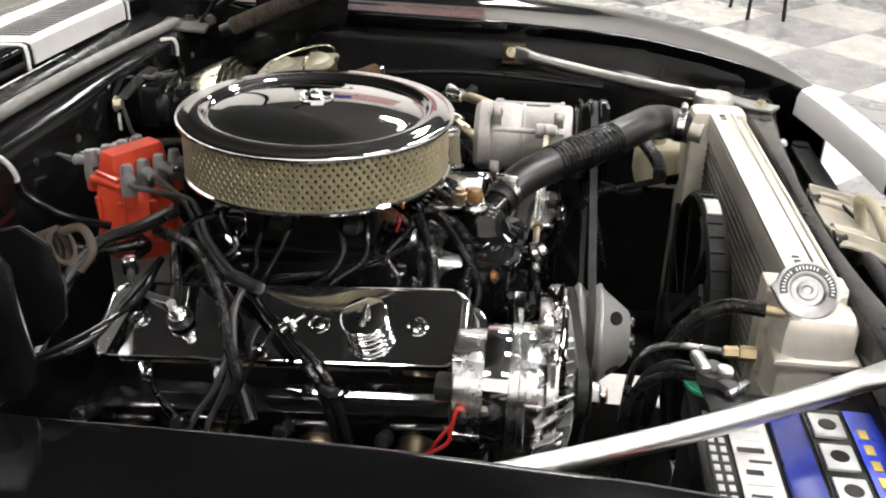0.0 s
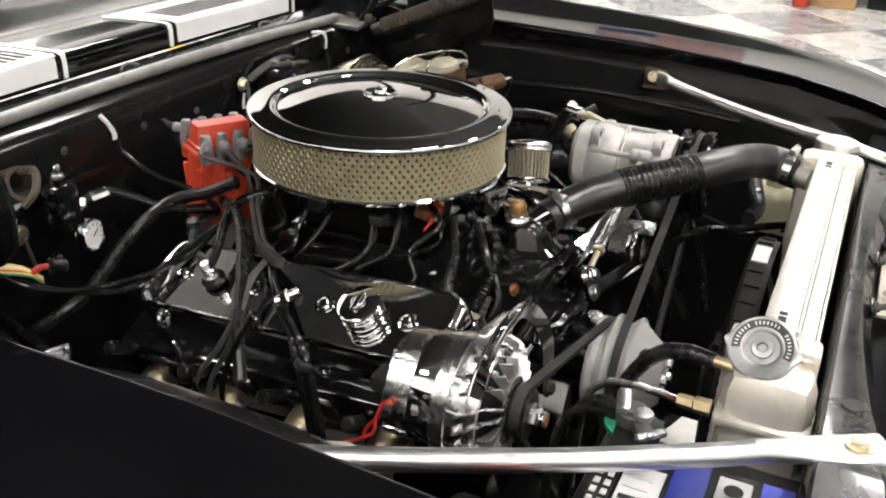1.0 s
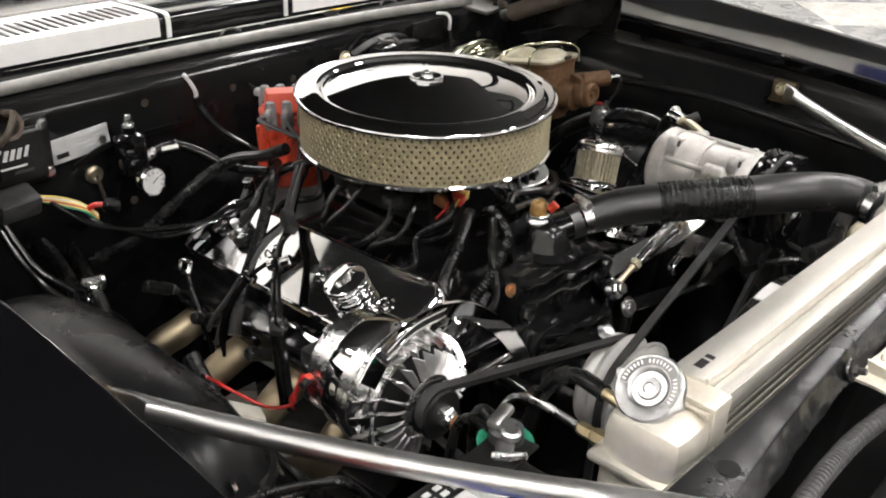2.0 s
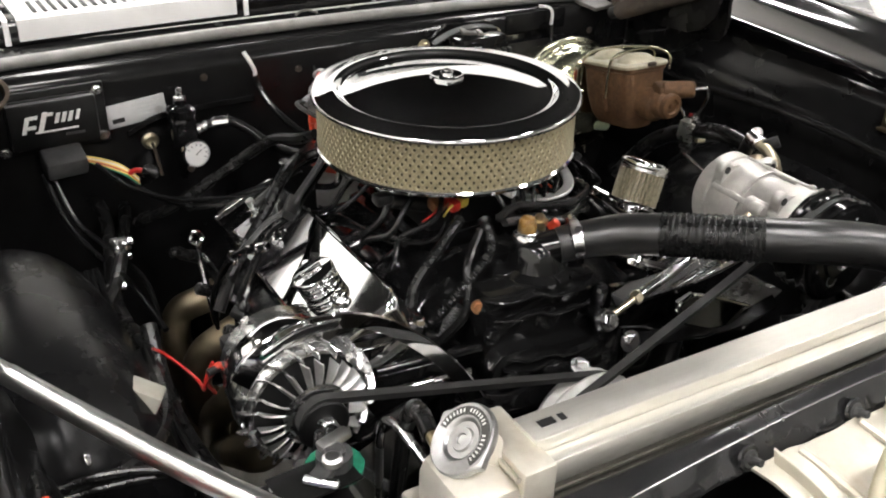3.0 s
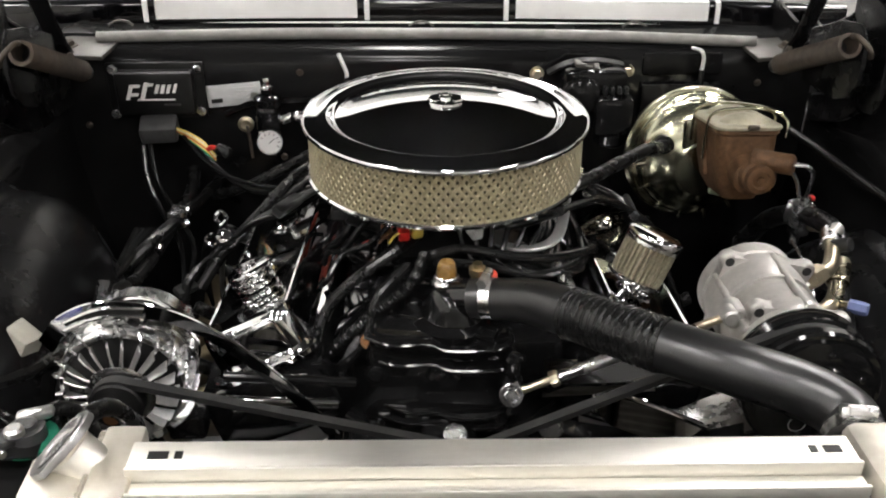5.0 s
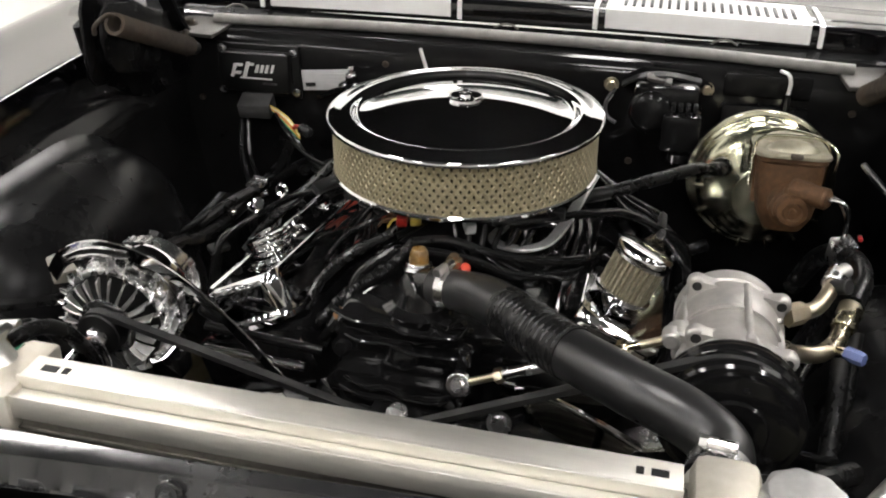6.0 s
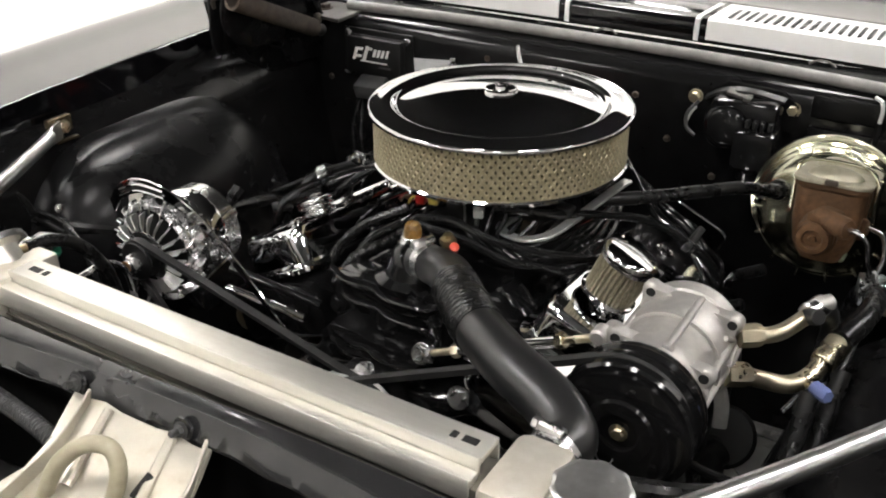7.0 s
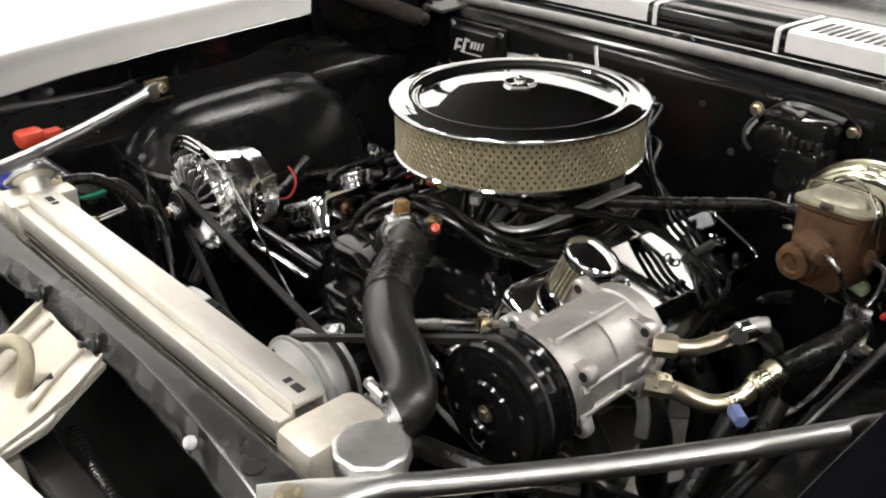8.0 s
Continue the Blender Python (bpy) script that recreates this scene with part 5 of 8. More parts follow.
for ang in (100, 60, 10):
    a = radians(ang)
    c = CC + V(math.cos(a) * 0.048, -0.004, math.sin(a) * 0.048)
    part("bolt", bolt(c, (0, -1, 0), 0.007), M_STEEL, comp)
clutch = part("clutch_pulley", lathe([(0.030, 0.0), (0.062, 0.0), (0.067, -0.002), (0.068, -0.006), (0.060, -0.013), (0.068, -0.020), (0.0685, -0.024), (0.061, -0.031), (0.0685, -0.038), (0.0685, -0.046), (0.066, -0.049), (0.0, -0.049)], CC + V(0, -0.006, 0), CC + BK, 72), M_ENGINE, comp, "gloss black grooved clutch pulley")
part("clutch_plate", lathe([(0.060, 0.0), (0.060, 0.003), (0.056, 0.004), (0.034, 0.0045), (0.032, 0.008), (0.020, 0.009), (0.018, 0.005), (0.0, 0.005)], CC + V(0, -0.055, 0), CC - BK, 56), M_ENGINE, clutch, "gloss black clutch plate")
part("worn_groove", lathe([(0.0600, -0.0085), (0.0665, -0.0075), (0.0672, -0.0045), (0.0600, -0.0035)], CC + V(0, -0.006, 0), CC + BK, 72), M_HINGE, clutch, "brown worn pulley face")
part("hub_nut", bolt(CC + V(0, -0.062, 0), (0, -1, 0), 0.0062, 0.005), M_ZINC, clutch, "brass-coloured hub nut")
for k in range(6):
    a = radians(60 * k + 20)
    part("rivet", lathe([(0.004, 0), (0.003, 0.002), (0, 0.0025)], CC + V(math.cos(a) * 0.046, -0.059, math.sin(a) * 0.046), CC + V(math.cos(a) * 0.046, -1, math.sin(a) * 0.046), 10), M_ENGINE, clutch)
part("decal", join(*[rod(CC + V(-0.012 + dx, -0.0598, -0.034 + dz), CC + V(-0.012 + dx, -0.0602, -0.034 + dz), r, 20) for dx, dz, r in ((0, 0, 0.009),)]), M_PRINT, clutch, "small round white decal")
part("decal", rod(CC + V(-0.012, -0.0602, -0.034), CC + V(-0.012, -0.0606, -0.034), 0.0078, 20), M_ENGINE, clutch)
# bracket plates holding it
cb = thing("compressor_bracket", (0.25, -0.25, 0.72), "chrome plated compressor bracket", "bracket")
part("plate", prism([(0, 0), (0.13, 0.005), (0.125, 0.022), (0.05, 0.045), (0.0, 0.05)], (0.10, -0.245, 0.700), (0.10, -0.252, 0.700)), M_CHROME, cb)
part("arm", strap([(0.11, -0.285, 0.685), (0.17, -0.31, 0.69), (0.24, -0.335, 0.70), (0.30, -0.345, 0.72)], (0.2, 0.8, 0.5), 0.020, 0.006), M_ENGINE, cb, "black bracket arm")
part("arm", strap([(0.10, -0.255, 0.735), (0.16, -0.27, 0.745), (0.22, -0.285, 0.76), (0.275, -0.30, 0.785)], (0.2, 0.8, 0.5), 0.030, 0.006), M_CHROME, cb, "chrome bracket arm")
part("brace", sheet([[(0.142, -0.330, 0.744), (0.160, -0.331, 0.722), (0.200, -0.333, 0.704), (0.243, -0.336, 0.700)], [(0.140, -0.328, 0.757), (0.163, -0.328, 0.764), (0.210, -0.330, 0.745), (0.262, -0.333, 0.720)]], 0.005), M_CHROME, cb, "polished brace plate")
part("brace_flange", tube([(0.142, -0.334, 0.744), (0.139, -0.333, 0.755), (0.150, -0.333, 0.7625), (0.163, -0.333, 0.7640), (0.210, -0.335, 0.745), (0.262, -0.338, 0.720)], 0.0028, 8), M_CHROME, cb)
part("bolt", bolt((0.105, -0.292, 0.690), (0, -1, 0.4), 0.010), M_STEEL, cb)
part("lower_plate", box((0.29, -0.30, 0.70), (0.09, 0.07, 0.012), 0.004, (0, -15, 10)), M_STEEL, cb)

# refrigerant fittings and hoses
fit = thing("refrigerant_line", (0.40, -0.21, 0.83), "yellow zinc elbow fitting with a black hose on the compressor", "refrigerant line", "refrigerant lines")
part("nut", hexa((0.396, -0.222, 0.832), (0.416, -0.208, 0.832), 0.0125), M_ZINC, fit)
part("pipe", tube([(0.405, -0.216, 0.832), (0.428, -0.198, 0.832), (0.443, -0.170, 0.836), (0.452, -0.145, 0.838)], 0.0085, 14), M_ZINC, fit, "yellow zinc pipe")
part("crimp", rod((0.448, -0.153, 0.837), (0.458, -0.125, 0.838), 0.0125, 18, 0.002), M_STEEL, fit)
part("port_cap", rod((0.448, -0.158, 0.838), (0.462, -0.172, 0.848), 0.0085, 14, 0.001), M_BLACK, fit)
part("end_cap", rod((0.452, -0.140, 0.842), (0.467, -0.125, 0.845), 0.0085, 16, 0.002), M_CAST, fit, "pale metal end cap")
part("hose", tube([(0.458, -0.130, 0.836), (0.466, -0.116, 0.822), (0.468, -0.105, 0.795), (0.462, -0.085, 0.735), (0.45, -0.06, 0.65)], 0.0105, 14), M_RUBBER, fit)
fit2 = thing("refrigerant_line", (0.41, -0.20, 0.77), "yellow zinc elbow fitting with a blue cap on the compressor", "refrigerant line", "refrigerant lines")
part("nut", hexa((0.388, -0.222, 0.782), (0.409, -0.203, 0.777), 0.0135), M_ZINC, fit2)
part("pipe", tube([(0.40, -0.212, 0.780), (0.420, -0.192, 0.768), (0.445, -0.178, 0.762), (0.464, -0.160, 0.769), (0.473, -0.138, 0.785)], 0.010, 14), M_ZINC, fit2, "yellow zinc pipe")
part("crimp", lathe([(0.0135, 0), (0.0145, 0.003), (0.0145, 0.010), (0.0125, 0.012), (0.0125, 0.018), (0.0145, 0.020), (0.0145, 0.032), (0.012, 0.034)], (0.471, -0.146, 0.779), (0.486, -0.108, 0.800), 18), M_ZINC, fit2)
part("port", tube([(0.458, -0.166, 0.765), (0.468, -0.176, 0.768), (0.474, -0.182, 0.770)], 0.005, 10), M_ZINC, fit2)
part("port_cap", hexa((0.472, -0.181, 0.770), (0.489, -0.195, 0.772), 0.0082), M_BLUECAP, fit2, "dusty blue plastic cap")
part("hose", tube([(0.482, -0.118, 0.795), (0.496, -0.075, 0.802), (0.500, -0.02, 0.798), (0.490, 0.04, 0.780), (0.475, 0.10, 0.74), (0.46, 0.16, 0.66)], 0.0135, 14), M_RUBBER, fit2)
wl = thing("wiring_loom", (0.40, -0.36, 0.75), "black clutch wire in a ribbed sleeve below the compressor", "wire", "wiring looms")
part("wire", tube([(0.385, -0.355, 0.765), (0.405, -0.345, 0.75), (0.44, -0.33, 0.735), (0.455, -0.31, 0.72)], 0.005, 10), M_WIRE, wl)
part("sleeve", tube([(0.40, -0.345, 0.745), (0.405, -0.37, 0.70), (0.39, -0.40, 0.64), (0.37, -0.42, 0.56)], 0.006, 10, 24, lambda u: 1 + 0.12 * math.sin(u * 220)), M_WIRE, wl, "ribbed wire sleeve")
for k, yy in enumerate((-0.18, -0.12)):
    h = thing("heater_hose", (0.49, yy, 0.6), "black rubber hose running down beside the wheelhouse", "hose", "hoses beside the wheelhouse")
    part("hose", tube([(0.47 + 0.02 * k, yy, 0.76), (0.465 + 0.02 * k, yy - 0.05, 0.70), (0.455 + 0.02 * k, yy - 0.12, 0.62), (0.44 + 0.02 * k, yy - 0.2, 0.50)], 0.011, 12), M_RUBBER, h)

# ---- brake booster and master cylinder ----
boo = thing("brake_booster", (0.40, 0.33, 0.80), "round gold zinc plated brake booster on the firewall", "brake booster")
BC = Vector((0.398, 0.20, 0.787))
part("rear_shell", lathe([(0.0, 0.158), (0.062, 0.158), (0.072, 0.12), (0.090, 0.088), (0.101, 0.064), (0.103, 0.052)], BC, BC + BK, 72), M_BOOSTER, boo, "gold zinc plated shell")
part("rim", lathe([(0.100, 0.055), (0.1065, 0.053), (0.108, 0.048), (0.1065, 0.043), (0.100, 0.041)], BC, BC + BK, 72), M_BOOSTER, boo)
fs = part("front_shell", lathe([(0.1025, 0.044), (0.1015, 0.036), (0.0975, 0.033), (0.0965, 0.026), (0.0925, 0.023), (0.0905, 0.015), (0.084, 0.004), (0.074, -0.004), (0.062, -0.009), (0.050, -0.014), (0.042, -0.024), (0.0, -0.026)], BC, BC + BK, 96), M_BOOSTER, boo, "gold zinc plated stepped shell")
for k in range(14):
    a = 2 * math.pi * k / 14
    if math.sin(a) < 0.15:
        part("flute", box(BC + V(math.cos(a) * 0.086, 0.004, math.sin(a) * 0.086), (0.020, 0.005, 0.006), 0.002, (0, -math.degrees(a), 0)), M_BOOSTER, fs)
part("check_valve", join(rod(BC + V(-0.058, 0.004, 0.034), BC + V(-0.062, -0.016, 0.038), 0.014, 18, 0.002), tube([BC + V(-0.060, -0.014, 0.036), BC + V(-0.068, -0.022, 0.038), BC + V(-0.085, -0.026, 0.036)], 0.010, 12)), M_RUBBER, boo, "black check valve")
part("vacuum_hose", tube([BC + V(-0.072, -0.024, 0.037), (0.300, 0.146, 0.835), (0.25, 0.098, 0.836), (0.20, 0.045, 0.838), (0.13, -0.01, 0.838)], 0.0092, 14), M_RUBBER, boo, "black vacuum hose")
part("firewall_bracket", box((0.40, 0.355, 0.80), (0.13, 0.02, 0.13), 0.004), M_BAY, boo)

mc = thing("master_cylinder", (0.42, 0.10, 0.82), "rusty brown cast iron master cylinder with a gold cap", "master cylinder")


def rounded(levels, c, n=9):
    """A body of rounded-rectangle sections: half width, half length, height, corner radius."""
    bm = bmesh.new()
    rings = []
    for hx, hy, z, r in levels:
        ring = []
        for cx, cy, a0 in ((hx - r, hy - r, 0), (-hx + r, hy - r, 90), (-hx + r, -hy + r, 180), (hx - r, -hy + r, 270)):
            for k in range(n):
                w = radians(a0 + 90 * k / (n - 1))
                ring.append(bm.verts.new((c[0] + cx + r * math.cos(w), c[1] + cy + r * math.sin(w), c[2] + z)))
        rings.append(ring)
    for p, q in zip(rings, rings[1:]):
        for k in range(len(p)):
            j = (k + 1) % len(p)
            bm.faces.new((p[k], p[j], q[j], q[k]))
    bm.faces.new(rings[0])
    bm.faces.new(rings[-1])
    return bm


RC = (0.418, 0.130, 0.848)
MT = Matrix.Translation((0.418, 0.130, 0.885)) @ Matrix.Rotation(radians(-10), 4, "X") @ Matrix.Translation((-0.418, -0.130, -0.885))
mb = part("reservoir", moved(rounded([(0.024, 0.046, -0.066, 0.016), (0.034, 0.054, -0.048, 0.018), (0.040, 0.058, -0.016, 0.018), (0.0415, 0.060, 0.026, 0.018), (0.0445, 0.063, 0.029, 0.018), (0.0445, 0.063, 0.034, 0.018)], RC), MT), M_RUST, mc, "rusty cast iron reservoir", 30)
part("waist_rib", moved(rounded([(0.0425, 0.004, -0.040, 0.003), (0.0435, 0.0045, 0.024, 0.003)], RC), MT), M_RUST, mb)
part("bore", join(rod((0.416, 0.185, 0.832), (0.416, 0.030, 0.838), 0.0245, 28, 0.006), rod((0.416, 0.034, 0.843), (0.417, 0.012, 0.848), 0.0225, 24, 0.004)), M_RUST, mc, "rusty cast iron bore")
part("outlet_boss", rod((0.435, 0.110, 0.828), (0.466, 0.104, 0.832), 0.012, 18, 0.003), M_RUST, mc, "rusty outlet boss")
part("outlet_boss", join(rod((0.415, 0.030, 0.868), (0.455, 0.000, 0.872), 0.0135, 20, 0.003), box((0.424, 0.034, 0.862), (0.030, 0.040, 0.026), 0.006, (0, 0, -25))), M_RUST, mc, "rusty outlet boss")
part("front_plug", lathe([(0.0205, 0), (0.0205, 0.005), (0.0185, 0.008), (0.0125, 0.009), (0.0105, 0.005), (0.005, 0.005), (0.004, 0.008), (0, 0.008)], (0.417, 0.012, 0.848), (0.417, -1, 0.848), 28), M_RUST, mc)
part("mount_flange", box((0.415, 0.186, 0.832), (0.105, 0.012, 0.07), 0.006), M_BOOSTER, mc)
cap = part("cap", moved(rounded([(0.0465, 0.065, 0.0, 0.020), (0.0475, 0.066, 0.0015, 0.021), (0.0470, 0.0655, 0.0045, 0.021), (0.0440, 0.062, 0.0060, 0.019), (0.038, 0.056, 0.0066, 0.017)], (0.418, 0.130, 0.8825)), MT), M_CAPGOLD, mc, "dull gold stamped cap", 50)
for yy in (0.100, 0.162):
    dome = lathe([(0.0, 0.0125), (0.008, 0.0120), (0.016, 0.0100), (0.022, 0.0065), (0.0265, 0.0020), (0.0275, -0.001)], n=36)
    bmesh.ops.scale(dome, vec=(1.25, 0.95, 1.0), verts=dome.verts)
    part("stamped_dome", moved(dome, MT @ Matrix.Translation((0.418, yy, 0.8888))), M_CAPGOLD, cap)
part("rim_tab", box((0.419, 0.064, 0.899), (0.016, 0.006, 0.007), 0.002), M_HINGE, cap)
part("bail_wire", tube([(0.370, 0.110, 0.836), (0.371, 0.110, 0.885), (0.375, 0.108, 0.903), (0.397, 0.106, 0.9105), (0.44, 0.106, 0.9105), (0.461, 0.108, 0.903), (0.466, 0.110, 0.885), (0.466, 0.112, 0.845)], 0.0022, 8), M_BOOSTER, mc, "sprung wire clip")
part("bail_wire", tube([(0.373, 0.180, 0.835), (0.372, 0.176, 0.874), (0.378, 0.172, 0.890), (0.40, 0.160, 0.9000), (0.43, 0.130, 0.9080), (0.455, 0.095, 0.9120), (0.470, 0.080, 0.902), (0.470, 0.076, 0.880)], 0.0020, 8), M_BOOSTER, mc, "sprung wire clip")
part("brake_line", tube([(0.455, 0.000, 0.872), (0.468, -0.008, 0.874), (0.479, -0.008, 0.862), (0.482, 0.002, 0.838), (0.487, 0.018, 0.815)], 0.0030, 10), M_STEEL, mc, "bent steel brake line")
part("brake_line", tube([(0.466, 0.104, 0.832), (0.485, 0.095, 0.830), (0.494, 0.070, 0.818), (0.492, 0.048, 0.803)], 0.0030, 10), M_STEEL, mc, "bent steel brake line")
pv = thing("proportioning_valve", (0.490, 0.033, 0.77), "small bright metal brake valve block with line fittings", "brake valve")
part("block", join(box((0.490, 0.033, 0.786), (0.030, 0.026, 0.034), 0.003, (8, 0, 20)), box((0.494, 0.034, 0.762), (0.024, 0.022, 0.020), 0.003, (8, 0, 20))), M_ALTCHROME, pv, "bright machined block")
part("fitting", hexa((0.488, 0.022, 0.803), (0.488, 0.020, 0.816), 0.0065), M_STEEL, pv)
part("fitting", hexa((0.490, 0.034, 0.752), (0.489, 0.034, 0.738), 0.0075), M_ALTCHROME, pv)
part("fitting", rod((0.506, 0.026, 0.766), (0.518, 0.022, 0.766), 0.005, 10), M_ZINC, pv)
part("brake_line", tube([(0.486, 0.034, 0.745), (0.489, 0.002, 0.735), (0.489, -0.035, 0.728), (0.480, -0.075, 0.716), (0.455, -0.110, 0.712), (0.44, -0.14, 0.70)], 0.003, 10), M_STEEL, pv)
part("plug", box((0.512, 0.050, 0.800), (0.006, 0.012, 0.006), 0.002), M_REDWIRE, pv)
part("green_plug", rod((0.410, 0.182, 0.757), (0.440, 0.176, 0.751), 0.0095, 14, 0.003), mat("pale_green_plastic", (0.30, 0.36, 0.24), 0.5), mc, "pale green plug")

# ---- firewall fittings ----
ecu = thing("control_box", (-0.44, 0.355, 0.86), "flat black engine control box screwed to the firewall", "control unit")
part("case", box((-0.442, 0.346, 0.860), (0.122, 0.024, 0.070), 0.006), M_SATIN, ecu)
part("flange", box((-0.442, 0.355, 0.860), (0.152, 0.006, 0.092), 0.002), M_SATIN, ecu)
for xx, zz in ((-0.507, 0.896), (-0.376, 0.895), (-0.375, 0.826), (-0.511, 0.822)):
    part("screw", bolt((xx, 0.351, zz), (0, -1, 0), 0.0055), M_STEEL, ecu)
# the maker's mark as plain slanted shapes
def slant(x, z, w, h, lean=0.35):
    bm = bmesh.new()
    lo = [bm.verts.new((x + a * w / 2 + b * h / 2 * lean, 0.3342, z + b * h / 2)) for a, b in ((-1, -1), (1, -1), (1, 1), (-1, 1))]
    hi = [bm.verts.new((p.co.x, 0.3328, p.co.z)) for p in lo]
    bm.faces.new(lo)
    bm.faces.new(hi)
    for k in range(4):
        bm.faces.new((lo[k], lo[(k + 1) % 4], hi[(k + 1) % 4], hi[k]))
    return bm


for xx, zz, ww, hh in ((-0.480, 0.8640, 0.006, 0.024), (-0.469, 0.8740, 0.012, 0.0050), (-0.473, 0.8600, 0.012, 0.0050), (-0.457, 0.8660, 0.007, 0.028), (-0.447, 0.8760, 0.010, 0.0045),
                       (-0.4370, 0.8690, 0.0055, 0.014), (-0.4280, 0.8690, 0.0055, 0.014), (-0.4190, 0.8690, 0.0055, 0.014), (-0.4090, 0.8700, 0.0045, 0.014)):
    part("mark", slant(xx, zz, ww, hh), M_PRINT, ecu, "plain pale printed mark")
part("mark", slant(-0.440, 0.8515, 0.058, 0.0022, 0.2), M_PRINT, ecu)
part("mark", slant(-0.416, 0.8430, 0.026, 0.0035, 0.2), M_LEAD, ecu)
part("top_rib", rod((-0.497, 0.345, 0.8945), (-0.386, 0.345, 0.8945), 0.0030, 10, 0.001), M_SATIN, ecu)
cn = thing("wire_connector", (-0.44, 0.33, 0.80), "grey multi-pin plug with yellow and red wires", "connector")
part("housing", box((-0.440, 0.325, 0.806), (0.058, 0.04, 0.030), 0.005, (20, 0, 5)), M_LEAD, cn)
for k in range(6):
    part("wire", tube([(-0.412 + 0.001 * k, 0.315, 0.812 - 0.002 * k), (-0.388, 0.304, 0.806 - 0.0025 * k), (-0.366, 0.294 - 0.002 * k, 0.795 - 0.002 * k), (-0.348, 0.284, 0.776 - 0.002 * k)], 0.0015, 6), (M_YELLOW, M_LABEL, M_YELLOW, M_REDWIRE, M_YELLOW, M_GREEN)[k], cn, "thin coloured wire")
part("wire", tube([(-0.362, 0.29, 0.782), (-0.352, 0.284, 0.790), (-0.340, 0.276, 0.790)], 0.004, 8), M_REDWIRE, cn, "red wire")
part("boot", rod((-0.343, 0.278, 0.792), (-0.322, 0.270, 0.784), 0.010, 12, 0.003), M_RUBBER, cn)
pl = thing("data_plate", (-0.32, 0.36, 0.85), "silver-grey data plate with printed lines on the firewall", "plate")
part("plate", box((-0.322, 0.3585, 0.850), (0.088, 0.002, 0.036), 0.0008, (0, -5, 0)), M_GREYLABEL, pl)
part("mark", box((-0.350, 0.3568, 0.840), (0.018, 0.001, 0.007), 0, (0, -5, 0)), M_BLACK, pl)
for k in range(4):
    part("printed_line", box((-0.312, 0.3568, 0.862 - 0.006 * k), (0.050 - 0.008 * k, 0.001, 0.0007), 0, (0, -5, 0)), M_CHROME_OLD, pl)
part("mark", rod((-0.290, 0.3572, 0.848), (-0.290, 0.3565, 0.848), 0.006, 16), M_CHROME_OLD, pl)

reg = thing("fuel_regulator", (-0.265, 0.33, 0.80), "black fuel pressure regulator with a round gauge", "fuel regulator")
part("body", box((-0.265, 0.325, 0.822), (0.038, 0.036, 0.046), 0.008), M_ENGINE, reg)
part("dome", lathe([(0.022, 0), (0.022, 0.012), (0.016, 0.016), (0.010, 0.018), (0.010, 0.026), (0, 0.027)], (-0.265, 0.325, 0.845), (-0.265, 0.325, 1), 24), M_ENGINE, reg)
part("adjuster", join(hexa((-0.265, 0.325, 0.868), (-0.265, 0.325, 0.876), 0.0095), rod((-0.265, 0.325, 0.876), (-0.265, 0.325, 0.888), 0.0045, 10, 0.001)), M_STEEL, reg)
gq = Vector((-0.262, 0.292, 0.798))
gd = V(0.12, -1, 0.10).normalized()
ga = part("gauge", lathe([(0.006, -0.02), (0.006, -0.004), (0.019, -0.002), (0.021, 0.002), (0.021, 0.012), (0.0195, 0.014), (0.0185, 0.012), (0.0, 0.0118)], gq, gq + gd, 36), M_CHROME, reg, "chrome cased pressure gauge")
part("dial", lathe([(0.0182, 0.0122), (0.0, 0.0124)], gq, gq + gd, 36), M_LABEL, ga, "white dial")
part("needle", box(gq + gd * 0.0130 + V(0.003, 0, 0.002), (0.012, 0.0006, 0.0012), 0, (0, -40, 0)), M_BLACK, ga)
for k in range(9):
    a = radians(-30 + 30 * k)
    part("tick", box(gq + gd * 0.0128 + V(0.014 * math.cos(a), 0, 0.014 * math.sin(a)), (0.004, 0.0006, 0.001), 0, (0, -math.degrees(a), 0)), M_BLACK, ga)
part("fitting", rod((-0.246, 0.325, 0.818), (-0.225, 0.322, 0.826), 0.007, 12, 0.001), M_STEEL, reg)
part("fuel_hose", tube([(-0.228, 0.322, 0.825), (-0.20, 0.312, 0.830), (-0.175, 0.29, 0.818), (-0.15, 0.25, 0.800), (-0.12, 0.20, 0.80)], 0.0075, 12), M_WIRE, reg, "black braided fuel hose")
part("hose_end", rod((-0.222, 0.321, 0.826), (-0.196, 0.311, 0.829), 0.009, 10, 0.002), M_STEEL, reg)
part("stay", strap([(-0.34, 0.356, 0.818), (-0.29, 0.353, 0.838), (-0.22, 0.353, 0.842), (-0.14, 0.353, 0.842)], (0, 0, 1), 0.010, 0.003), M_ENGINE, reg)
gb = thing("ground_stud", (-0.308, 0.36, 0.80), "round zinc firewall grommet with a brown wire", "stud")
part("disc", lathe([(0.013, 0), (0.013, 0.004), (0.008, 0.006), (0.004, 0.004), (0, 0.004)], (-0.308, 0.361, 0.799), (-0.308, -1, 0.799), 20), M_ZINC, gb)
part("wire", tube([(-0.306, 0.356, 0.797), (-0.303, 0.352, 0.775), (-0.300, 0.345, 0.745)], 0.0025, 8), M_HINGE, gb)
cable = thing("cable", (-0.145, 0.36, 0.90), "pale cable end on the firewall leading into a black sleeve", "cable")
part("end", tube([(-0.152, 0.352, 0.918), (-0.146, 0.345, 0.905), (-0.140, 0.342, 0.890), (-0.140, 0.342, 0.880)], 0.0032, 8), M_LABEL, cable, "pale bent sleeve end")
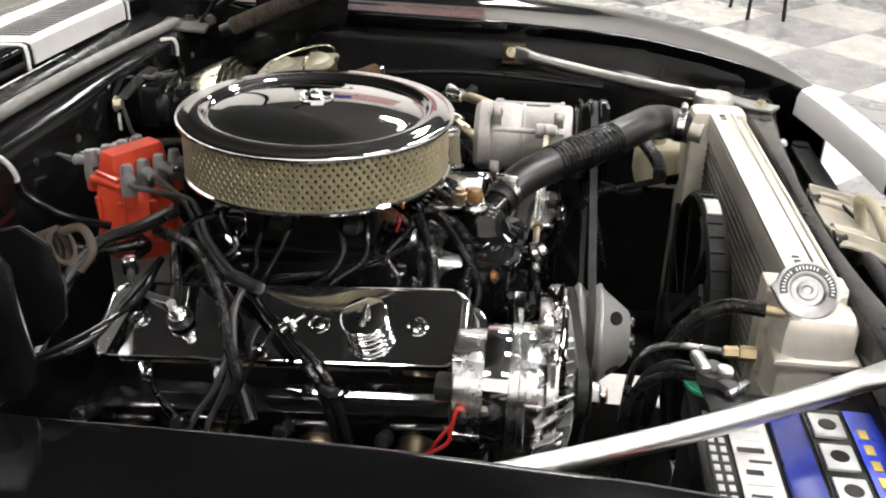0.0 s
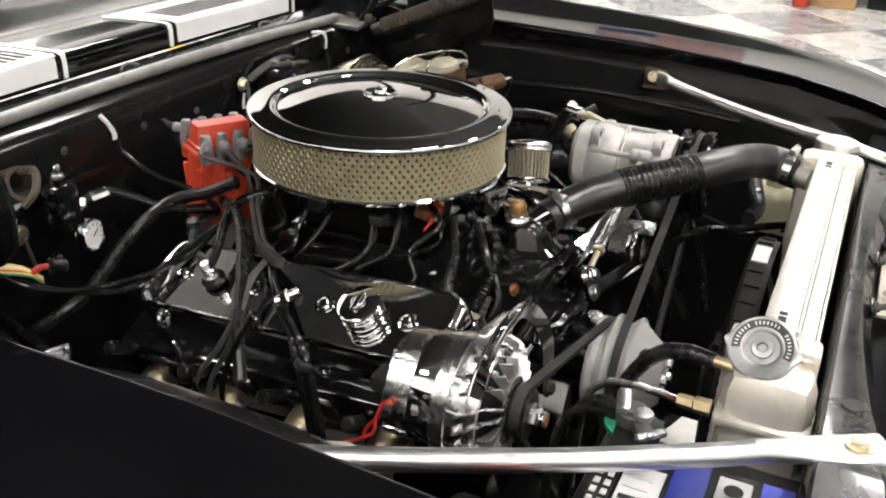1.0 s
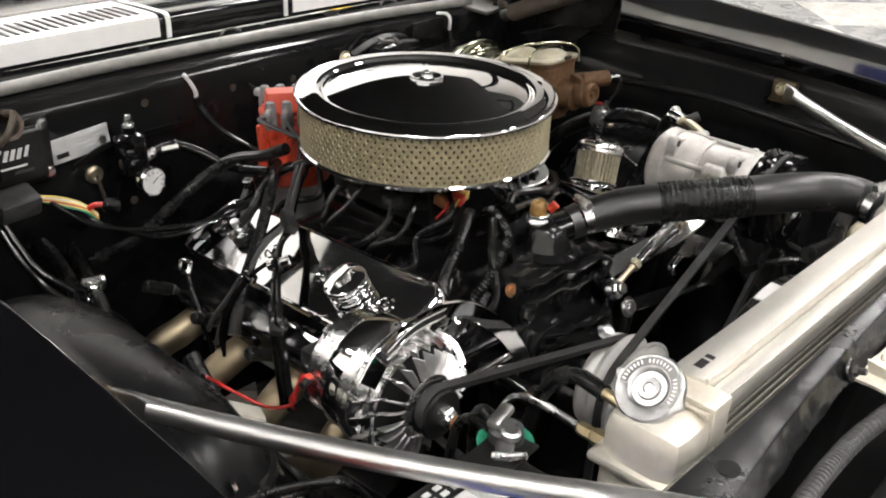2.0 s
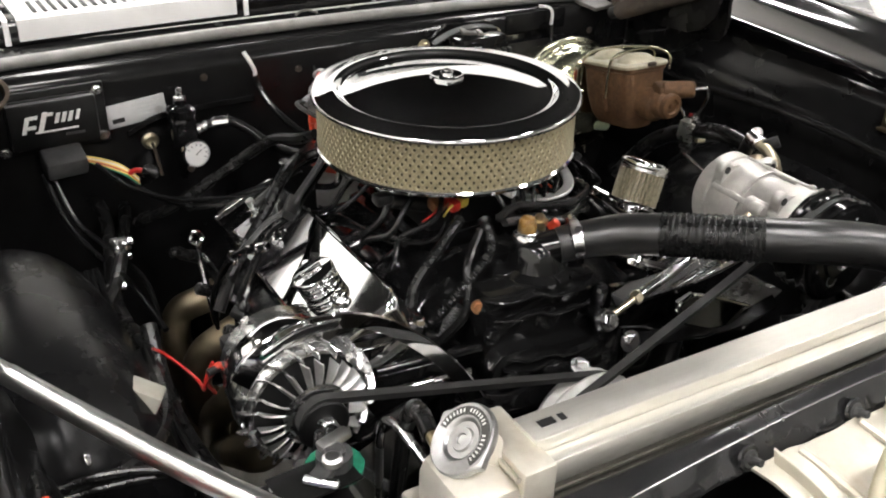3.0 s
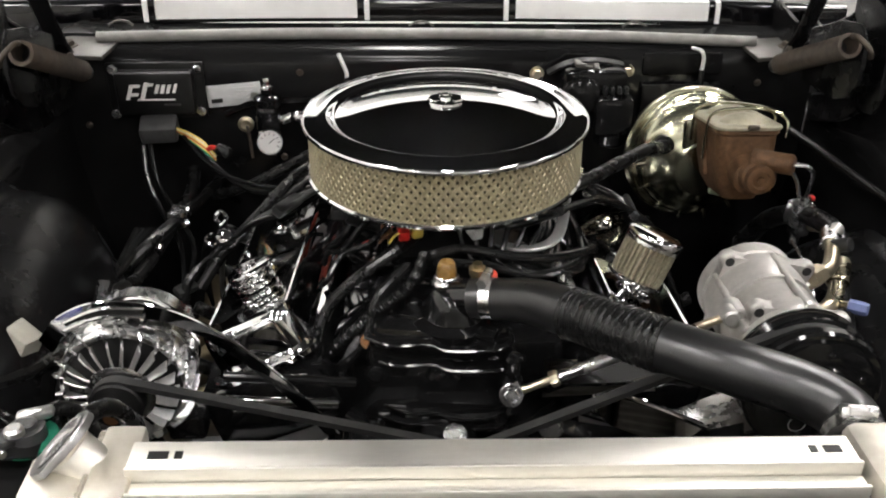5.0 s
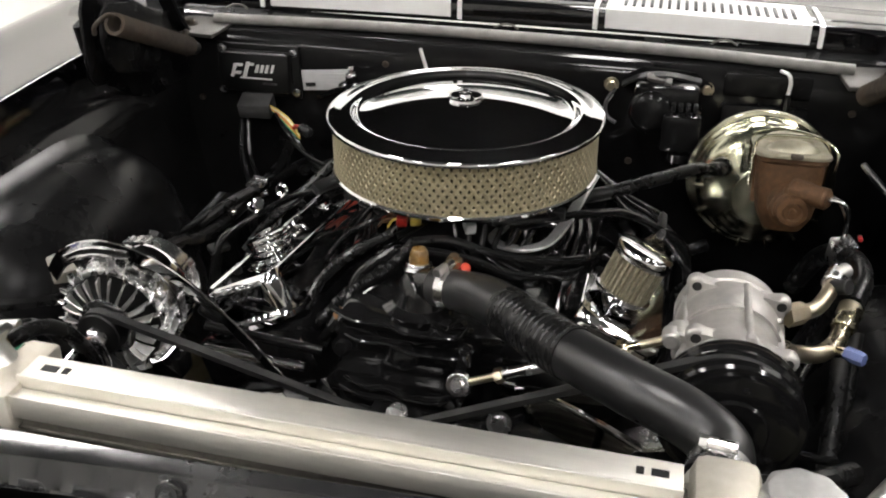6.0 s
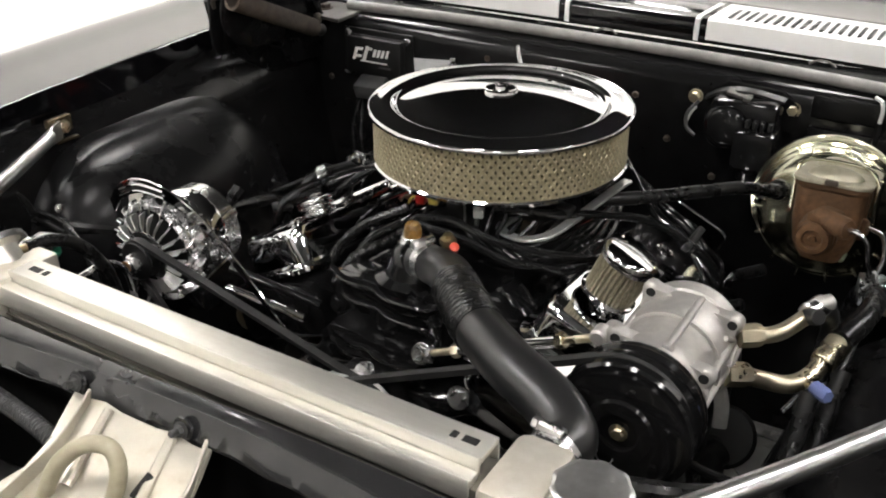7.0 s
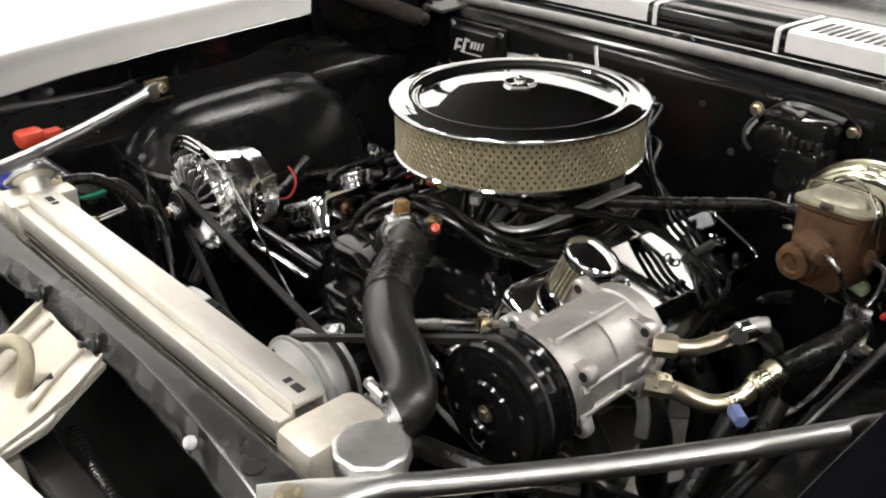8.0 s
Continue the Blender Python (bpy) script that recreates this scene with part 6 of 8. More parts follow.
part("sleeve", tube([(-0.140, 0.342, 0.882), (-0.135, 0.335, 0.86), (-0.12, 0.30, 0.83), (-0.10, 0.25, 0.81)], 0.0055, 10), M_WIRE, cable)
wiper = thing("wiper_motor", (0.23, 0.34, 0.87), "black wiper motor housing on a bracket on the firewall", "wiper motor")
part("housing", box((0.250, 0.322, 0.868), (0.100, 0.058, 0.070), 0.010), M_FIREWALL, wiper, "gloss black gear case")
part("gear_cover", lathe([(0.0, 0.012), (0.022, 0.011), (0.031, 0.006), (0.034, 0.0), (0.034, -0.006)], (0.228, 0.292, 0.862), (0.228, -1, 0.95), 32), M_FIREWALL, wiper, "round black gear cover")
part("motor", join(box((0.276, 0.292, 0.838), (0.062, 0.060, 0.062), 0.010), rod((0.278, 0.292, 0.81), (0.278, 0.292, 0.785), 0.026, 24, 0.006)), M_FIREWALL, wiper, "black motor can")
part("plate", prism([(-0.075, -0.03), (0.075, -0.03), (0.078, 0.012), (0.05, 0.030), (-0.03, 0.034), (-0.072, 0.006)], (0.240, 0.358, 0.880), (0.240, 0.350, 0.880)), M_FIREWALL, wiper)
part("arm", strap([(0.18, 0.345, 0.886), (0.21, 0.330, 0.906), (0.25, 0.325, 0.912), (0.30, 0.34, 0.900)], (0, 1, 0.2), 0.016, 0.004), M_SATIN, wiper)
part("cover", join(box((0.235, 0.318, 0.907), (0.034, 0.018, 0.006), 0.002, (12, 10, 0)), box((0.250, 0.312, 0.902), (0.010, 0.020, 0.014), 0.002, (12, 10, 0))), M_CORNER, wiper, "worn steel bracket")
for k in range(4):
    part("terminal", box((0.262 + 0.011 * k, 0.284, 0.876), (0.006, 0.012, 0.012), 0.0015), M_BLACK, wiper)
part("wire", tube([(0.166, 0.345, 0.868), (0.158, 0.342, 0.855), (0.155, 0.340, 0.845)], 0.0024, 8), M_LABEL, wiper, "pale thin wire")
for q in ((0.163, 0.347, 0.884), (0.310, 0.352, 0.885)):
    part("stud", bolt(q, (0, -1, 0), 0.008, 0.010), M_ZINC, wiper)
part("wire", tube([(0.17, 0.34, 0.88), (0.158, 0.33, 0.86), (0.160, 0.325, 0.84), (0.175, 0.32, 0.83)], 0.003, 8), M_LEAD, wiper)
part("panel", box((0.40, 0.356, 0.895), (0.13, 0.006, 0.036), 0.004), M_BAY, car)
fc = thing("wire_clip", (0.43, 0.37, 0.91), "pale bent wire clip over the firewall edge", "clip")
part("clip", tube([(0.418, 0.372, 0.916), (0.428, 0.355, 0.916), (0.432, 0.350, 0.905), (0.431, 0.350, 0.885)], 0.003, 8), M_LABEL, fc)
part("sleeve", tube([(0.431, 0.350, 0.886), (0.430, 0.345, 0.86), (0.42, 0.34, 0.84)], 0.005, 8), M_WIRE, fc)

# small screws in the firewall
for x, z in ((-0.56, 0.80), (-0.215, 0.885), (-0.06, 0.875), (0.06, 0.865), (0.12, 0.80), (0.30, 0.893), (0.53, 0.86), (-0.25, 0.74), (0.20, 0.75)):
    part("firewall_screw", lathe([(0.006, 0.0), (0.006, 0.0015), (0.0042, 0.0035), (0, 0.004)], (x, 0.3615, z), (x, -1, z), 14), M_HINGE, car)
# ---- distributor and ignition leads ----
dist = thing("distributor", (-0.035, 0.225, 0.74), "bright red distributor cap with grey lead towers", "distributor")
DC = Vector((-0.043, 0.236, 0.0))
DT = Matrix.Translation(DC) @ Matrix.Rotation(radians(-32), 4, "Z")


def dpt(u, v, z):
    return DT @ V(u, v, z)


part("body", rod(DC + V(0, 0, 0.68), DC + V(0, 0, 0.775), 0.045, 28, 0.004), M_CAST, dist)
part("cap_base", lathe([(0.054, 0.762), (0.0555, 0.766), (0.0550, 0.782), (0.0520, 0.786), (0.0490, 0.838), (0.0480, 0.850), (0.044, 0.857), (0.0, 0.859)], DC, DC + V(0, 0, 1), 40), M_RED, dist, "bright red plastic cap")
for k in range(8):
    a = radians(45 * k)
    part("cap_rib", box(DC + V(0.0500 * math.cos(a), 0.0500 * math.sin(a), 0.812), (0.007, 0.010, 0.060), 0.0025, (0, 4, math.degrees(a))), M_RED, dist)
cover = rounded([(0.043, 0.026, 0.0, 0.005), (0.043, 0.026, 0.005, 0.005), (0.0405, 0.0215, 0.007, 0.005), (0.0385, 0.0150, 0.030, 0.004), (0.0370, 0.0138, 0.033, 0.003)], (0, 0, 0.866), 5)
part("coil_cover", moved(cover, DT), M_RED, dist, "red coil cover", 30)
part("retainer", moved(box((0, 0, 0.861), (0.096, 0.062, 0.008), 0.003), DT), M_RED, dist)
tops = []
for v in (-1, 1):
    for u in (-0.036, -0.012, 0.012, 0.036):
        q = dpt(u, v * 0.039, 0.004)
        w = math.atan2((DT.to_3x3() @ V(u * 0.6, v * 0.05, 0)).y, (DT.to_3x3() @ V(u * 0.6, v * 0.05, 0)).x)
        part("tower", rod(q + V(0, 0, 0.835), q + V(0, 0, 0.864), 0.0092, 14, 0.002), M_RED, dist)
        d = V(math.cos(w), math.sin(w), 0)
        part("boot", join(lathe([(0.0098, 0.0), (0.0100, 0.018), (0.0085, 0.024), (0.0080, 0.034), (0.0062, 0.040), (0, 0.042)], q + V(0, 0, 0.850), q + V(0, 0, 1), 16), rod(q + V(0, 0, 0.876), q + V(0, 0, 0.874) + d * 0.026, 0.0072, 12, 0.003)), M_BOOT, dist, "grey rubber lead boot")
        tops.append((q + V(0, 0, 0.875) + d * 0.022, w))
part("pigtail", tube([DC + V(-0.05, -0.01, 0.80), (-0.11, 0.20, 0.79), (-0.15, 0.215, 0.785)], 0.006, 8), M_WIRE, dist)
part("plug_boot", rod((-0.150, 0.206, 0.775), (-0.152, 0.208, 0.795), 0.010, 12, 0.002), M_STEEL, dist)

rng = random.Random(4)
LOOM = [(-0.100, 0.143, 0.848), (-0.140, 0.110, 0.818), (-0.188, 0.068, 0.802), (-0.212, 0.040, 0.801)]
ENDS = [[(-0.250, 0.048, 0.784), (-0.285, 0.042, 0.756), (-0.305, 0.053, 0.722), (-0.315, 0.078, 0.682), (-0.318, 0.09, 0.65)],
        [(-0.248, 0.044, 0.786), (-0.283, 0.036, 0.760), (-0.303, 0.040, 0.725), (-0.313, 0.060, 0.682), (-0.316, 0.07, 0.65)],
        [(-0.250, 0.012, 0.793), (-0.285, -0.022, 0.781), (-0.315, -0.057, 0.767), (-0.329, -0.074, 0.749), (-0.335, -0.090, 0.690), (-0.335, -0.095, 0.65)],
        [(-0.250, 0.008, 0.797), (-0.285, -0.030, 0.785), (-0.314, -0.066, 0.771), (-0.328, -0.084, 0.752), (-0.336, -0.103, 0.690), (-0.335, -0.108, 0.65)]]
order = sorted(range(8), key=lambda k: tops[k][0].x)
for j, k in enumerate(order[:4]):
    q, a = tops[k]
    ld = thing("ignition_lead", q, "dark ignition lead from the red distributor cap over the chrome cover", "ignition lead", "ignition leads")
    o = V(0.004 * math.cos(j * 1.7), 0.005 * math.sin(j * 1.7), 0.005 * math.cos(j * 1.1))
    out = q + V(math.cos(a) * 0.02, math.sin(a) * 0.02, 0.0)
    part("lead", tube([q, out, *[Vector(p) + o for p in LOOM], *ENDS[j]], 0.0034, 10), M_LEAD if j < 2 else M_WIRE, ld)
    if j > 1:
        part("sleeve", tube([Vector(p) for p in ENDS[j][2:]], 0.0058, 10), M_WIRE, ld, "thick black heat sleeve")
for dx in (0, 0.006):
    ld = thing("sensor_wire", (-0.307, -0.002, 0.776), "thin black wire hanging from a chrome joiner over the cover", "wire", "sensor wires")
    part("wire", tube([(-0.290, -0.018, 0.798), (-0.307 - dx, -0.002, 0.777), (-0.320 - dx, 0.018, 0.738), (-0.325 - dx, 0.034, 0.692), (-0.325, 0.04, 0.65)], 0.0027, 8), M_WIRE, ld)
for j, k in enumerate(order[4:]):
    q, a = tops[k]
    ld = thing("ignition_lead", q, "dark ignition lead running behind the air cleaner to the chrome cover", "ignition lead", "ignition leads")
    out = q + V(math.cos(a) * 0.02, math.sin(a) * 0.02, -0.005)
    yy = 0.12 - 0.055 * j
    w = 0.015 * j
    over = [(0.213, 0.056 + w, 0.803), (0.245, 0.046 + w, 0.790), (0.275, 0.036 + w, 0.768), (0.302, 0.026 + w * 1.2, 0.735), (0.312, yy - 0.01, 0.69), (0.320, yy, 0.65)]
    part("lead", tube([q, out, (0.09, 0.19 - 0.01 * j, 0.862), (0.14, 0.125 - 0.004 * j, 0.848), (0.180, 0.085 + w * 0.5, 0.825), *over], 0.0036, 10), M_WIRE, ld)
    part("sleeve", tube(over[3:], 0.0052, 10), M_WIRE, ld, "thick black heat sleeve")
lc = thing("lead_separator", (0.262, 0.06, 0.785), "black plastic clip holding the ignition leads together", "clip", "lead clips")
part("clip", box((0.262, 0.064, 0.783), (0.010, 0.066, 0.012), 0.003, (0, 35, 0)), M_BLACK, lc)
lc = thing("lead_separator", (-0.208, 0.042, 0.805), "black plastic clip holding the ignition leads together", "clip", "lead clips")
part("clip", box((-0.210, 0.042, 0.805), (0.018, 0.052, 0.014), 0.004, (0, 30, -30)), M_BLACK, lc)
lc = thing("lead_separator", (-0.325, -0.058, 0.765), "black plastic clip holding the ignition leads together", "clip", "lead clips")
part("clip", box((-0.329, -0.079, 0.750), (0.016, 0.030, 0.010), 0.003, (0, 20, -40)), M_BLACK, lc)
lc = thing("hose_joiner", (-0.285, -0.005, 0.79), "chrome barbed hose joiner between two leads", "hose joiner")
part("joiner", join(rod((-0.277, -0.046, 0.808), (-0.293, -0.022, 0.795), 0.0068, 14, 0.001), hexa((-0.284, -0.036, 0.802), (-0.289, -0.028, 0.798), 0.0095), lathe([(0.0072, -0.004), (0.0095, -0.003), (0.0095, 0.003), (0.0072, 0.004)], (-0.307, -0.002, 0.777), (-0.32, 0.018, 0.738), 20)), M_CHROME, lc)

# ---- exhaust headers ----
for s in (-1, 1):
    t = thing("exhaust_header", (s * 0.30, 0, 0.60), "heat-tinted tan steel exhaust header pipes under the cover" if s < 0 else "exhaust header pipes blackened for shade, low under the cover", "exhaust header", "exhaust headers")
    # driver's pipes are lowered and coloured black to stand in for shade
    low = 0.11 if s > 0 else 0.0
    for i, yy in enumerate((-0.17, -0.055, 0.06, 0.175)):
        part("pipe", tube([(s * 0.262, yy, 0.640 - 0.066 * yy), (s * 0.304, yy, 0.628 - 0.066 * yy - low * 0.5), (s * 0.342 - s * low * 0.4, yy + 0.012, 0.592 - low), (s * 0.350 - s * low * 0.5, yy * 0.7 + 0.05, 0.53 - low), (s * 0.33, yy * 0.3 + 0.12, 0.42)], 0.0215, 18), M_HEADER if s < 0 else M_SATIN, t, "curved header pipe, tan or blackened for shade")
    part("collector", rod((s * 0.33, 0.12, 0.44), (s * 0.30, 0.30, 0.30), 0.05, 24, 0.006, 0.036), M_HEADER if s < 0 else M_SATIN, t)
for i, yy in enumerate((-0.17, -0.055, 0.06, 0.175)):
    for s in (-1, 1):
        pg = thing("spark_plug", (s * 0.30, yy + 0.03, 0.67), "spark plug with a black boot below the chrome cover", "spark plug", "spark plugs")
        part("boot", rod((s * 0.295, yy + 0.03, 0.668), (s * 0.335, yy + 0.03, 0.690), 0.009, 12, 0.003), M_RUBBER, pg)
        part("plug", rod((s * 0.270, yy + 0.03, 0.655), (s * 0.298, yy + 0.03, 0.670), 0.007, 6), M_STEEL, pg)

# frame rails and cross member
for s in (-1, 1):
    part("frame_rail", box((s * 0.455, -0.12, 0.36), (0.08, 1.25, 0.11), 0.012), M_SATIN, car)
part("cross_member", box((0, -0.12, 0.27), (0.86, 0.16, 0.09), 0.02), M_SATIN, car)
part("lower_tie_bar", box((0, -0.62, 0.36), (0.9, 0.12, 0.06), 0.01), M_SATIN, car)
part("splash_pan", box((0, -0.36, 0.225), (0.86, 0.42, 0.012), 0.004), M_SATIN, car)
for s in (-1, 1):
    wh = part("wheel", lathe([(0.0, 0.08), (0.17, 0.08), (0.18, 0.105), (0.19, 0.11)], (s * 0.66, -0.10, 0.33), (s * 1.66, -0.10, 0.33), 40), M_CHROME_OLD, car)
    part("tyre", lathe([(0.18, 0.0), (0.30, 0.0), (0.325, 0.02), (0.33, 0.05), (0.33, 0.15), (0.325, 0.18), (0.30, 0.20), (0.19, 0.20)], (s * 0.60, -0.10, 0.33), (s * 1.60, -0.10, 0.33), 64), M_RUBBER, wh)

# ---- cooling fan on the radiator ----
fanu = thing("electric_fan", (0.02, -0.50, 0.50), "black electric fan in a ribbed shroud behind the radiator", "fan")
FC = Vector((0.02, -0.514, 0.655))
shroud = part("shroud", lathe([(0.185, -0.018), (0.189, -0.018), (0.191, -0.006), (0.191, 0.008), (0.186, 0.012), (0.182, 0.008), (0.182, -0.010), (0.185, -0.018)], FC, FC + V(0, 1, 0), 72), M_FANBLACK, fanu, "black plastic ring")
for k in range(48):
    a = 2 * math.pi * k / 48
    part("rib", box(FC + V(math.cos(a) * 0.1915, -0.002, math.sin(a) * 0.1915), (0.003, 0.018, 0.003), 0.001, (0, -math.degrees(a), 0)), M_FANBLACK, shroud)
for k in range(4):
    a = radians(45 + 90 * k)
    part("arm", strap([FC + V(math.cos(a) * 0.04, 0.030, math.sin(a) * 0.04), FC + V(math.cos(a) * 0.184, 0.018, math.sin(a) * 0.184)], (-math.sin(a), 0, math.cos(a)), 0.016, 0.006), M_FANBLACK, fanu)
part("motor", lathe([(0.0, 0.042), (0.040, 0.040), (0.048, 0.034), (0.048, 0.010), (0.0, 0.008)], FC, FC + V(0, 1, 0), 36), M_FANBLACK, fanu)
for k in range(8):
    a = 2 * math.pi * k / 8
    part("blade", strap([FC + V(math.cos(a) * 0.04, 0.0, math.sin(a) * 0.04), FC + V(math.cos(a + 0.25) * 0.12, 0.0, math.sin(a + 0.25) * 0.12), FC + V(math.cos(a + 0.4) * 0.178, 0.0, math.sin(a + 0.4) * 0.178)], (-math.sin(a) * 0.8, 0.5, math.cos(a) * 0.8), 0.045, 0.003, 4), M_FANBLACK, fanu)
part("label", strap([FC + V(math.cos(radians(100)) * 0.1930, -0.003, math.sin(radians(100)) * 0.1930), FC + V(math.cos(radians(94)) * 0.1938, -0.003, math.sin(radians(94)) * 0.1938), FC + V(math.cos(radians(88)) * 0.1930, -0.003, math.sin(radians(88)) * 0.1930)], (0, 1, 0), 0.019, 0.002), M_LABEL, shroud, "white paper label")

# expansion bottle beside the driver's end tank
bt = thing("overflow_bottle", (0.43, -0.50, 0.62), "cloudy cream plastic overflow bottle beside the radiator", "bottle")
part("bottle", join(box((0.435, -0.500, 0.742), (0.080, 0.085, 0.075), 0.018, seg=4)), M_CLEAR, bt)
part("neck", rod((0.435, -0.49, 0.773), (0.435, -0.49, 0.795), 0.018, 20, 0.002), M_CLEAR, bt)
part("cap", rod((0.435, -0.49, 0.790), (0.435, -0.49, 0.806), 0.022, 24, 0.003), M_BLACK, bt)
for k, pts in enumerate(([(0.22, -0.475, 0.800), (0.28, -0.48, 0.795), (0.33, -0.47, 0.800), (0.40, -0.45, 0.80), (0.45, -0.40, 0.78)],
                         [(0.30, -0.36, 0.70), (0.36, -0.40, 0.71), (0.38, -0.45, 0.715), (0.37, -0.50, 0.735), (0.35, -0.525, 0.75)],
                         [(0.40, -0.36, 0.72), (0.42, -0.41, 0.698), (0.42, -0.46, 0.69), (0.40, -0.515, 0.72), (0.36, -0.535, 0.74)])):
    h = thing("coolant_hose", pts[0], "thin black hose beside the fan shroud", "hose", "thin hoses by the radiator")
    part("hose", tube(pts, (0.011, 0.006, 0.006)[k], 10), M_RUBBER, h)

part("strap", strap([(0.10, -0.520, 0.795), (0.10, -0.531, 0.755), (0.10, -0.540, 0.715), (0.10, -0.548, 0.685)], (1, 0, 0), 0.022, 0.003), M_ALU, fanu, "bright metal mounting strap")
# ---- battery ----
bat = thing("battery", (-0.46, -0.53, 0.61), "black and blue car battery with a white label and clamped terminals", "battery")
BX, BY = -0.492, -0.545
case = part("case", box((BX, BY, 0.70), (0.235, 0.205, 0.18), 0.008), M_SATIN, bat, "black plastic case")
lidb = part("lid", box((BX, BY, 0.803), (0.237, 0.208, 0.034), 0.006), M_SATIN, bat, "black plastic lid")
# lid fittings in rows from the engine side to the nose
part("dotted_strip", box((BX, BY + 0.086, 0.8210), (0.180, 0.018, 0.0014), 0), M_BLACK, lidb, "black strip with rows of pale dots")
for k in range(26):
    part("dot", box((BX - 0.080 + 0.0128 * (k % 13), BY + 0.0815 + 0.009 * (k // 13), 0.8222), (0.0075, 0.0052, 0.0012), 0.0004), M_LABEL, lidb)
part("label", box((BX - 0.006, BY + 0.056, 0.8215), (0.150, 0.034, 0.0015), 0), M_LABEL, lidb, "white printed label")
rng = random.Random(9)
for k in range(9):
    part("printed_line", box((BX - 0.066 + 0.015 * k, BY + 0.056 + rng.uniform(-0.004, 0.004), 0.8226), (rng.choice((0.003, 0.006, 0.009)), rng.uniform(0.012, 0.026), 0.0006), 0), rng.choice((M_BLACK, M_GREYLABEL)), lidb)
part("band", box((BX, BY + 0.020, 0.8230), (0.190, 0.030, 0.006), 0.003), M_BLUE, lidb, "glossy navy handle band")
part("vent_strip", box((BX, BY - 0.016, 0.8215), (0.190, 0.034, 0.0015), 0), M_SATIN, lidb, "dark vent strip")
for k in range(4):
    cap_b = part("vent_cap", box((BX - 0.068 + 0.045 * k, BY - 0.016, 0.8240), (0.034, 0.028, 0.004), 0.0014), M_GREYLABEL, lidb, "grey vent cap")
    part("slot", rod((BX - 0.068 + 0.045 * k, BY - 0.016, 0.8258), (BX - 0.068 + 0.045 * k, BY - 0.016, 0.8266), 0.008, 18), M_BLACK, lidb)
part("band", box((BX, BY - 0.050, 0.8215), (0.190, 0.026, 0.0018), 0), mat("bright_blue_trim", (0.03, 0.06, 0.55), 0.3), lidb, "bright blue printed band")
for k in range(7):
    part("mark", box((BX - 0.072 + 0.022 * k, BY - 0.046, 0.8230), (0.013, 0.008, 0.001), 0.0003), M_YELLOW, lidb, "plain yellow mark")
part("ledge", box((BX, BY - 0.082, 0.8215), (0.200, 0.034, 0.003), 0.001), M_LEAD, lidb, "grey plastic ledge")


def post(x, y, ring, clampm, name, label):
    c = part("terminal_post", rod((x, y, 0.815), (x, y, 0.852), 0.0095, 18, 0.002), M_LEAD, bat)
    part("felt_washer", lathe([(0.010, 0), (0.025, 0), (0.025, 0.004), (0.010, 0.004)], (x, y, 0.829), (x, y, 1), 28), ring, c, label)
    return c


post(-0.380, -0.463, M_GREEN, M_STEEL, "a", "green felt washer")
bc = thing("battery_clamp", (-0.375, -0.467, 0.84), "silver battery cable clamp with a wing nut", "battery clamp", "battery clamps")
part("ring", join(lathe([(0.0095, 0), (0.0155, 0), (0.0155, 0.012), (0.0095, 0.012), (0.0095, 0)], (-0.380, -0.463, 0.834), (-0.380, -0.463, 1), 24), box((-0.396, -0.475, 0.840), (0.024, 0.016, 0.010), 0.003, (0, 0, 35))), M_LEAD, bc, "dull lead ring")
part("clamp_bolt", rod((-0.412, -0.474, 0.840), (-0.390, -0.494, 0.840), 0.0045, 10, 0.001), M_STEEL, bc)
part("wing", join(box((-0.375, -0.452, 0.850), (0.032, 0.014, 0.009), 0.0044, (0, -4, 12)), lathe([(0.0085, 0), (0.0085, 0.005), (0.006, 0.007), (0, 0.007)], (-0.386, -0.473, 0.846), (-0.386, -0.473, 1), 18)), M_CHROME_OLD, bc, "cast wing grip")
part("plate", box((-0.402, -0.472, 0.834), (0.070, 0.040, 0.003), 0.001, (0, 2, 5)), M_SATIN, bc, "dark plate")
part("cable", tube([(-0.378, -0.455, 0.842), (-0.365, -0.425, 0.835), (-0.350, -0.405, 0.80), (-0.345, -0.40, 0.72), (-0.33, -0.39, 0.60)], 0.0068, 12), M_RUBBER, bc, "thick black battery cable")
part("cable", tube([(-0.382, -0.452, 0.838), (-0.372, -0.415, 0.826), (-0.365, -0.392, 0.79), (-0.37, -0.385, 0.70)], 0.0048, 10), M_RUBBER, bc, "black cable")
post(-0.605, -0.455, M_RED, M_RED, "b", "red felt washer")
bc = thing("battery_clamp", (-0.605, -0.455, 0.84), "red covered battery cable clamp", "battery clamp", "battery clamps")
part("cover", join(box((-0.605, -0.455, 0.848), (0.036, 0.044, 0.026), 0.009), box((-0.603, -0.425, 0.845), (0.024, 0.04, 0.018), 0.006)), M_RED, bc, "red plastic cover")
part("cable", tube([(-0.603, -0.42, 0.845), (-0.600, -0.40, 0.848), (-0.598, -0.36, 0.835), (-0.59, -0.33, 0.80), (-0.58, -0.32, 0.76)], 0.005, 10), M_RUBBER, bc, "black cable")
tray = part("battery_tray", box((BX, BY, 0.600), (0.22, 0.26, 0.016), 0.006), M_SATIN, car)
part("tray_leg", box((BX, BY, 0.50), (0.10, 0.12, 0.19), 0.01), M_SATIN, car)

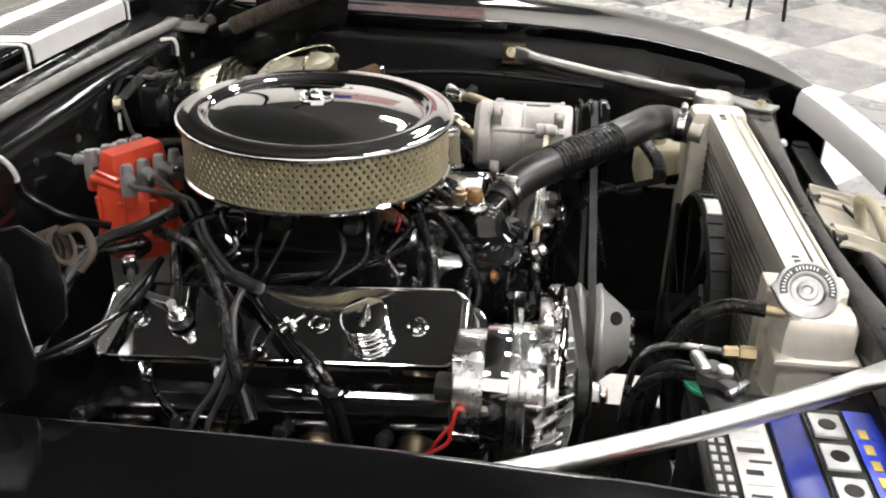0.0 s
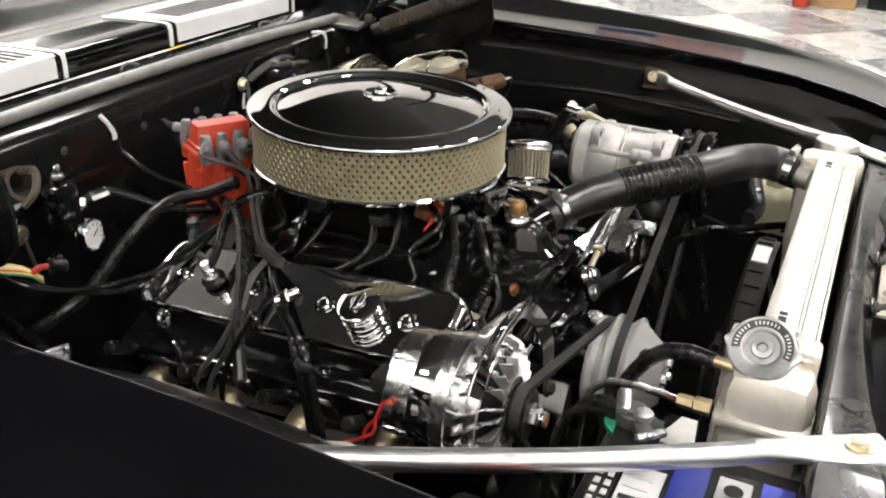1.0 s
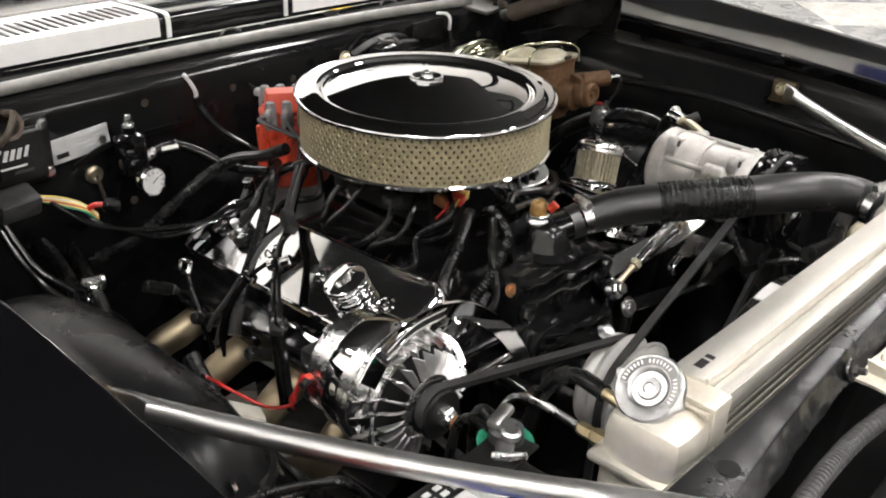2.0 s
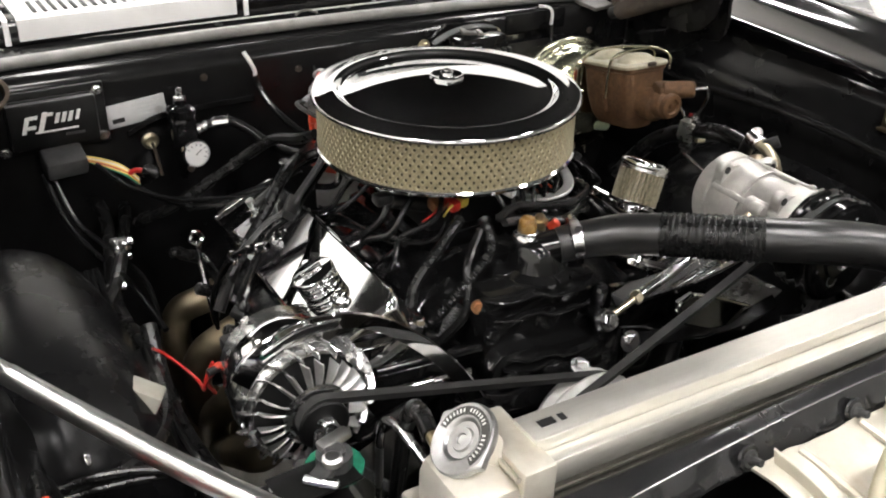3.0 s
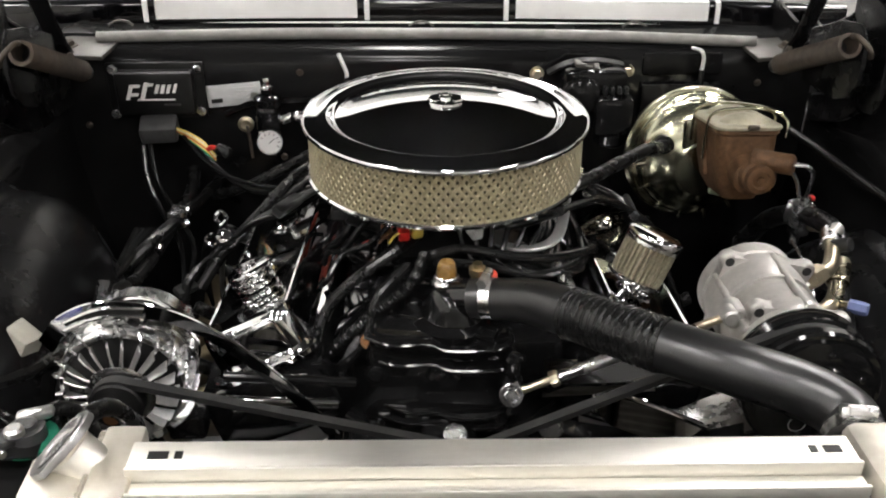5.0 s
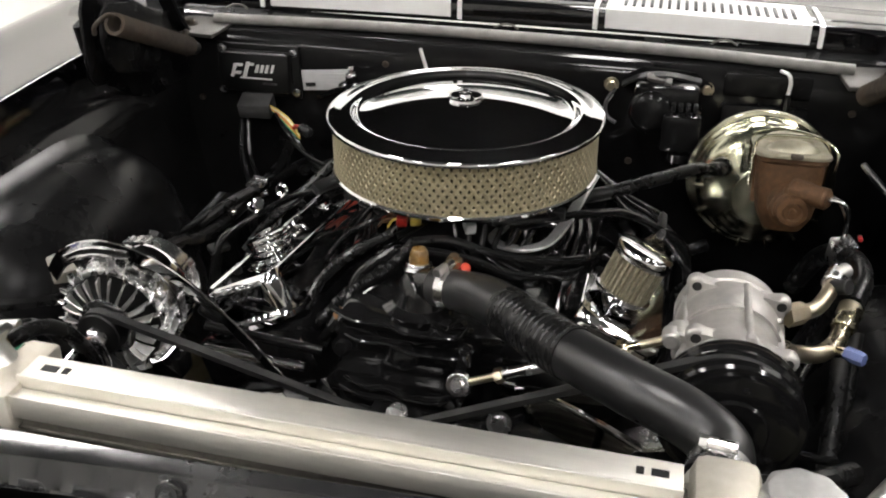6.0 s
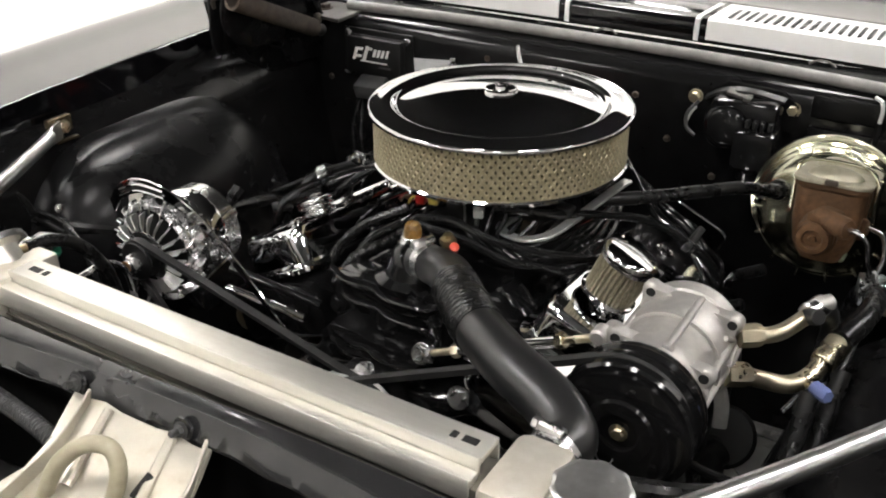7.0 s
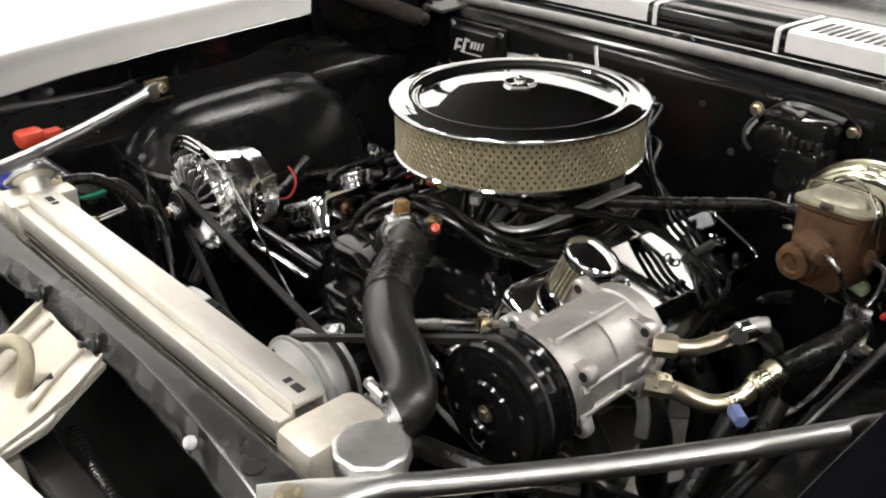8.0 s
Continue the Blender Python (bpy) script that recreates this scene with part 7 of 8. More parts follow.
# tank fitting, overflow hose and transmission line at the passenger tank
tf = thing("tank_fitting", (-0.30, -0.51, 0.823), "brass line fitting on the aluminium end tank", "fitting")
part("nut", hexa((-0.305, -0.520, 0.820), (-0.305, -0.504, 0.820), 0.0085), M_BRASS, tf)
part("nut", hexa((-0.305, -0.503, 0.820), (-0.305, -0.488, 0.820), 0.0068), M_BRASS, tf)
part("line", tube([(-0.305, -0.486, 0.820), (-0.305, -0.465, 0.822), (-0.305, -0.435, 0.823), (-0.305, -0.410, 0.810), (-0.305, -0.398, 0.775), (-0.305, -0.395, 0.68)], 0.0042, 10), M_STEEL, tf, "bent steel line")
of = thing("overflow_hose", (-0.32, -0.52, 0.88), "black rubber overflow hose on a brass stub of the tank", "hose")
part("stub", rod((-0.322, -0.536, 0.880), (-0.317, -0.509, 0.880), 0.0055, 12), M_BRASS, of)
part("hose", tube([(-0.319, -0.518, 0.880), (-0.312, -0.488, 0.878), (-0.305, -0.464, 0.864), (-0.300, -0.444, 0.836), (-0.297, -0.430, 0.798), (-0.30, -0.420, 0.72)], 0.0078, 14), M_RUBBER, of)

# ---- hood latch, condenser and conduit ahead of the support ----
lt = thing("hood_latch_plate", (0.01, -0.69, 0.80), "cream zinc plated hood latch plate with a hook loop", "latch plate")
rows = []
for i in range(9):
    x = -0.075 + 0.165 * i / 8
    k = 0.004 * (1 if i in (2, 6) else 0)
    rows.append([(x - 0.018, -0.649, 0.850 + k - 0.011 * x), (x - 0.010, -0.668, 0.845 + k - 0.011 * x), (x, -0.698, 0.834 + k * 0.6), (x * 1.05, -0.722, 0.822), (x * 1.15 - 0.01, -0.768, 0.812), (x * 1.15 - 0.012, -0.773, 0.806), (x * 1.15 - 0.012, -0.775, 0.780)])
lp = part("plate", sheet(rows, 0.003), M_BARE, lt, "cream plated pressed plate", 25)
for x in (-0.052, 0.070):
    part("side_flange", strap([(x * 1.15 - 0.010, -0.652, 0.854), (x * 1.2 + 0.004, -0.700, 0.838), (x * 1.3 + 0.004, -0.768, 0.818)], (0, 0.3, 1), 0.018, 0.003), M_BARE, lp)
part("rolled_edge", tube([(0.072, -0.650, 0.852), (0.086, -0.698, 0.838), (0.093, -0.722, 0.828), (0.093, -0.766, 0.819), (0.078, -0.771, 0.818), (0.0, -0.771, 0.818), (-0.085, -0.771, 0.819)], 0.0032, 8), M_BARE, lp)
for x in (-0.030, 0.046):
    part("pressed_rib", tube([(x - 0.012, -0.654, 0.8515), (x - 0.004, -0.680, 0.8435), (x + 0.004, -0.708, 0.833), (x + 0.006, -0.722, 0.826)], 0.0050, 10), M_BARE, lp)
part("hole_rim", lathe([(0.0125, 0.0), (0.0165, 0.0), (0.0165, 0.0025), (0.0125, 0.0035), (0.0125, 0.0)], (-0.018, -0.745, 0.8175), (-0.018, -0.745, 1), 28), M_BARE, lp)
for q in ((0.070, -0.764, 0.8195), (0.030, -0.766, 0.8190)):
    part("rivet_hole", rod(q, (q[0], q[1], q[2] + 0.0016), 0.0026, 12), M_HINGE, lp)
part("slot", box((0.042, -0.699, 0.8375), (0.008, 0.024, 0.004), 0.0015, (38, 0, -20)), M_BLACK, lp)
part("hole", rod((-0.018, -0.745, 0.812), (-0.018, -0.745, 0.8205), 0.012, 20), M_BLACK, lp)
part("hook", tube([(-0.040, -0.735, 0.815), (-0.030, -0.722, 0.845), (-0.006, -0.710, 0.868), (0.016, -0.702, 0.868), (0.026, -0.706, 0.850), (0.022, -0.715, 0.822)], 0.0075, 12), mat("tan_hook_rubber", (0.34, 0.31, 0.22), 0.4, var=0.15, scale=60, dirt=(0.2, 0.17, 0.11), dirt_amount=0.5), lt, "tan rubber-coated hook")
for q in ((-0.093, -0.646, 0.858), (0.037, -0.646, 0.856)):
    part("bolt", join(bolt(q, (0, -1, 0.35), 0.0055), rod(Vector(q), Vector(q) + V(0, -0.012, 0.004), 0.0035, 10, 0.0008)), M_LEAD, lt)
    part("washer", lathe([(0.0, 0), (0.012, 0), (0.011, 0.002), (0, 0.003)], Vector(q) + V(0, 0.002, -0.0005), Vector(q) + V(0, -1, 0.35), 20), M_SUPPORT, lt)
part("tongue", box((0.06, -0.755, 0.765), (0.05, 0.03, 0.07), 0.010), M_BARE, lt)
cond = thing("condenser", (0.0, -0.74, 0.45), "dark finned condenser standing ahead of the radiator", "condenser")
part("core", box((0.0, -0.725, 0.59), (0.80, 0.022, 0.40), 0.003), M_FINS, cond)
for i in range(26):
    part("tube", box((0.0, -0.725, 0.775 - 0.0155 * i), (0.79, 0.030, 0.004), 0.001), M_DUSTY, cond)
part("top_rail", box((0.0, -0.725, 0.790), (0.82, 0.034, 0.014), 0.003), M_SATIN, cond)
for x in (-0.41, 0.41):
    part("end_tank", rod((x, -0.725, 0.40), (x, -0.725, 0.80), 0.014, 16), M_SATIN, cond)
cd = thing("cable_conduit", (-0.2, -0.70, 0.77), "ribbed black plastic cable conduit below the support panel", "conduit", "ribbed conduits")
part("conduit", tube([(-0.44, -0.695, 0.815), (-0.29, -0.684, 0.838), (-0.20, -0.682, 0.842), (-0.14, -0.685, 0.840), (-0.08, -0.690, 0.829), (-0.01, -0.70, 0.79), (0.05, -0.70, 0.73)], 0.0085, 18, 90, lambda u: 1 + 0.08 * math.sin(u * 2 * math.pi * 100)), M_LEAD, cd)
cd = thing("cable_conduit", (0.1, -0.71, 0.72), "ribbed black plastic cable conduit below the support panel", "conduit", "ribbed conduits")
part("conduit", tube([(0.03, -0.680, 0.765), (0.094, -0.688, 0.760), (0.146, -0.693, 0.757), (0.20, -0.698, 0.740), (0.25, -0.70, 0.70)], 0.0075, 14, 40, lambda u: 1 + 0.08 * math.sin(u * 2 * math.pi * 40)), M_HOSE, cd)
rb = thing("rubber_bumper", (0.242, -0.655, 0.857), "small white rubber hood bumper on the support panel", "bumper", "hood bumpers")
part("bumper", lathe([(0.006, -0.012), (0.006, 0.000), (0.0045, 0.003), (0, 0.004)], (0.242, -0.654, 0.858), (0.242, -0.71, 0.888), 18), M_LABEL, rb)
for sgn, x0, x1 in ((1, 0.14, 0.492), (-1, 0.12, 0.48)):
    part("nose_stripe", sheet([[(sgn * x, y + 0.078 * (x / 0.6) ** 2 * k + 0.003 * (z < 0.87), z + 0.003 * (z > 0.86)) for y, z, k in NOSE[:7]] for x in (x0 + (x1 - x0) * i / 8 for i in range(9))], 0.0015), M_WHITE, car, "broad white painted stripe")

# ---- hood hinges ----
def yz_plate(x, th, outline):
    """A stamped plate standing along the car, outline given as (y, z)."""
    bm = bmesh.new()
    lo = [bm.verts.new((x - th / 2, y, z)) for y, z in outline]
    hi = [bm.verts.new((x + th / 2, y, z)) for y, z in outline]
    fa, fb = bm.faces.new(lo), bm.faces.new(hi)
    for k in range(len(lo)):
        j = (k + 1) % len(lo)
        bm.faces.new((lo[k], lo[j], hi[j], hi[k]))
    bmesh.ops.bevel(bm, geom=list(fa.edges) + list(fb.edges), offset=th * 0.3, segments=2, affect="EDGES", profile=0.5)
    return bm


for s in (-1, 1):
    hg = part("hood_hinge", prism([(0.0, -0.06), (0.10, -0.05), (0.14, 0.02), (0.10, 0.075), (0.0, 0.06)], (s * 0.575, 0.36, 0.90), (s * 0.582, 0.36, 0.90)), M_BAY, car, "black hood hinge with a brown coil spring")
    plate_a = yz_plate(s * 0.552, 0.006, [(0.24, 0.905), (0.13, 0.915), (0.092, 0.930), (0.070, 0.955), (0.066, 0.985), (0.074, 1.018), (0.095, 1.032), (0.15, 1.020), (0.24, 0.985)])
    part("side_plate", plate_a, M_BAY, hg, "dark hinge plate")
    plate_b = yz_plate(s * 0.592, 0.006, [(0.20, 0.915), (0.115, 0.900), (0.092, 0.905), (0.081, 0.920), (0.078, 0.945), (0.083, 0.990), (0.084, 1.018), (0.10, 1.045), (0.20, 1.06)])
    part("side_plate", plate_b, M_BAY, hg, "dark hinge plate")
    a, b = Vector((s * 0.532, 0.075, 1.008)), Vector((s * 0.530, 0.300, 0.908))
    part("spring", lathe([(0.012, 0.0)] + [(0.0150 + 0.0014 * math.cos(i * math.pi), 0.003 * i) for i in range(76)] + [(0.012, 0.228)], a, b, 24), M_HINGE, hg, "brown coil spring")
    part("spring_core", rod(a + V(0, 0.03, -0.0135), b, 0.011, 16), M_BLACK, hg)
    part("spring_hook", tube([a + V(0, 0.0, 0.012), a + V(0, -0.018, 0.016), a + V(s * 0.012, -0.03, 0.004), a + V(s * 0.02, -0.022, -0.01)], 0.0035, 8), M_HINGE, hg)
    part("upper_arm", strap([(s * 0.60, 0.35, 0.92), (s * 0.605, 0.26, 0.98), (s * 0.61, 0.19, 1.03), (s * 0.612, 0.16, 1.10), (s * 0.610, 0.17, 1.20), (s * 0.600, 0.22, 1.28)], (1, 0.2, 0), 0.032, 0.012), M_BAY, hg, "black hinge arm")
    part("lower_arm", strap([(s * 0.57, 0.36, 0.90), (s * 0.575, 0.32, 0.96), (s * 0.58, 0.29, 1.04), (s * 0.58, 0.28, 1.12), (s * 0.575, 0.30, 1.20)], (1, 0.2, 0), 0.028, 0.010), M_BAY, hg, "black hinge arm")
    part("lower_link", strap([(s * 0.600, 0.30, 0.84), (s * 0.605, 0.20, 0.88), (s * 0.607, 0.13, 0.94), (s * 0.607, 0.11, 1.00)], (1, 0, 0), 0.012, 0.045), M_BAY, hg)
    for q in ((0.33, 0.92), (0.13, 0.985), (0.22, 0.955)):
        part("rivet", lathe([(0.010, -0.002), (0.010, 0.003), (0.006, 0.006), (0, 0.006)], (s * 0.561, q[0], q[1]), (s * 0.3, q[0], q[1]), 16), M_HINGE, hg)
    part("hinge_pocket", yz_plate(s * 0.628, 0.006, [(0.28, 0.78), (0.66, 0.78), (0.66, 0.97), (0.40, 0.950), (0.28, 0.928)]), M_BAY, car, "black panel beside the hinge")
    cpn = part("cowl_corner", box((s * 0.555, 0.375, 0.918 - 0.011 * s * 0.55), (0.10, 0.085, 0.008), 0.003, (4, 0, s * 8)), M_CORNER, car, "dusty bracket plate")
    part("bolt", bolt((s * 0.575, 0.375, 0.921 - 0.011 * s * 0.55), (0, 0, 1), 0.010), M_HINGE, cpn)
for x in (-0.50, -0.02, 0.33):
    part("seal_clip", tube([(x - 0.02, 0.412, cz(x, 0.944)), (x - 0.008, 0.417, cz(x, 0.949)), (x + 0.008, 0.417, cz(x, 0.949)), (x + 0.02, 0.412, cz(x, 0.944))], 0.002, 8), M_CORNER, car)

# throttle linkage loop
def flat_bar(pts, w, th):
    """A bent flat bar lying on its broad side."""
    line = smooth_line(pts, 8)
    bm = bmesh.new()
    rings = []
    for i, p in enumerate(line):
        d = (line[min(i + 1, len(line) - 1)] - line[max(i - 1, 0)]).normalized()
        across = d.cross(V(0, 0, 1)).normalized()
        up = across.cross(d)
        rings.append([bm.verts.new(p + across * (a * w / 2) + up * (b * th / 2)) for a, b in ((-1, -0.6), (-0.85, -1), (0.85, -1), (1, -0.6), (1, 0.6), (0.85, 1), (-0.85, 1), (-1, 0.6))])
    for a, b in zip(rings, rings[1:]):
        for k in range(8):
            bm.faces.new((a[k], a[(k + 1) % 8], b[(k + 1) % 8], b[k]))
    bm.faces.new(rings[0])
    bm.faces.new(rings[-1])
    return bm


lp2 = thing("throttle_bracket", (0.10, -0.1, 0.83), "long polished loop-shaped throttle bracket", "bracket")
part("loop", flat_bar([(0.166, 0.056, 0.850), (0.159, 0.010, 0.848), (0.146, -0.06, 0.840), (0.131, -0.108, 0.832), (0.108, -0.126, 0.827), (0.078, -0.122, 0.824), (0.060, -0.106, 0.824), (0.066, -0.082, 0.828), (0.090, -0.04, 0.838), (0.11, 0.0, 0.848)], 0.0135, 0.004), M_FAN, lp2)
part("lever", box((0.075, -0.06, 0.80), (0.012, 0.035, 0.06), 0.003, (10, 20, 0)), M_HINGE, lp2)

# ---- loose hoses and wires in the bay ----
def loose(name, pts, r, m, label, cat, group, clips=()):
    t = thing(name, pts[0], label, cat, group)
    if name == "wiring_loom":
        count = sum((Vector(p) - Vector(q)).length for p, q in zip(pts, pts[1:])) / 0.0042
        part("line", tube(pts, r, 12, 40, lambda u: 1 + 0.13 * math.sin(2 * math.pi * count * u)), m, t, "ribbed sleeve")
    else:
        part("line", tube(pts, r, 10), m, t)
    for q, ax in clips:
        part("hose_clamp", clamp(q, ax, r * 1.05, 0.008), M_STEEL, t)
    return t


VH = "small black vacuum hose crossing the intake"
loose("vacuum_hose", [(-0.026, -0.175, 0.845), (0.014, -0.155, 0.842), (0.073, -0.156, 0.830), (0.126, -0.137, 0.818), (0.175, -0.095, 0.805), (0.19, -0.04, 0.79)], 0.0058, M_WIRE, VH, "hose", "vacuum hoses")
loose("vacuum_hose", [(-0.020, -0.178, 0.838), (0.044, -0.163, 0.823), (0.093, -0.150, 0.802), (0.143, -0.122, 0.795), (0.185, -0.075, 0.795)], 0.0058, M_WIRE, VH, "hose", "vacuum hoses")
loose("vacuum_hose", [(-0.05, -0.17, 0.83), (-0.085, -0.20, 0.805), (-0.10, -0.225, 0.76), (-0.13, -0.215, 0.72)], 0.006, M_WIRE, VH, "hose", "vacuum hoses")
loose("vacuum_hose", [(-0.06, -0.14, 0.835), (-0.11, -0.165, 0.81), (-0.145, -0.175, 0.775), (-0.16, -0.20, 0.735)], 0.007, M_RUBBER, VH, "hose", "vacuum hoses")
loose("vacuum_hose", [(0.06, -0.13, 0.86), (0.12, -0.09, 0.85), (0.17, -0.03, 0.835), (0.22, 0.03, 0.81), (0.29, 0.05, 0.76), (0.305, 0.06, 0.70)], 0.0058, M_WIRE, VH, "hose", "vacuum hoses")
for k in range(6):
    y0 = -0.13 + 0.045 * k
    loose("vacuum_hose", [(-0.055, y0 * 0.7, 0.858), (-0.095 - 0.004 * (k % 3), y0 - 0.008 + 0.012 * (k % 2), 0.842), (-0.128, y0 + 0.018 * (1 - k % 3), 0.812 - 0.006 * (k % 2)), (-0.150, y0 + 0.03 * (k % 2), 0.785), (-0.158, y0 + 0.045, 0.760)], 0.0034 + 0.0008 * (k % 3), M_WIRE, VH, "hose", "vacuum hoses")
WL = "bundle of dark wires sagging across the engine"
for k in range(3):
    z0 = 0.845 - 0.006 * (k % 3)
    loose("wire", [(-0.05 + 0.012 * k, -0.10, z0), (-0.09 + 0.006 * k, -0.135 + 0.004 * k, 0.815 - 0.005 * k), (-0.118 + 0.003 * k, -0.08 + 0.02 * k, 0.785 - 0.004 * (k % 4)), (-0.135, -0.01 + 0.02 * k, 0.775), (-0.145, 0.06 + 0.02 * k, 0.765)], 0.0019 + 0.0005 * (k % 2), M_WIRE, WL, "wire", "engine wires")
for k in range(6):
    loose("wire", [(0.01 + 0.02 * k, -0.11, 0.845), (0.025 + 0.014 * k, -0.128, 0.812), (0.06 + 0.02 * k, -0.12, 0.79), (0.11 + 0.012 * k, -0.05 + 0.01 * k, 0.795), (0.14, 0.02 + 0.02 * k, 0.80)], 0.0036, M_WIRE, WL, "wire", "engine wires")
loose("wiring_loom", [(-0.208, -0.175, 0.74), (-0.165, -0.200, 0.722), (-0.131, -0.200, 0.742), (-0.093, -0.210, 0.788), (-0.05, -0.195, 0.815), (-0.03, -0.15, 0.83)], 0.0075, M_WIRE, "ribbed black wiring loom beside the thermostat", "wire", "wiring looms")
loose("wiring_loom", [(-0.153, -0.215, 0.68), (-0.125, -0.205, 0.72), (-0.104, -0.210, 0.762)], 0.007, M_LEAD, "ribbed grey wiring loom beside the thermostat", "wire", "wiring looms")
HL = "thick black heater hose beside the wheelhouse"
loose("heater_hose", [(-0.434, -0.06, 0.75), (-0.437, -0.10, 0.72), (-0.439, -0.145, 0.695), (-0.437, -0.205, 0.688), (-0.425, -0.26, 0.67), (-0.40, -0.32, 0.62)], 0.010, M_RUBBER, HL, "hose", "heater hoses")
loose("battery_lead", [(-0.442, -0.08, 0.735), (-0.447, -0.15, 0.728), (-0.450, -0.21, 0.720), (-0.44, -0.27, 0.69), (-0.43, -0.32, 0.62)], 0.0048, M_WIRE, "black battery lead beside the wheelhouse", "cable", "battery leads")
for k in range(2):
    loose("battery_lead", [(-0.60, -0.325, 0.782 - 0.012 * k), (-0.55, -0.318 - 0.006 * k, 0.778 - 0.010 * k), (-0.50, -0.326, 0.770 - 0.008 * k), (-0.455, -0.345 + 0.01 * k, 0.755), (-0.42, -0.355 + 0.02 * k, 0.70)], 0.0042, M_RUBBER, "black battery lead beside the wheelhouse", "cable", "battery leads")
loose("heater_hose", [(-0.575, -0.315, 0.767), (-0.525, -0.303, 0.762), (-0.480, -0.255, 0.747), (-0.456, -0.19, 0.731), (-0.447, -0.125, 0.727), (-0.443, -0.06, 0.715), (-0.439, 0.01, 0.70), (-0.437, 0.06, 0.68), (-0.43, 0.165, 0.67), (-0.40, 0.30, 0.70), (-0.40, 0.36, 0.72)], 0.010, M_RUBBER, HL, "hose", "heater hoses", [((-0.432, 0.150, 0.672), (0.1, 1, 0))])
loose("heater_hose", [(-0.49, -0.25, 0.58), (-0.484, -0.08, 0.64), (-0.469, 0.073, 0.67), (-0.426, 0.143, 0.70), (-0.39, 0.25, 0.70), (-0.36, 0.36, 0.70)], 0.009, M_RUBBER, HL, "hose", "heater hoses", [((-0.40, 0.225, 0.700), (0.3, 1, 0))])
loose("heater_hose", [(-0.331, 0.006, 0.70), (-0.298, 0.030, 0.742), (-0.243, 0.06, 0.792), (-0.19, 0.10, 0.83), (-0.12, 0.18, 0.82)], 0.008, M_RUBBER, HL, "hose", "heater hoses")
loose("heater_hose", [(-0.125, 0.150, 0.852), (-0.135, 0.19, 0.832), (-0.16, 0.24, 0.815), (-0.21, 0.27, 0.775), (-0.30, 0.27, 0.73), (-0.36, 0.30, 0.70)], 0.0085, M_RUBBER, HL, "hose", "heater hoses")
BL = "black wire harness run along the firewall"
for k in range(2):
    loose("wire_harness", [(-0.40 + 0.02 * k, 0.31, 0.80 - 0.01 * k), (-0.36 + 0.02 * k, 0.28 - 0.01 * k, 0.765 - 0.008 * k), (-0.30 + 0.02 * k, 0.23 - 0.015 * (k % 3), 0.755 - 0.01 * (k % 4)), (-0.21, 0.18 + 0.012 * k, 0.765), (-0.14, 0.17, 0.79)], 0.0036 + 0.001 * (k % 3), M_WIRE, BL, "wire harness", "firewall harness")
for k in range(2):
    loose("wire_harness", [(-0.47 + 0.01 * k, 0.33, 0.79), (-0.46 + 0.015 * k, 0.29, 0.74 - 0.01 * k), (-0.44 + 0.02 * k, 0.26, 0.70), (-0.40 + 0.02 * k, 0.20, 0.66), (-0.38, 0.10 + 0.03 * k, 0.63)], 0.0045, M_WIRE, BL, "wire harness", "firewall harness")
for k in range(4):
    loose("wire_harness", [(-0.44 - 0.008 * k, 0.20, 0.69), (-0.452 - 0.008 * k, 0.05, 0.70 - 0.01 * k), (-0.462 - 0.006 * k, -0.08, 0.72 - 0.012 * k), (-0.458 - 0.012 * k, -0.17, 0.70), (-0.43 - 0.01 * k, -0.24, 0.60)], 0.005, M_WIRE, "taped black wire harness along the wheelhouse", "wire harness", "wheelhouse harness")
rl = thing("relay", (-0.487, -0.182, 0.745), "small cream plastic relay beside the wheelhouse", "relay")
part("case", box((-0.484, -0.220, 0.767), (0.036, 0.030, 0.041), 0.003, (-10.4, 25.3, -30.0)), mat("grey_relay_plastic", (0.30, 0.29, 0.25), 0.5, var=0.1, scale=60, dirt=(0.2, 0.18, 0.14), dirt_amount=0.4), rl)
part("lead", tube([(-0.49, -0.18, 0.73), (-0.50, -0.16, 0.70), (-0.49, -0.13, 0.68)], 0.005, 8), M_WIRE, rl)
for q in ((-0.40, 0.22, 0.685),):
    h = thing("hose_joint", q, "chrome tee joint on a black hose", "hose joint", "hose joints")
    part("tee", join(rod(Vector(q) + V(-0.012, 0, 0), Vector(q) + V(0.012, 0.006, 0.004), 0.007, 12, 0.001), rod(q, Vector(q) + V(0.004, -0.004, 0.026), 0.006, 12, 0.001)), M_CHROME, h)
    part("clamp", clamp(Vector(q) + V(0.004, -0.004, 0.026), (0.1, 0, 1), 0.0085, 0.008), M_STEEL, h)
dip = thing("dipstick", (-0.30, 0.10, 0.72), "chrome dipstick handle in its tube beside the cover", "dipstick")
part("tube", tube([(-0.315, 0.06, 0.60), (-0.318, 0.09, 0.67), (-0.318, 0.115, 0.715)], 0.005, 10), M_CHROME, dip)
part("handle", tube([(-0.318, 0.115, 0.715), (-0.318, 0.122, 0.735), (-0.326, 0.125, 0.745), (-0.318, 0.128, 0.755), (-0.310, 0.125, 0.745), (-0.318, 0.121, 0.735)], 0.0036, 10), M_CHROME, dip)

# driver-side wire runs along the fender ledge
loose("wire_harness", [(0.53, 0.20, 0.84), (0.56, 0.05, 0.835), (0.57, -0.15, 0.845), (0.575, -0.40, 0.83)], 0.006, M_WIRE, "taped black wire harness on the fender ledge", "wire harness", "ledge harness")

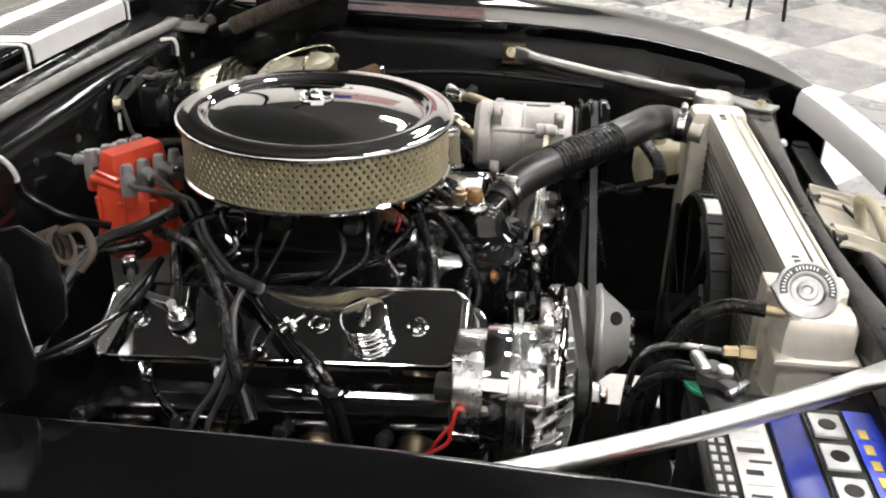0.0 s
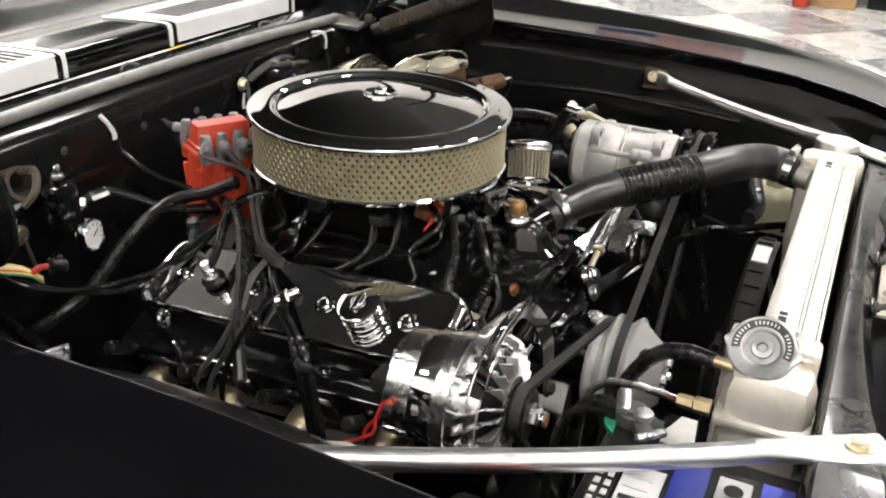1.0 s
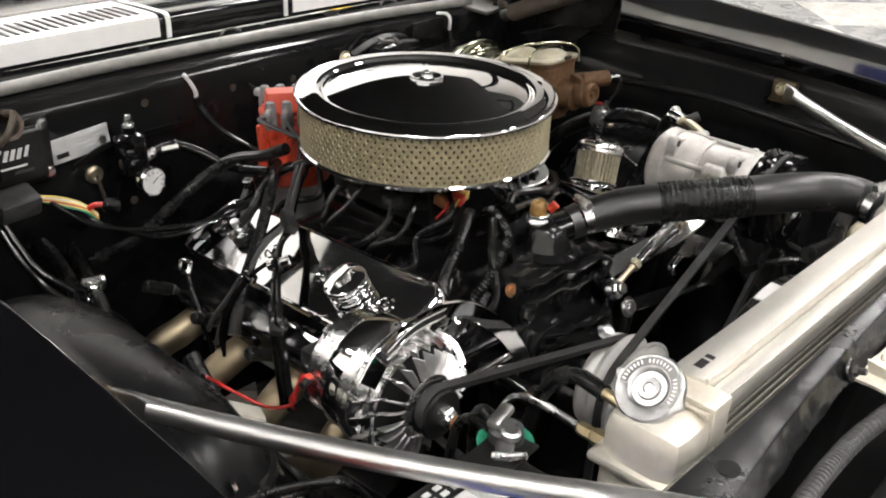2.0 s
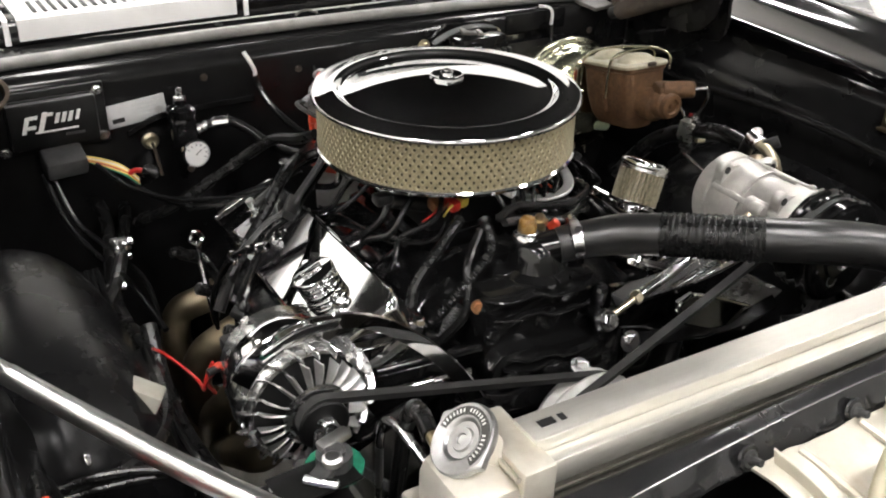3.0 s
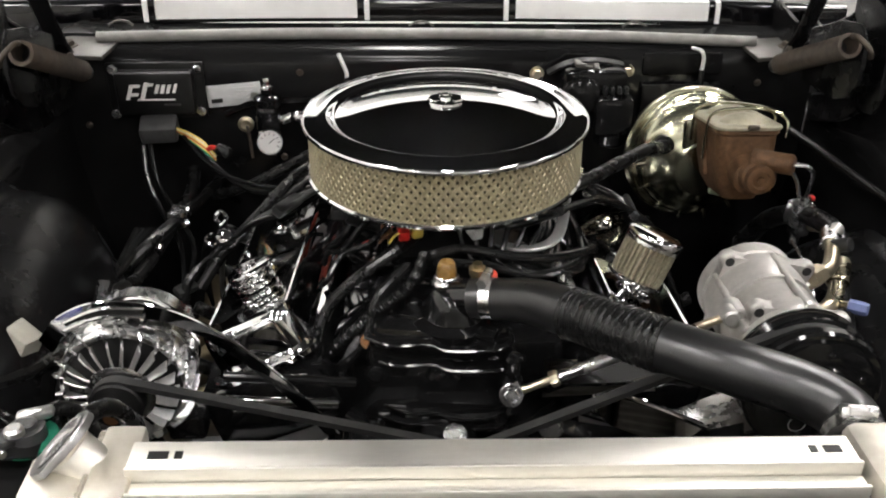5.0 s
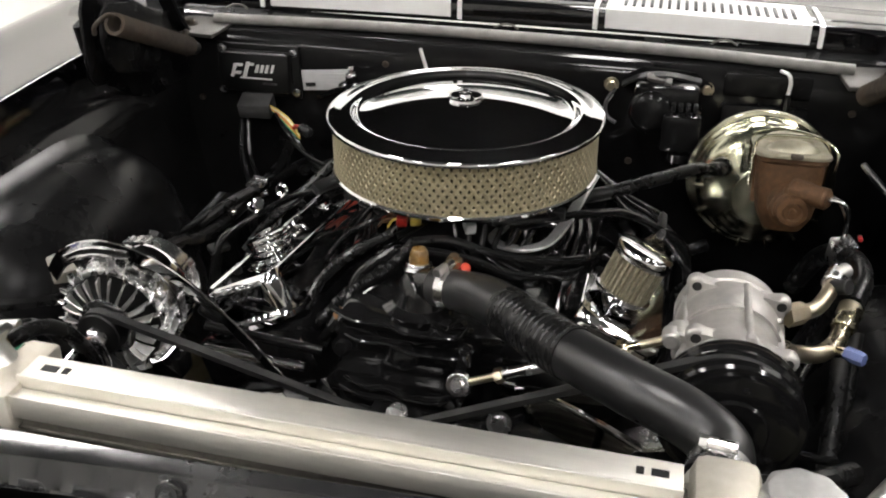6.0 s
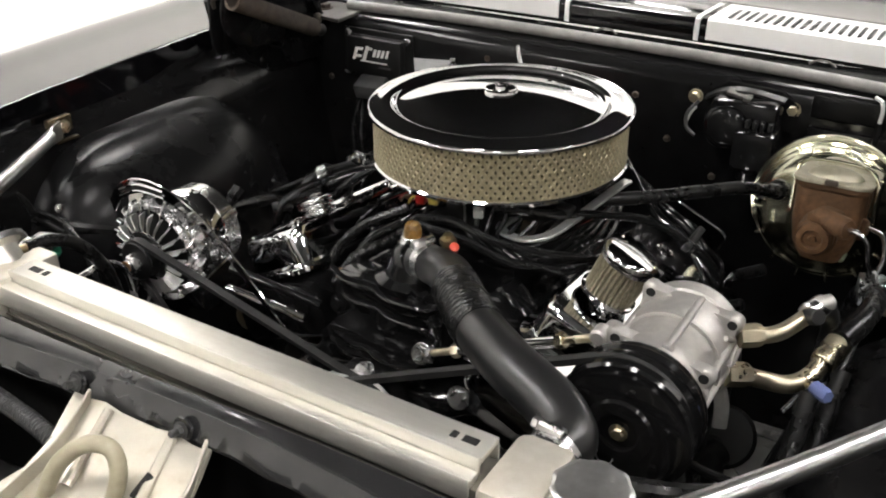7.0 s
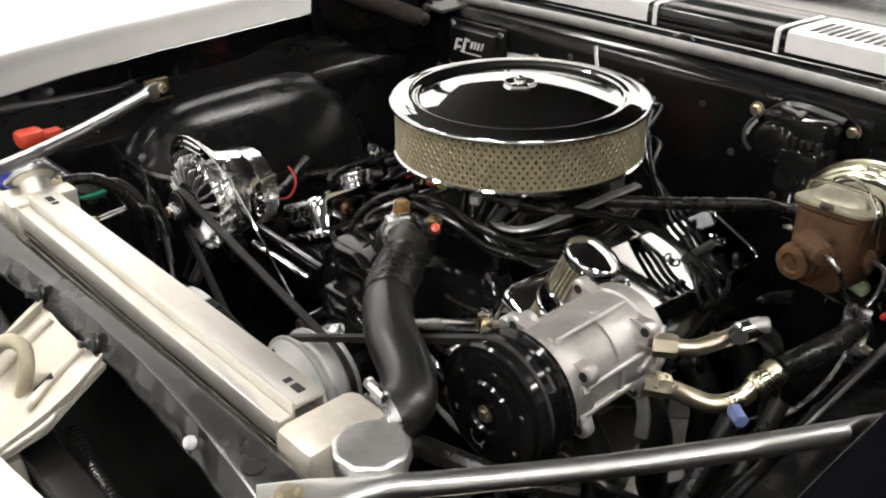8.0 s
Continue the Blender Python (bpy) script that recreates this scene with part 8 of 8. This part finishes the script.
# fasteners on the wheelhouse panels
for q, d in (((-0.487, 0.045, 0.748), (1, 0.25, 0.3)), ((-0.515, 0.100, 0.752), (1, 0.6, 0.3)), ((-0.552, -0.303, 0.786), (1, -0.3, 0.2)), ((-0.548, -0.312, 0.770), (1, -0.3, 0.2))):
    part("panel_screw", bolt(q, d, 0.0048, 0.004), M_STEEL, car)

# ---- showroom beyond the car ----
def flag(x, y0, y1, z0, z1):
    t = thing("wall_flag", (x, (y0 + y1) / 2, z0), "striped red and white wall flag with a blue corner", "flag")
    h = (z1 - z0) / 13
    for i in range(13):
        part("stripe", box((x, (y0 + y1) / 2, z0 + h * (i + 0.5)), (0.010, y1 - y0, h), 0), M_REDWIRE if i % 2 == 0 else M_LABEL, t)
    part("corner_field", box((x - 0.008, y1 - 0.2 * (y1 - y0), z1 - 3.5 * h), (0.010, 0.4 * (y1 - y0), 7 * h), 0), mat("flag_blue", (0.03, 0.04, 0.16), 0.7, var=0.1), t, "blue corner field")


flag(EAST - 0.012, 0.15, 1.65, 2.45, 3.35)

tb2 = thing("bar_stool", (5.2, -1.65, 0.0), "tall stool with thin dark metal legs and a foot ring", "stool")
for dx, dy in ((-0.2, -0.12), (-0.2, 0.10), (0.15, -0.2), (0.15, 0.15)):
    part("leg", tube([(5.2 + dx, -1.65 + dy, 0.0), (5.2 + dx * 0.85, -1.65 + dy * 0.85, 0.4), (5.2 + dx * 0.6, -1.65 + dy * 0.6, 0.75)], 0.012, 8), M_SATIN, tb2)
part("foot_ring", lathe([(0.185, 0.195), (0.197, 0.195), (0.197, 0.21), (0.185, 0.21), (0.185, 0.195)], (5.18, -1.66, 0), (5.18, -1.66, 1), 40), M_CHROME_OLD, tb2)
part("seat", lathe([(0, 0.75), (0.18, 0.75), (0.19, 0.78), (0.17, 0.81), (0, 0.82)], (5.2, -1.65, 0), (5.2, -1.65, 1), 40), M_SATIN, tb2)
bx = thing("cardboard_box", (6.5, -0.23, 0.0), "brown cardboard box standing on the tiled floor", "box")
part("box", box((6.5, -0.23, 0.20), (0.40, 0.30, 0.40), 0.006), mat("brown_cardboard", (0.36, 0.22, 0.10), 0.8, var=0.1, scale=40, bump=0.1), bx)
part("tape", box((6.5, -0.23, 0.403), (0.40, 0.05, 0.002), 0), M_PLASTIC, bx)
ex = thing("fire_extinguisher", (6.25, -0.02, 0.0), "red fire extinguisher on the tiled floor", "fire extinguisher")
part("cylinder", lathe([(0, 0.0), (0.055, 0.0), (0.06, 0.01), (0.06, 0.34), (0.045, 0.38), (0.018, 0.40), (0.018, 0.43), (0, 0.43)], (6.25, -0.02, 0), (6.25, -0.02, 1), 32), M_RED, ex)
part("valve", box((6.25, -0.02, 0.45), (0.03, 0.12, 0.04), 0.006), M_BLACK, ex)
part("hose", tube([(6.25, 0.03, 0.44), (6.25, 0.09, 0.38), (6.25, 0.08, 0.20)], 0.010, 8), M_RUBBER, ex)
cab = thing("tool_cabinet", (6.6, -0.75, 0.0), "dark grey metal tool cabinet on the tiled floor", "cabinet")
part("body", box((6.65, -0.75, 0.45), (0.5, 0.6, 0.9), 0.01), M_SATIN, cab)
for i in range(4):
    d = part("drawer", box((6.395, -0.75, 0.15 + 0.2 * i), (0.012, 0.56, 0.18), 0.003), M_SATIN, cab)
    part("handle", box((6.384, -0.75, 0.22 + 0.2 * i), (0.012, 0.40, 0.015), 0.003), M_STEEL, d)

# yellow line painted on the floor behind the car
yl = part("floor_line", box((2.7, 3.6, 0.004), (0.10, 2.4, 0.004), 0, (0, 0, 20)), mat("yellow_floor_paint", (0.7, 0.42, 0.03), 0.5, var=0.1, scale=20), label="yellow line painted on the floor")
tagged(yl, category="floor marking", kind="structure")

# floor tiles in a diagonal checker, each with its own edges
TS = 0.61
OX, OY = 5.229, -0.911
bm = box((0, 0, -0.003), (TS - 0.004, TS - 0.004, 0.006), 0.0012, seg=1)
tile_me = []
for nm, mm in (("tile_grey", M_TILE_G), ("tile_white", M_TILE_W)):
    me = bpy.data.meshes.new(nm)
    bm.to_mesh(me)
    me.materials.append(mm)
    tile_me.append(me)
bm.free()
count = 0
rest = [bmesh.new(), bmesh.new()]
for i in range(-14, 26):
    for j in range(-22, 22):
        x = OX - 0.70711 * TS * (i + 0.5) - 0.70711 * TS * (j + 0.5)
        y = OY - 0.70711 * TS * (i + 0.5) + 0.70711 * TS * (j + 0.5)
        if not (WEST + 0.45 < x < EAST - 0.45 and SOUTH + 0.45 < y < NORTH - 0.45):
            continue
        col = 0 if (i + j) % 2 == 0 else 1
        if 1.1 < x and -4 < y < 4.5:
            ob = new("tile", tile_me[col])
            ob.matrix_world = pose(x, y, 0.0, 0, 0, 45)
            ob.parent = floor
            count += 1
        else:
            b2 = box((x, y, -0.003), (TS - 0.004, TS - 0.004, 0.006), 0, (0, 0, 45))
            me = bpy.data.meshes.new("tmp")
            b2.to_mesh(me)
            b2.free()
            rest[col].from_mesh(me)
            bpy.data.meshes.remove(me)
for b3, mm in zip(rest, (M_TILE_G, M_TILE_W)):
    part("far_tiles", b3, mm, floor, smooth=0, kind="stuff")
